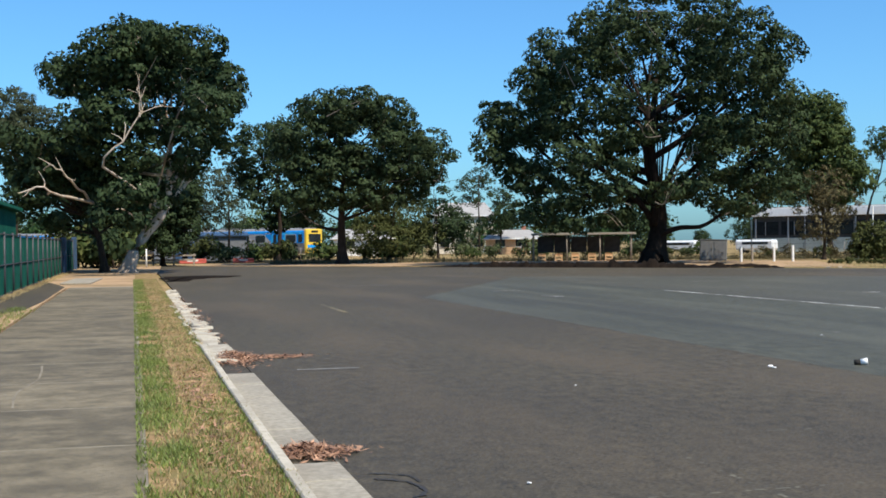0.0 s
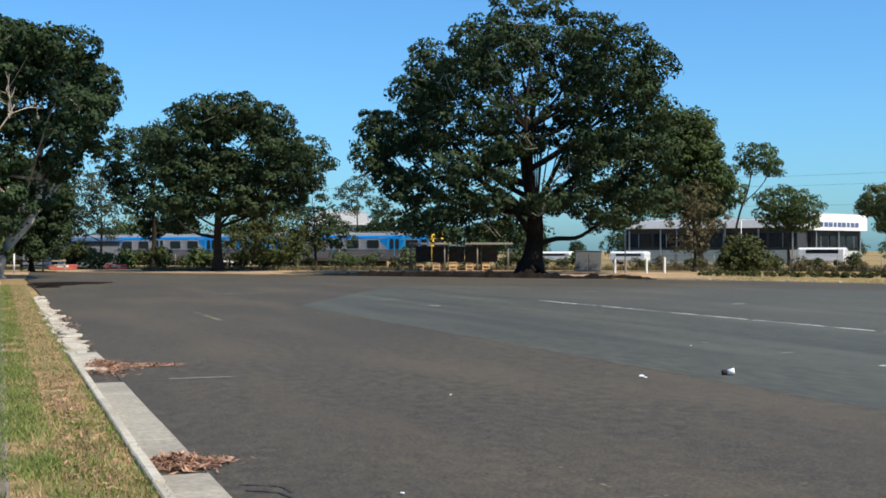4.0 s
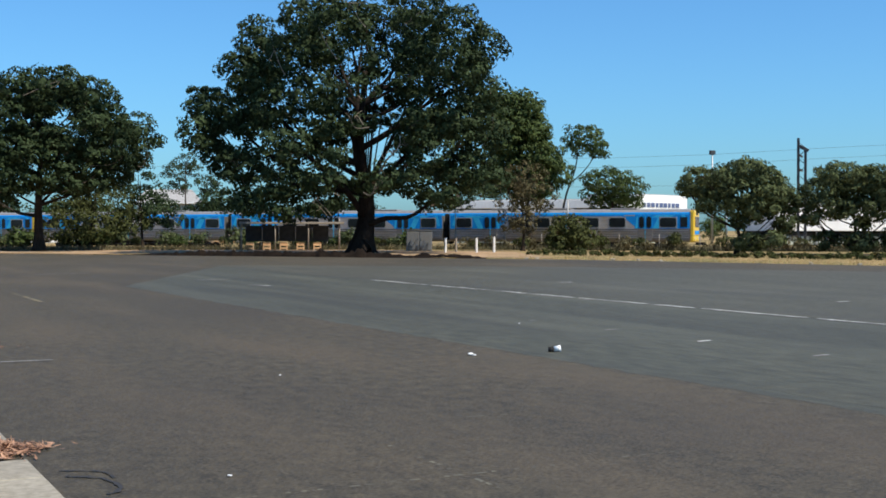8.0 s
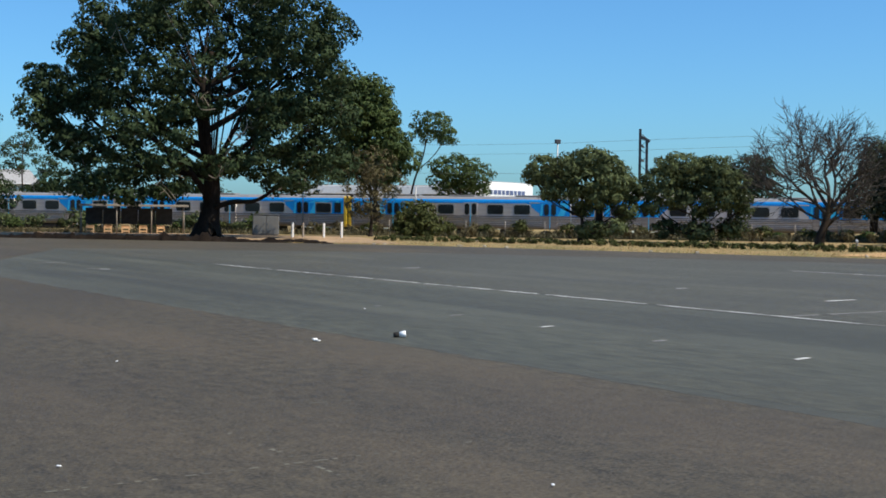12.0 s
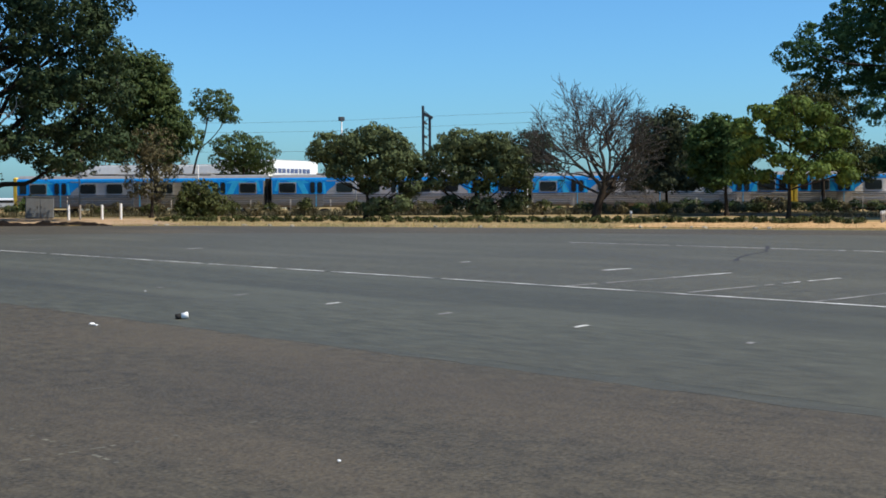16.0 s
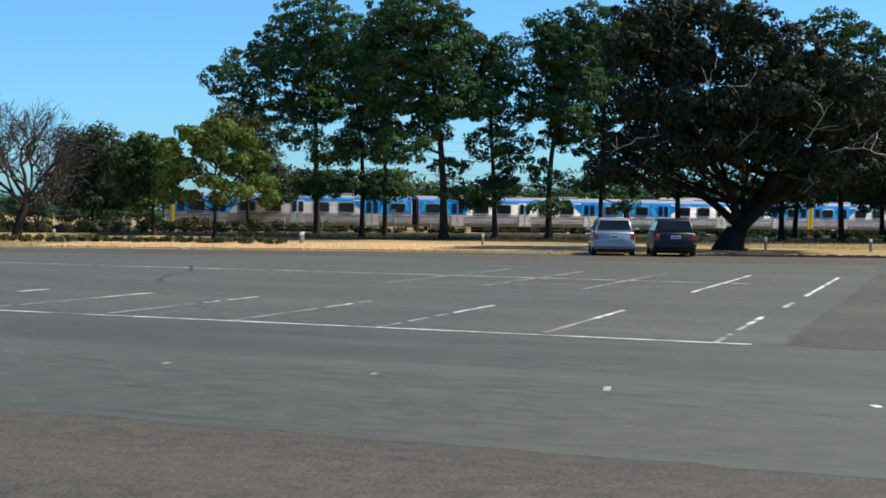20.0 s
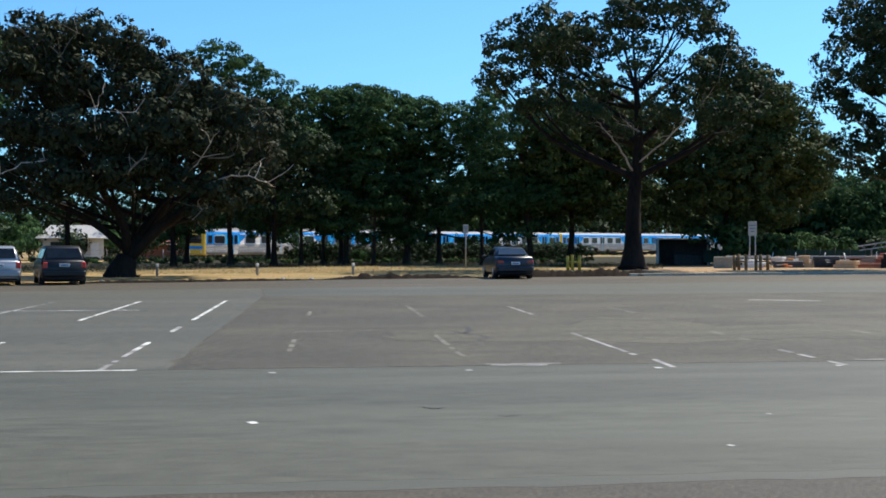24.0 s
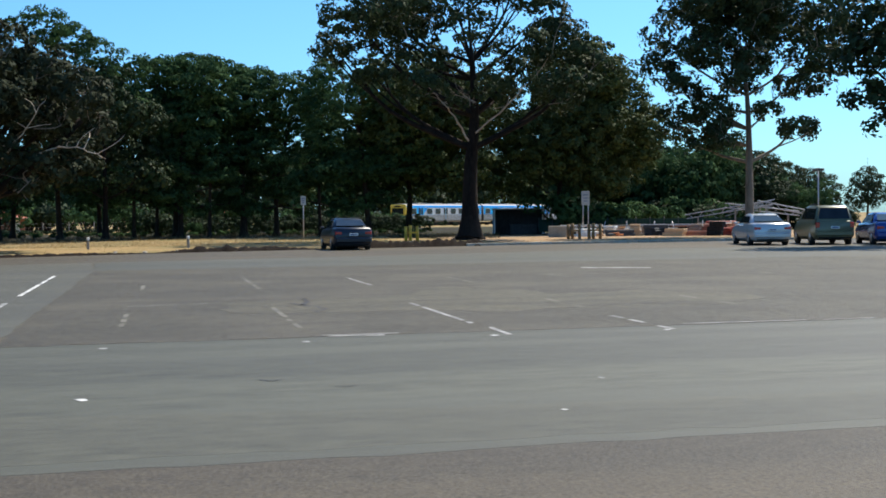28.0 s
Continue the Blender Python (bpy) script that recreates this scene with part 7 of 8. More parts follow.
for k, (d, z) in enumerate(((117.5, 9.3), (121.5, 8.6), (114.5, 5.6))):
    pts = []
    for i in range(25):
        s = -160 + i * 9
        sag = -0.9 * (1 - ((s % 50 - 25) / 25) ** 2) if z > 6 else 0
        pts.append(ACROSS * d + ALONG * s + Vector((0, 0, z + sag)))
    thing("overhead_wire", "thin dark overhead railway wire", "wire", Matrix(), tube("wire", pts, 0.010, "wire", 4), group="overhead wires")
pole = thing("floodlight_mast", "slim mast with a small lamp head behind the railway", "mast", pose(95, 117, 0))
part("shaft", tube("shaft", [(0, 0, -0.1), (0, 0, 10.4)], [0.14, 0.08], "galvanised", 8), pole)
part("lamp_head", box(0.75, 0.35, 0.5, "dark_steel", 0.05), pole, pose(0, 0, 10.4))

# railway fence
fence = thing("railway_fence", "low wire fence with slim posts before the railway", "fence", railside(0, 106, 0))
for k in range(64):
    part("post", shape("fpost", lambda: tube("post", [(0, 0, -0.2), (0, 0, 1.25)], 0.035, "timber_grey", 6)), fence, pose(-110 + k * 3.4, 0, 0))
for z in (0.35, 0.75, 1.15):
    part("wire", shape(("fwire", z), lambda: tube("wire", [(-110, 0, z), (106, 0, z)], 0.008, "wire", 4)), fence)


def motions():
    rows = []
    for k in range(29):
        t = float(k)
        s = -91.0 + 6.45 * t + 0.3975 * t * t - 0.0045 * t ** 3 + 0.3 * min(4.0, max(0.0, t - 19.0))
        rows.append((t, railside(s, TRACK, RAIL_Z)))
    walk(train, rows)

# ---- buildings beyond the railway ----


def long_hall(label, s, d, length, depth, plinth, glass, fascia, bars=False, columns=6, turn=0.0):
    """A long flat building seen over the railway: pale plinth, dark glazed wall, white fascia."""
    hall = thing("factory_building", label, "building", railside(s, d, 0, turn))
    part("wall", box(length, depth, plinth, "pale_green_wall", 0.02), hall, pose(0, depth / 2, -0.1))
    part("upper_wall", box(length - 0.2, depth - 0.2, glass - plinth, "wall_dark", 0.02), hall, pose(0, depth / 2, plinth - 0.1))
    part("fascia", box(length + 0.8, depth + 0.6, fascia, "white_clad", 0.03), hall, pose(0, depth / 2 - 0.3, glass - 0.1))
    part("roof", box(length + 0.2, depth, 0.12, "roof_grey", 0.02), hall, pose(0, depth / 2, glass + fascia - 0.1))
    n = max(3, int(length / 3.2))
    for k in range(n):
        x = -length / 2 + (k + 0.5) * length / n
        w = part("window", box(length / n - 0.35, 0.06, (glass - plinth) * 0.62, "dark_glass", 0.01), hall, pose(x, -0.0, plinth + 0.25))
        part("mullion", box(0.06, 0.03, (glass - plinth) * 0.62, "galvanised"), w, pose(0, -0.045, 0))
    for k in range(columns):
        part("column", box(0.16, 0.16, glass - 0.1, "galvanised", 0.02), hall, pose(-length / 2 + 0.6 + k * (length - 1.2) / max(1, columns - 1), -0.18, -0.1))
    if bars:
        for k in range(9):
            part("lettering", box(0.78 if k % 3 else 0.6, 0.05, 0.55, "blue_bar", 0.01), hall, pose(-length / 2 + 1.1 + k * (length - 3.2) / 8, -0.64, glass + 0.35), label="row of dark blue letters too far off to read")
    return hall


long_hall("long low workshop with white fascia and dark glass", -40.5, 149.0, 21.0, 12.0, 1.75, 4.35, 1.0)
long_hall("white-topped workshop with a lettered fascia", -27.5, 160.0, 11.0, 7.0, 1.6, 4.1, 2.0, bars=True, columns=3, turn=68)
long_hall("low white shed behind the bushes", -4.0, 149.0, 19.0, 6.0, 1.0, 1.6, 3.0, columns=5, turn=34)


def house(label, x, y, turn, w, d, h, ridge, wall, roof, windows=2):
    """A gabled house: walls, pitched roof, chimney, door and windows."""
    hs = thing("house", label, "house", pose(x, y, 0, 0, 0, turn))
    part("wall", box(w, d, h, wall, 0.02), hs, pose(0, 0, -0.1))
    o = 0.45
    v = [(-w / 2 - o, -d / 2 - o, h - 0.15), (w / 2 + o, -d / 2 - o, h - 0.15), (w / 2 + o, d / 2 + o, h - 0.15), (-w / 2 - o, d / 2 + o, h - 0.15), (-w / 2 + 1.2, 0, ridge), (w / 2 - 1.2, 0, ridge)]
    part("roof", mesh_of("roof", v, [[0, 1, 5, 4], [2, 3, 4, 5], [1, 2, 5], [3, 0, 4], [3, 2, 1, 0]], roof), hs)
    part("gutter", box(w + 2 * o, 0.12, 0.12, "white_paint", 0.02), hs, pose(0, -d / 2 - o, h - 0.2))
    part("chimney", box(0.6, 0.6, 1.4, "brick_red", 0.02), hs, pose(w * 0.22, 0.6, ridge - 0.9))
    for k in range(windows):
        win = part("window", box(1.3, 0.08, 1.1, "dark_glass", 0.01), hs, pose(-w / 2 + (k + 0.7) * w / (windows + 0.6), -d / 2 - 0.02, 0.95))
        part("frame", box(1.46, 0.05, 0.09, "white_paint"), win, pose(0, -0.03, 1.1))
        part("sill", box(1.5, 0.14, 0.07, "white_paint"), win, pose(0, -0.05, -0.07))
    part("door", box(0.9, 0.07, 2.0, "white_paint", 0.01), hs, pose(w / 2 - 1.0, -d / 2 - 0.03, -0.08))


house("two-storey cream house among trees", 48.5, 184, -15, 9, 8, 5.6, 7.6, "cream_wall", "roof_grey", 3)
house("low tan brick house with a pale roof edge", 49.5, 162, -17, 7, 7, 2.1, 3.2, "brick_tan", "roof_grey", 2)
house("white weatherboard house behind the parked cars", 145.5, 39.5, -75, 7.0, 8, 2.5, 4.0, "white_paint", "roof_grey", 2)
house("brick house with a red tiled roof", 165, 18.5, -84, 9, 9, 1.9, 3.3, "brick_red", "roof_tile", 2)
house("cream house with a red tiled roof", 205, -12, -93, 9, 9, 2.2, 3.4, "cream_wall", "roof_tile", 3)
house("pale house beyond the railway fence", 31.0, 172, -10, 8, 8, 2.4, 3.6, "white_paint", "roof_grey", 2)
house("white house beyond the pines", 150, 27, -80, 7, 8, 2.6, 4.0, "cream_wall", "roof_grey", 2)

# low blue shed and timber rails at the far end
shed = thing("metal_shed", "low dusty blue metal shed behind the scrub", "shed", pose(7.0, 136, 0, 0, 0, -3))
part("wall", box(9.5, 4, 2.7, "cabinet_grey", 0.02), shed)
part("door", box(2.2, 0.08, 2.0, "fence_blue", 0.01), shed, pose(-1.5, -2.03, 0))
part("roof", box(10, 4.6, 0.15, "fence_blue", 0.02), shed, pose(0, 0, 2.7, 4, 0, 0))
for x, w in ((5.2, 2.4), (9.7, 1.9)):
    b = thing("water_barrier", "red and white plastic road barrier", "barrier", pose(x, 115, 0, 0, 0, -4))
    part("body", box(w, 0.45, 0.42, "barrier_red", 0.06), b)
    part("band", box(w * 0.42, 0.47, 0.2, "white_paint", 0.03), b, pose(0, 0, 0.16))
    part("foot", box(w * 0.9, 0.6, 0.1, "barrier_red", 0.03), b, pose(0, 0, 0.0))
rail_ = thing("timber_rail", "grey timber rail fence at the far end", "fence", pose(3.2, 104, 0, 0, 0, -2))
for x in (-1.6, 0, 1.6):
    part("post", box(0.14, 0.14, 1.0, "timber_grey", 0.02), rail_, pose(x, 0, -0.05))
for z in (0.4, 0.75):
    part("rail", box(3.5, 0.07, 0.14, "timber_grey", 0.02), rail_, pose(0, -0.1, z))
post = thing("white_post", "white painted guide post", "post", pose(0.95, 95, 0.05), tube("post", [(0, 0, -0.1), (0, 0, 1.35)], 0.06, "white_paint", 8))
stump = thing("tree_stump", "tall bare stump of a dead tree", "stump", pose(4.6, 118, 0))
part("trunk", tube("trunk", bend([(0, 0, -0.1), (0.05, 0, 2), (-0.05, 0, 4.6), (0.1, 0, 5.8)], 8), list(np.linspace(0.27, 0.17, 8)), "bark_brown", 9), stump)

# shelter with timber seats under the old gum
shelter = thing("shelter", "low open shelter with a flat roof and orange seats", "shelter", pose(34.75, 94.5, 0, 0, 0, -20))
part("roof", box(8.2, 1.7, 0.12, "timber_grey", 0.02), shelter, pose(0, 0, 2.12))
part("fascia", box(8.2, 0.05, 0.11, "timber_grey", 0.01), shelter, pose(0, -0.88, 2.07))
for x in (-3.95, -1.3, 1.3, 3.75):
    part("post", tube("post", [(0, 0, -0.1), (0, 0, 2.12)], 0.05, "timber_grey", 8), shelter, pose(x, -0.7, 0))
    part("rear_post", tube("rear_post", [(0, 0, -0.1), (0, 0, 2.12)], 0.05, "timber_grey", 8), shelter, pose(x, 0.7, 0))
# dark boards added in place of the dim hedge behind the open back
for k in range(5):
    part("back_panel", box(1.28, 0.05, 1.25, "wall_dark", 0.01), shelter, pose(-3.0 + k * 1.32, 0.66, 0.70))
seat0 = None
for k in range(5):
    m = pose(35.0, 94.4, 0, 0, 0, -20) @ pose(-3.55 + k * 1.32, -0.35, 0)
    if seat0 is None:
        seat0 = thing("bench_seat", "small orange timber seat in the shelter", "seat", m, group="shelter seats")
        part("seat", box(0.62, 0.42, 0.06, "timber_orange", 0.01), seat0, pose(0, 0, 0.36))
        part("backrest", box(0.62, 0.05, 0.22, "timber_orange", 0.01), seat0, pose(0, 0.2, 0.42))
        part("front_board", box(0.52, 0.05, 0.10, "timber_orange", 0.01), seat0, pose(0, -0.17, 0.12))
        for x in (-0.26, 0.26):
            part("leg", box(0.09, 0.40, 0.38, "timber_orange", 0.01), seat0, pose(x, 0, -0.02))
    else:
        copy_thing(seat0, m)
cab = thing("utility_cabinet", "grey steel utility cabinet on the sandy verge", "cabinet", pose(42.6, 87.6, 0, 0, 1.5, -25.9))
part("body", box(2.0, 0.8, 1.55, "cabinet_grey", 0.03), cab)
for x in (-0.5, 0.5):
    d = part("door", box(0.94, 0.04, 1.36, "cabinet_grey", 0.02), cab, pose(x, -0.41, 0.1))
    part("handle", box(0.03, 0.04, 0.16, "dark_steel", 0.01), d, pose(-0.38 * (1 if x > 0 else -1), -0.035, 0.66))
part("lid", box(2.08, 0.88, 0.05, "cabinet_grey", 0.01), cab, pose(0, 0, 1.55))
part("plinth", box(1.9, 0.7, 0.1, "concrete", 0.01), cab, pose(0, 0, -0.08))
first = None
for x, y, hgt in ((40.4, 78.8, 1.14), (42.6, 78.3, 1.1), (43.8, 77.9, 1.2)):
    thing("bollard", "white painted timber bollard post on the verge", "bollard", pose(x, y, 0), box(0.15, 0.15, hgt, "white_paint", 0.02, (0, 0, -0.08)), group="white bollards")
thing("bollard", "weathered grey timber bollard post on the verge", "bollard", pose(41.6, 79.5, 0), box(0.13, 0.13, 1.1, "timber_grey", 0.02, (0, 0, -0.08)))
for s, d, h_ in ((-37.5, 109.5, 5.0), (-26.8, 109.0, 4.2), (-33.0, 110.5, 3.6), (-13.0, 109.0, 3.6)):
    p = ACROSS * d + ALONG * s
    thing("steel_pole", "slim galvanised steel pole beside the railway", "pole", pose(p.x, p.y, 0), tube("pole", [(0, 0, -0.1), (0, 0, h_)], 0.055, "galvanised", 8), group="railway poles")
slab = thing("stone_slab", "pale broken concrete slab lying on the verge", "rubble", pose(50.0, 80.0, 0, 0, 0, 20), box(0.9, 0.4, 0.12, "concrete", 0.04))
for s, d, w, h_, l_ in ((-24.5, 134, 1.9, 2.0, 4.8), (-55, 136, 1.8, 1.5, 4.4), (-46, 136, 1.8, 1.5, 4.3)):
    p = ACROSS * d + ALONG * s
    van = thing("van", "white van parked beyond the railway", "vehicle", railside(s, d, 0), group="distant vehicles")
    part("body", box(l_, w, h_ * 0.78, "car_white", 0.18), van, pose(0, 0, 0.32))
    part("window", box(l_ * 0.7, w + 0.02, h_ * 0.24, "dark_glass", 0.05), van, pose(0.1, 0, h_ * 0.62))
    for x in (-l_ * 0.32, l_ * 0.32):
        for y in (-w / 2 + 0.1, w / 2 - 0.1):
            part("wheel", tube("wheel", [(0, -0.1, 0), (0, 0.1, 0)], 0.33, "tyre", 14), van, pose(x, y, 0.33))

# green screened fence beside the footpath
gf = thing("screen_fence", "tall green mesh fence with shade cloth and steel posts", "fence", pose(-4.05, 0, 0))
for k in range(27):
    y = 22 + k * 3.0
    part("post", shape("gpost", lambda: tube("post", [(0, 0, -0.2), (0, 0, 2.12)], 0.045, "dark_steel", 8)), gf, pose(0, y, 0))
    part("cloth", shape(("cloth", k % 3), lambda: box(0.02, 2.9, 1.95, "fence_green", 0.004)), gf, pose(-0.03, y + 1.5, 0.06))
for z in (0.08, 1.05, 2.05):
    part("rail", shape(("grail", z), lambda: tube("rail", [(0, 22, z), (0, 100, z)], 0.025, "dark_steel", 6)), gf)
gate = thing("gate_post", "thick dark blue gate post in the fence", "post", pose(-4.0, 78, 0), box(0.35, 0.5, 2.3, "fence_blue", 0.03, (0, 0, -0.1)))
gate = thing("gate_post", "thick dark blue gate post in the fence", "post", pose(-4.0, 92, 0), box(0.35, 0.5, 2.4, "fence_blue", 0.03, (0, 0, -0.1)))
hall = thing("green_hall", "green clad hall behind the mesh fence", "building", pose(-8.3, 49, 0))
part("wall", box(6.0, 26, 3.3, "fence_green", 0.02), hall)
part("roof", box(6.6, 26.6, 0.16, "fence_green", 0.02), hall, pose(0, 0, 3.3))
part("notice_board", box(0.03, 0.4, 0.75, "white_paint", 0.01), gf, pose(0.12, 39.0, 0.55), label="small white notice board")

# ---- parked cars ----


def loft(name, stations, material):
    """A shell through cross-sections: each is x and half profile points (y, z) from low to high."""
    v, f = [], []
    n = len(stations[0][1]) * 2
    for x, half in stations:
        ring = [(x, y, z) for y, z in half] + [(x, -y, z) for y, z in reversed(half)]
        v += ring
    for i in range(len(stations) - 1):
        for j in range(n):
            k = (j + 1) % n
            f.append([i * n + j, i * n + k, (i + 1) * n + k, (i + 1) * n + j])
    f += [list(range(n - 1, -1, -1)), list(range((len(stations) - 1) * n, len(stations) * n))]
    bm = bmesh.new()
    vs = [bm.verts.new(p) for p in v]
    for face in f:
        bm.faces.new([vs[i] for i in face])
    bmesh.ops.recalc_face_normals(bm, faces=bm.faces[:])
    bmesh.ops.bevel(bm, geom=[e for e in bm.edges if e.calc_face_angle(0) > 0.5], offset=0.035, segments=2, affect="EDGES")
    me = from_bm(name, bm, material, smooth=True)
    return me


def pane(name, corners, material, lift=0.012):
    c = [Vector(p) for p in corners]
    n = (c[1] - c[0]).cross(c[3] - c[0]).normalized() * lift
    v = [tuple(p - n) for p in c] + [tuple(p + n) for p in c]
    return mesh_of(name, v, [[3, 2, 1, 0], [4, 5, 6, 7], [0, 1, 5, 4], [1, 2, 6, 5], [2, 3, 7, 6], [3, 0, 4, 7]], material)


def car(label, x, y, heading, paint, kind="sedan"):
    """A parked car. Its nose points along its own +x; x, y is the middle of its rear bumper on the ground."""
    L, W, H, belt, deck = {"sedan": (4.85, 1.84, 1.47, 0.98, 1.05), "hatch": (4.5, 1.80, 1.58, 1.0, 1.02), "wagon": (4.85, 1.88, 1.82, 1.12, 1.14)}[kind]
    w, clear = W / 2, (0.26 if kind == "wagon" else 0.19)
    m = pose(x, y, 0, 0, 0, 90 - heading) @ pose(L / 2, 0, 0)
    c = thing("car", label, "car", m)
    h = L / 2

    def sec(px, z1, wide=1.0, low=0.0):
        return (px, [(w * 0.86 * wide, clear + low), (w * 0.985 * wide, clear + 0.16 + low), (w * wide, 0.60), (w * 0.97 * wide, z1 - 0.10), (w * 0.90 * wide, z1)])

    part("body", loft("body", [sec(-h, deck - 0.12, 0.90, 0.08), sec(-h + 0.10, deck - 0.02, 0.96), sec(-h + 0.5, deck, 1.0), sec(-0.6, belt + 0.02), sec(0.9, belt), sec(1.5, belt - 0.03), sec(h - 0.35, 0.82, 0.97), sec(h - 0.05, 0.70, 0.88, 0.06)], paint), c)
    if kind == "sedan":
        g = [(-1.72, deck - 0.06, 0.80), (-0.95, H - 0.06, 0.66), (-0.6, H, 0.65), (0.15, H, 0.66), (0.42, H - 0.05, 0.67), (1.30, belt - 0.05, 0.82)]
    else:
        g = [(-h + 0.14, deck - 0.06, 0.86), (-h + 0.42, H - 0.09, 0.72), (-h + 0.75, H, 0.71), (0.05, H, 0.70), (0.32, H - 0.05, 0.71), (1.25, belt - 0.05, 0.84)]
    st = []
    for px, z, wide in g:
        base = belt - 0.04
        z = max(z, base + 0.03)
        st.append((px, [(w * 0.90, base - 0.02), (w * 0.90 + (w * wide - w * 0.90) * 0.15, base), (w * wide + 0.04, z - 0.05), (w * wide - 0.06, z)]))
    part("cabin", loft("cabin", st, paint), c)
    (x0, z0, w0), (x1, z1, w1) = g[0], g[1]
    rear = [(x0 + 0.07, -w * 0.74, z0 + 0.10), (x0 + 0.07, w * 0.74, z0 + 0.10), (x1 - 0.05, w * (w1 - 0.06), z1 - 0.05), (x1 - 0.05, -w * (w1 - 0.06), z1 - 0.05)]
    rear = [(px - 0.035, py, pz + 0.02) for px, py, pz in rear]
    part("rear_window", pane("rear_window", rear[::-1], "dark_glass"), c)
    (xa, za, wa), (xb, zb, wb) = g[-1], g[-2]
    part("windscreen", pane("windscreen", [(xa - 0.1, -w * 0.76, belt + 0.08), (xa - 0.1, w * 0.76, belt + 0.08), (xb + 0.06, w * 0.62, H - 0.08), (xb + 0.06, -w * 0.62, H - 0.08)], "dark_glass", 0.03), c)
    for s in (-1, 1):
        for a, b in ((x1 - 0.25 if kind == "sedan" else x1 + 0.05, -0.28), (-0.18, 0.62)):
            part("side_window", pane("side_window", [(a, s * (w * 0.895), belt + 0.06), (b, s * (w * 0.895), belt + 0.06), (min(b, 0.34) if b > 0 else b, s * (w * 0.735), H - 0.12), (max(a, x1 + 0.1), s * (w * 0.735), H - 0.12)], "dark_glass", 0.02), c)
        part("tail_light", box(0.14, 0.32 if kind == "sedan" else 0.20, 0.15 if kind == "sedan" else 0.26, "tail_red", 0.03), c, pose(-h + 0.06, s * (w - (0.24 if kind == "sedan" else 0.17)), deck - (0.34 if kind == "sedan" else 0.36)))
        part("mirror", box(0.16, 0.20, 0.13, paint, 0.04), c, pose(0.78, s * (w + 0.06), belt - 0.02))
        for px in (-h + 0.98, h - 0.92):
            wheel = part("wheel", tube("tyre", [(0, -0.10, 0), (0, 0.10, 0)], 0.325 if kind != "wagon" else 0.36, "tyre", 20), c, pose(px, s * (w - 0.11), 0.325 if kind != "wagon" else 0.36))
            part("rim", tube("rim", [(0, s * 0.085, 0), (0, s * 0.108, 0)], 0.21, "alloy", 14), wheel)
    part("rear_bumper", box(0.22, W * 0.92, 0.26, paint, 0.06), c, pose(-h + 0.05, 0, clear + 0.14))
    part("bumper_lower", box(0.2, W * 0.8, 0.13, "under_black", 0.03), c, pose(-h + 0.12, 0, clear + 0.02))
    part("number_plate", box(0.02, 0.40, 0.12, "plate", 0.005), c, pose(-h - 0.055, 0, 0.66 if kind == "sedan" else 0.74))
    part("plate_bar", box(0.006, 0.28, 0.05, "blue_bar"), c, pose(-h - 0.068, 0, 0.695 if kind == "sedan" else 0.775))
    part("underbody", box(L - 0.5, W * 0.8, 0.2, "under_black", 0.03), c, pose(0, 0, clear - 0.05))
    if kind == "wagon":
        for s in (-1, 1):
            part("roof_rail", tube("roof_rail", [(-1.6, s * w * 0.6, H + 0.05), (0.0, s * w * 0.6, H + 0.05)], 0.025, "dark_steel", 6), c)
    return c


car("silver hatchback parked nose-in under the broad tree", 51.4, 12.0, 73, "car_silver", "hatch")
car("black hatchback parked in the shade of the broad tree", 51.8, 9.55, 74, "car_black", "hatch")
car("dark blue sedan parked nose-in on the verge", 57.3, -9.5, 90, "car_navy", "sedan")
D0 = 60.5
car("silver-white sedan parked at the car park edge", *polar(118.0, D0)[:2], 104, "car_pearl", "sedan")
car("khaki four-wheel drive wagon parked beside a white sedan", *polar(120.6, D0 + 0.5)[:2], 107, "car_khaki", "wagon")
car("bright blue sedan parked beside the khaki wagon", *polar(123.1, D0)[:2], 110, "car_blue", "sedan")

# ---- signs, posts, yard ----
def sign_post(label, x, y, turn, hgt, w, h_, legs=1, material="sign_grey"):
    s = thing("sign", label, "sign", pose(x, y, 0, 0, 0, turn))
    for k in range(legs):
        dx = 0 if legs == 1 else (-w / 2 + 0.1 + k * (w - 0.2))
        part("post", tube("post", [(dx, 0, -0.15), (dx, 0, hgt)], 0.04, "galvanised", 8), s)
    part("panel", box(w, 0.03, h_, material, 0.004), s, pose(0, -0.05, hgt - h_))
    for k in range(3):
        part("writing", box(w * (0.75 - 0.15 * k), 0.008, 0.05, "blue_bar"), s, pose(0, -0.069, hgt - h_ * 0.3 - k * h_ * 0.22), label="dark bar of small writing")


sign_post("slim post with a small grey parking sign", 75.8, 32.3, -67, 1.95, 0.25, 0.35)
sign_post("tall grey post with a narrow parking sign", 84.8, -10.7, -97, 2.95, 0.35, 0.6)
sign_post("grey metal sign on two posts beside the yard", 81.5, -29.5, -110, 3.1, 0.55, 0.95, 2)
low = None
for x, y in ((60.8, 31.3), (64.6, 22.3), (62.4, 32.0), (67.9, 7.8), (68.3, 2.6), (68.3, -2.5), (66.0, 15.0), (56.5, 44.0), (64.8, 39.1)):
    if low is None:
        low = thing("low_post", "low weathered white timber post on the dry verge", "post", pose(x, y, 0), box(0.12, 0.12, 0.5, "timber_grey", 0.02, (0, 0, -0.05)), group="low verge posts")
        part("cap", box(0.13, 0.13, 0.16, "white_paint", 0.02), low, pose(0, 0, 0.45))
    else:
        copy_thing(low, pose(x, y, 0, 0, 0, x * 7))


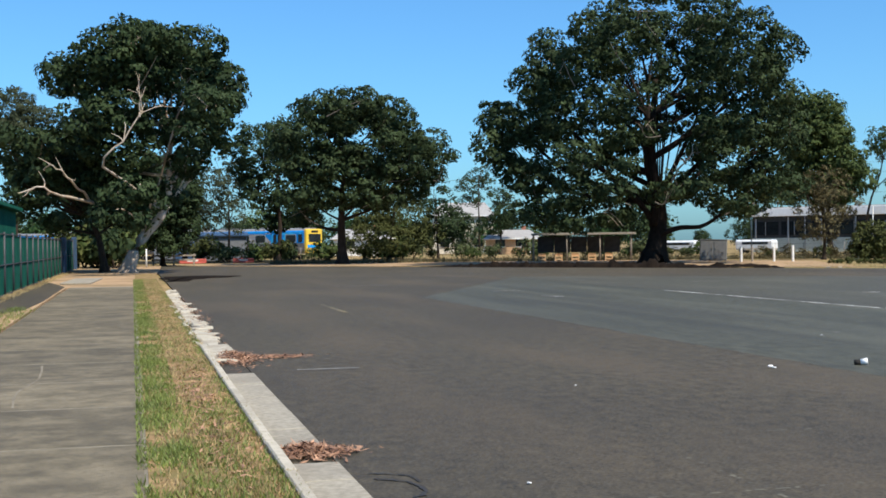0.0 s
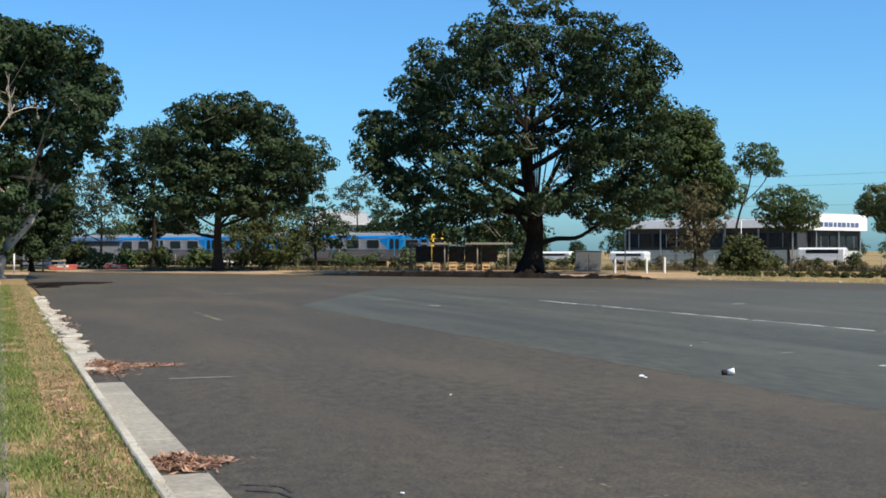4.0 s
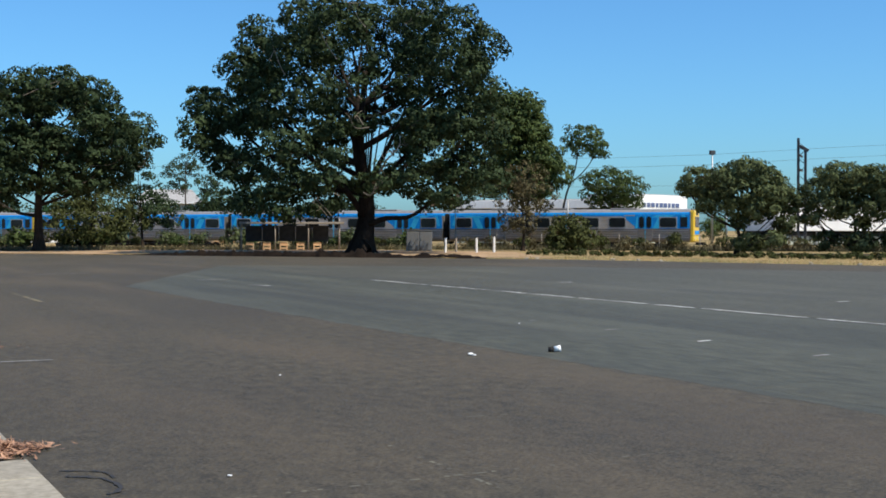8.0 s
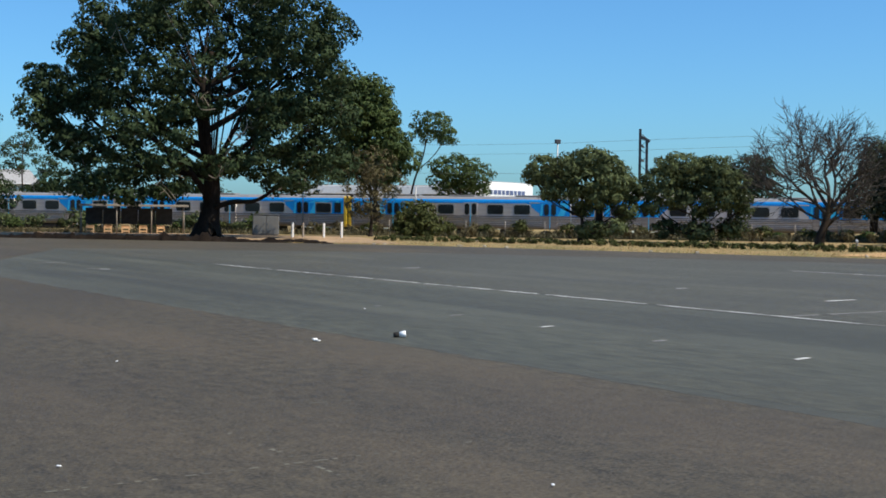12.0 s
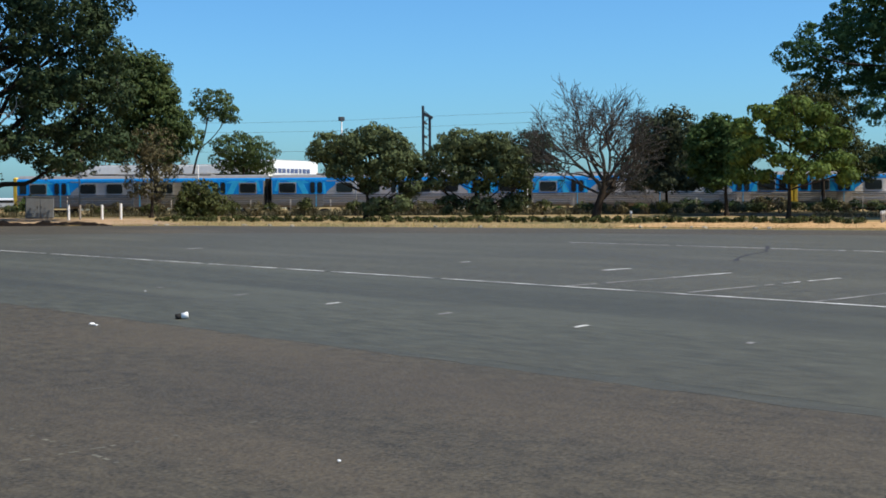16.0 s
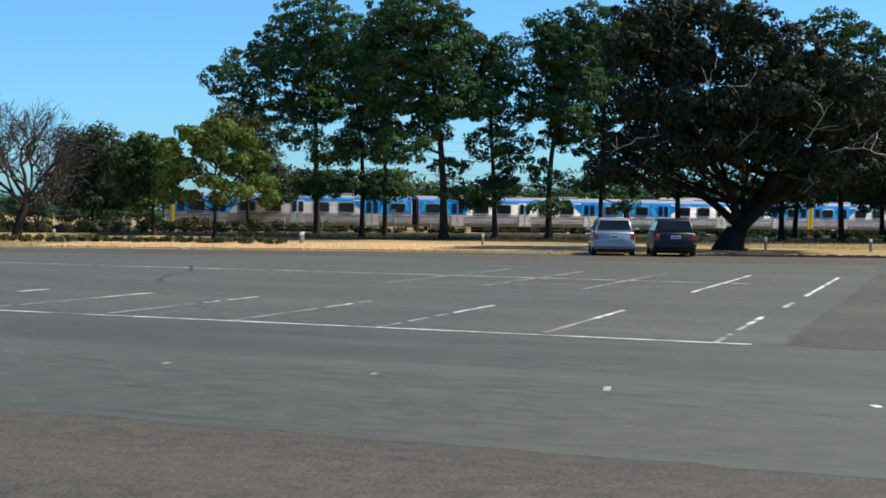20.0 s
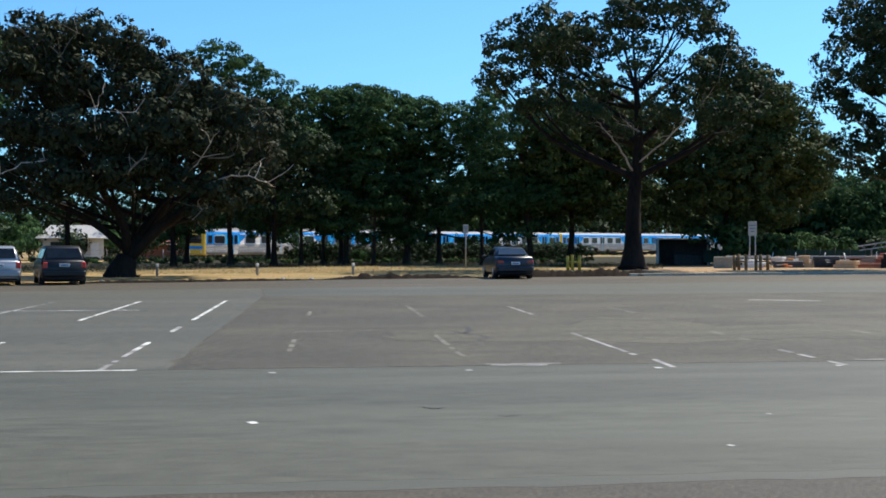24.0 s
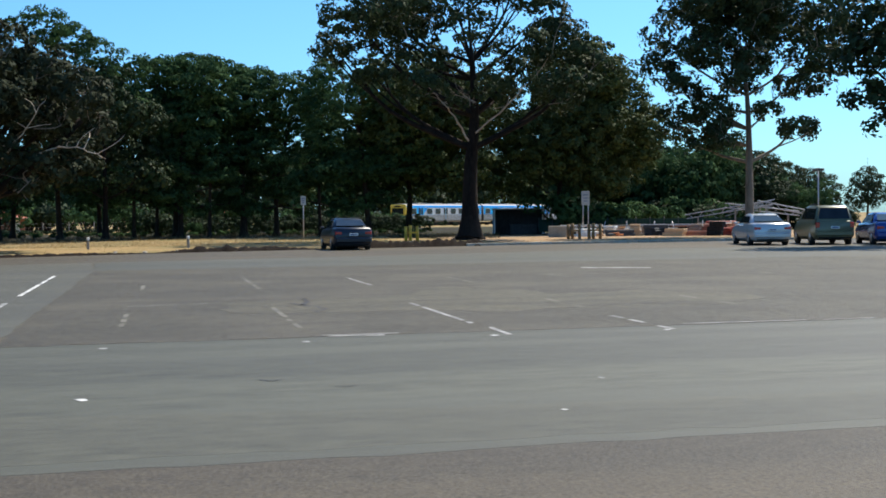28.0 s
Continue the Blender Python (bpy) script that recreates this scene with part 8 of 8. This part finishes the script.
def barrier_frame(x, y, turn, paint="post_yellow"):
    b = thing("yellow_barrier", "short yellow steel barrier with three posts" if paint == "post_yellow" else "short rusty brown steel barrier with three posts", "barrier", pose(x, y, 0, 0, 0, turn))
    for dx, h_ in ((-0.34, 0.92), (-0.08, 0.98), (0.34, 0.94)):
        part("post", tube("post", [(dx, 0, -0.1), (dx, 0, h_)], 0.10, paint, 10), b)
    part("rail", tube("rail", [(-0.4, -0.05, 0.55), (0.4, -0.05, 0.55)], 0.05, paint, 8), b)


barrier_frame(73.6, -15.7, -102)
barrier_frame(74.0, -26.0, -109, "post_brown")
barrier_frame(73.6, -27.2, -110, "post_brown")
block = thing("concrete_block", "grey concrete block at the yard entrance", "block", pose(80.7, -27.2, 0, 0, 0, -108), box(1.2, 0.8, 0.8, "concrete", 0.04, (0, 0, -0.03)))

# materials yard: stacked rails, barriers, pipes and machinery
rng = np.random.default_rng(9)
kinds = [("barrier_red", "red plastic barrier lying in the yard"), ("dark_steel", "dark steel offcuts heaped in the yard"), ("leaf_litter", "heap of dark spoil in the yard"), ("under_black", "stack of black pipe in the yard"), ("barrier_orange", "orange plastic barrier in the yard"), ("white_paint", "white plastic barrier in the yard"), ("timber_grey", "stack of grey timber sleepers"), ("dark_steel", "dark steel frame lying in the yard"), ("brick_red", "stack of rusty red steel"), ("timber_orange", "stack of pale new timber")]
for k in range(86):
    az = 109.6 + 8.4 * k / 85 + rng.uniform(-0.1, 0.1)
    d = rng.uniform(86, 96)
    mat_, lab = kinds[int(rng.integers(0, len(kinds)))] if not 62 < k < 82 else kinds[(0, 5, 4, 0, 9)[k % 5]]
    x, y = polar(az, d)[:2]
    w, h_ = rng.uniform(0.5, 2.2), rng.uniform(0.3, 1.05 if 60 < k < 82 else 0.85)
    it = thing("stacked_material", lab, "material", pose(x, y, 0, 0, 0, -az + rng.uniform(-40, 40)), group="yard stacks")
    n = int(rng.integers(2, 5))
    for i in range(n):
        part("piece", box(round(w, 1), 0.5, round(h_ / n, 2), mat_, 0.03), it, pose(rng.uniform(-0.15, 0.15), rng.uniform(-0.1, 0.1), round(h_ / n, 2) * i - 0.02, 0, 0, rng.uniform(-8, 8)))
    if k % 11 == 0:
        part("upright", tube("upright", [(0, 0, 0), (rng.uniform(-0.3, 0.3), 0, 1.0)], 0.04, "galvanised", 6), it)
for az, d, lean, l_ in ((116.2, 98, 9, 6.5), (117.6, 98, -7, 5.5), (118.8, 99, -12, 5.0), (116.8, 99, 14, 5.0)):
    x, y = polar(az, d)[:2]
    bm_ = thing("steel_beam", "long grey steel lighting beam propped in the yard", "beam", pose(x, y, 1.55, 0, 0, -az) @ pose(0, 0, 0, 0, -lean, 0))
    for z in (0.0, 0.32):
        part("chord", box(l_, 0.12, 0.09, "galvanised", 0.02), bm_, pose(0, 0, z))
    for i in range(8):
        part("brace", box(0.42, 0.05, 0.05, "galvanised"), bm_, pose(-l_ / 2 + 0.4 + i * (l_ - 0.8) / 7, 0, 0.18, 0, 45 * (-1) ** i, 0))
    for sx in (-1, 1):
        part("trestle", box(0.12, 0.5, 1.75 + sx * math.sin(radians(lean)) * l_ * 0.35, "timber_grey", 0.02), bm_, pose(0, 0, 0, 0, lean, 0) @ pose(sx * l_ * 0.35, 0, -1.75 + 0.0))
# long rails lying over the stacks, and the green cloth fence behind them
for k in range(12):
    az, d, l_ = 109.8 + 0.62 * k + rng.uniform(-0.2, 0.2), rng.uniform(88, 94), rng.uniform(2.2, 4.6)
    x, y = polar(az, d)[:2]
    rl = thing("steel_rail", "weathered steel rail laid across the yard stacks", "rail", pose(x, y, 0, 0, 0, -az + rng.uniform(-14, 14)), group="yard rails")
    z = rng.uniform(0.35, 0.75)
    part("bar", box(round(l_, 1), 0.12, 0.10, ("galvanised", "timber_grey", "brick_red")[k % 3], 0.015), rl, pose(0, 0, z))
    for sx in (-0.4, 0.4):
        part("block", box(0.25, 0.4, round(z, 2), "timber_grey", 0.02), rl, pose(sx * l_, 0, -0.01))
yf = thing("yard_fence", "low green cloth fence behind the yard stacks", "fence", Matrix())
for k in range(16):
    az = 107.8 + 0.62 * k
    x, y = polar(az, 98)[:2]
    part("post", tube("post", [(0, 0, -0.1), (0, 0, 1.3)], 0.03, "dark_steel", 6), yf, pose(x, y, 0))
    x, y = polar(az + 0.31, 98)[:2]
    part("cloth", box(1.02, 0.02, 0.95, "cloth_dull", 0.004), yf, pose(x, y, 0.2, 0, 0, -az - 0.31))
pole = thing("lamp_pole", "slim pole with a twin lamp head in the yard", "street lamp", pose(*polar(120.0, 105)[:2], 0))
part("shaft", tube("shaft", [(0, 0, -0.1), (0, 0, 4.8)], [0.07, 0.05], "galvanised", 8), pole)
for s in (-1, 1):
    part("lamp_head", box(0.6, 0.25, 0.2, "dark_steel", 0.04), pole, pose(s * 0.45, 0, 4.75))


def open_shed(label, az, d, w, h_):
    x, y = polar(az, d)[:2]
    s = thing("open_shed", label, "shed", pose(x, y, 0, 0, 0, -az))
    part("roof", box(w + 0.3, 2.6, 0.1, "galvanised", 0.02), s, pose(0, 0, h_))
    part("back_wall", box(w, 0.1, h_, "wall_dark", 0.01), s, pose(0, 1.1, 0))
    part("side_wall", box(0.1, 2.2, h_, "shed_blue", 0.01), s, pose(-w / 2, 0, 0))
    part("side_wall", box(0.1, 2.2, h_, "shed_blue", 0.01), s, pose(w / 2, 0, 0))
    part("counter", box(w * 0.55, 0.5, 0.8, "dark_steel", 0.02), s, pose(0.4, -0.4, 0))
    for dx in (-w / 2 + 0.1, w / 2 - 0.1):
        part("post", box(0.12, 0.12, h_, "white_paint", 0.01), s, pose(dx, -1.1, 0))


open_shed("low open shed with blue ends in the yard", 106.9, 101, 4.0, 1.95)

# litter and leaves
cup = thing("paper_cup", "crushed white paper cup with a dark end on the asphalt", "litter", pose(8.85, 14.05, 0.043, 82, 0, 60))
part("cup", tube("cup", [(0, 0, -0.03), (0, 0, 0.02), (0, 0, 0.055)], [0.034, 0.039, 0.043], "cup_white", 14), cup)
part("lid", tube("lid", [(0, 0, -0.11), (0, 0, -0.035)], [0.036, 0.034], "under_black", 14), cup, label="black cylinder at the cup's narrow end")
scrap = thing("paper_scrap", "small crumpled white paper scrap on the asphalt", "litter", pose(7.6, 14.1, 0.012))
part("fold", box(0.07, 0.04, 0.03, "cup_white", 0.012), scrap)
part("flap", box(0.05, 0.05, 0.012, "cup_white", 0.004), scrap, pose(0.05, 0.01, -0.008, 0, 0, 30))
for x, y in ((4.7, 13.1), (2.5, 7.9), (4.8, 5.9), (10.9, 18.5)):
    p = thing("paper_scrap", "tiny pale paper scrap on the asphalt", "litter", pose(x, y, 0.010, 0, 0, x * 50), box(0.032, 0.018, 0.008, "cup_white", 0.003), group="litter scraps")
stone0 = None
for k in range(46):
    e = EDGE[1 + k % 8]
    e2 = EDGE[2 + k % 8]
    u = rng.random()
    d = 1 + rng.uniform(0.3, 2.5) / 70
    m = pose((e[0] * (1 - u) + e2[0] * u) * d, (e[1] * (1 - u) + e2[1] * u) * d, 0.0, rng.uniform(0, 40), rng.uniform(0, 40), rng.uniform(0, 360))
    if stone0 is None:
        bm = bmesh.new()
        bmesh.ops.create_icosphere(bm, subdivisions=2, radius=0.13)
        for vv in bm.verts:
            vv.co *= 1 + 0.3 * noise.noise(vv.co * 9)
            vv.co.z *= 0.6
        stone0 = thing("stone", "pale stone on the dry verge", "stone", m, from_bm("stone", bm, "concrete"), group="verge stones")
    else:
        copy_thing(stone0, m)

rng = np.random.default_rng(61)
for k in range(14):
    a, d = rng.uniform(100.3, 104.6), rng.uniform(64.5, 70)
    copy_thing(stone0, pose(d * math.sin(radians(a)), d * math.cos(radians(a)), 0.03, rng.uniform(0, 60), rng.uniform(0, 60), rng.uniform(0, 360)) @ Matrix.Scale(rng.uniform(0.7, 1.3), 4))


def leaf_pile(label, n, cx, cy, sx, sy, seed, high=0.06, base=0.012):
    r = np.random.default_rng(seed)
    p = np.c_[r.normal(cx, sx, n), r.normal(cy, sy, n), np.zeros(n)]
    g = np.exp(-(((p[:, 0] - cx) / sx) ** 2 + ((p[:, 1] - cy) / sy) ** 2) / 2)
    p[:, 2] = base + g * high * r.random(n)
    v, q = [], []
    a = r.uniform(0, 2 * np.pi, n)
    L, w = r.uniform(0.03, 0.06, n), r.uniform(0.006, 0.012, n)
    ux = np.c_[np.cos(a), np.sin(a), r.normal(scale=0.35, size=n)]
    uy = np.c_[-np.sin(a), np.cos(a), r.normal(scale=0.35, size=n)]
    v = np.stack([p - ux * L[:, None], p + uy * w[:, None], p + ux * L[:, None], p - uy * w[:, None]], 1).reshape(-1, 3)
    v[:, 2] = np.maximum(v[:, 2], base - 0.001)
    thing("leaf_litter", label, "leaf litter", Matrix(), mesh_of("leaves", v, np.arange(n * 4).reshape(-1, 4), "dead_leaf"), kind="stuff")


leaf_pile("drift of dry brown gum leaves on the gutter", 900, 1.27, 9.6, 0.10, 0.16, 41, 0.07)
leaf_pile("scattered dry brown gum leaves beside the gutter", 160, 1.5, 9.6, 0.12, 0.10, 42, 0.02)
leaf_pile("drift of dry brown gum leaves across the gutter", 1300, 1.35, 17.9, 0.15, 0.5, 43, 0.08)
leaf_pile("tail of dry gum leaves on the asphalt", 500, 1.85, 17.9, 0.28, 0.12, 44, 0.02)
leaf_pile("dry leaves and bark along the broken gutter", 500, 1.3, 31, 0.14, 6.0, 45, 0.05)
leaf_pile("fallen gum leaves lying in the verge grass", 450, 0.60, 12.5, 0.13, 3.6, 47, 0.03, 0.085)

# ---- kerb, gutter and footpath pieces ----
for k in range(-9, 30):
    y = -2.0 + k * 1.22
    worn = 0 if k < 18 else 1
    if worn and k % 4 == 1:
        continue
    part("kerb_stone", box(0.085, 0.95 if worn else 1.20, 0.135, "kerb_light", 0.012, (0, 0, -0.03)), kerb, pose(0.99 + worn * 0.05 * math.sin(k * 3.1), y, 0.004 * math.sin(k * 2.3) - 0.02 * worn, 0, worn * 5 * math.sin(k * 2.9), 0.25 * math.sin(k * 1.7) + worn * 5 * math.sin(k * 4.3)))
    if k == 9:
        part("gutter_slab", box(0.39, 0.70, 0.10, "concrete", 0.012, (0, 0, -0.085)), kerb, pose(1.236, y - 0.24, 0.0))
    elif k < 15:
        part("gutter_slab", box(0.39, 1.20, 0.10, "concrete", 0.012, (0, 0, -0.085)), kerb, pose(1.236, y, 0.0 + 0.003 * math.sin(k * 1.9)))
rng = np.random.default_rng(13)
for k in range(46):
    y = 17.6 + k * 0.62 + rng.uniform(-0.2, 0.2)
    part("rubble", box(round(rng.uniform(0.18, 0.42), 1), round(rng.uniform(0.4, 0.9), 1), 0.07, "kerb_light", 0.025, (0, 0, -0.04)), kerb, pose(1.17 + rng.uniform(-0.08, 0.14), y, 0.0, rng.uniform(-4, 4), rng.uniform(-4, 4), rng.uniform(-25, 25)))
for k in range(23):
    y = -7.08 + k * 2.44
    part("slab", box(2.40, 2.39, 0.10, "path_slab", 0.012, (0, 0, -0.035)), footpath, pose(-1.13 - 0.0025 * k, y + 1.25, 0.0008 * math.sin(k * 1.3)))
thing("concrete_slab", "pale new concrete slab at the end of the footpath", "paving", pose(-2.2, 58.5, 0.055, 0, 0, -2), box(1.25, 8.0, 0.06, "concrete", 0.01), kind="structure")
edge_kerb = thing("edge_kerb", "pale concrete kerb along the yard edge of the car park", "kerb", Matrix(), kind="structure")
for k in range(30):
    a = 104.5 + 0.48 * k
    (x0, y0), (x1, y1) = beyond_edge(a, 0.15), beyond_edge(a + 0.48, 0.15)
    part("kerb_stone", box(round(math.hypot(x1 - x0, y1 - y0) - 0.02, 2), 0.16, 0.16, "kerb_light", 0.015, (0, 0, -0.03)), edge_kerb, pose((x0 + x1) / 2, (y0 + y1) / 2, 0, 0, 0, math.degrees(math.atan2(y1 - y0, x1 - x0))))
v, f = [], []
for i, c in enumerate(bend([(-1.17, 17.1, 0), (-1.10, 15.4, 0), (-1.22, 14.0, 0), (-1.15, 12.7, 0)], 16)):
    v += [(c[0] - 0.012 * (1 + math.sin(i * 2.2) * 0.6), c[1], 0.0675), (c[0] + 0.012, c[1], 0.0675)]
thing("path_crack", "pale sandy crack across the footpath slabs", "crack", Matrix(), mesh_of("crack", v, [[2 * i, 2 * i + 1, 2 * i + 3, 2 * i + 2] for i in range(15)], "joint_sand"), kind="structure")

motions()
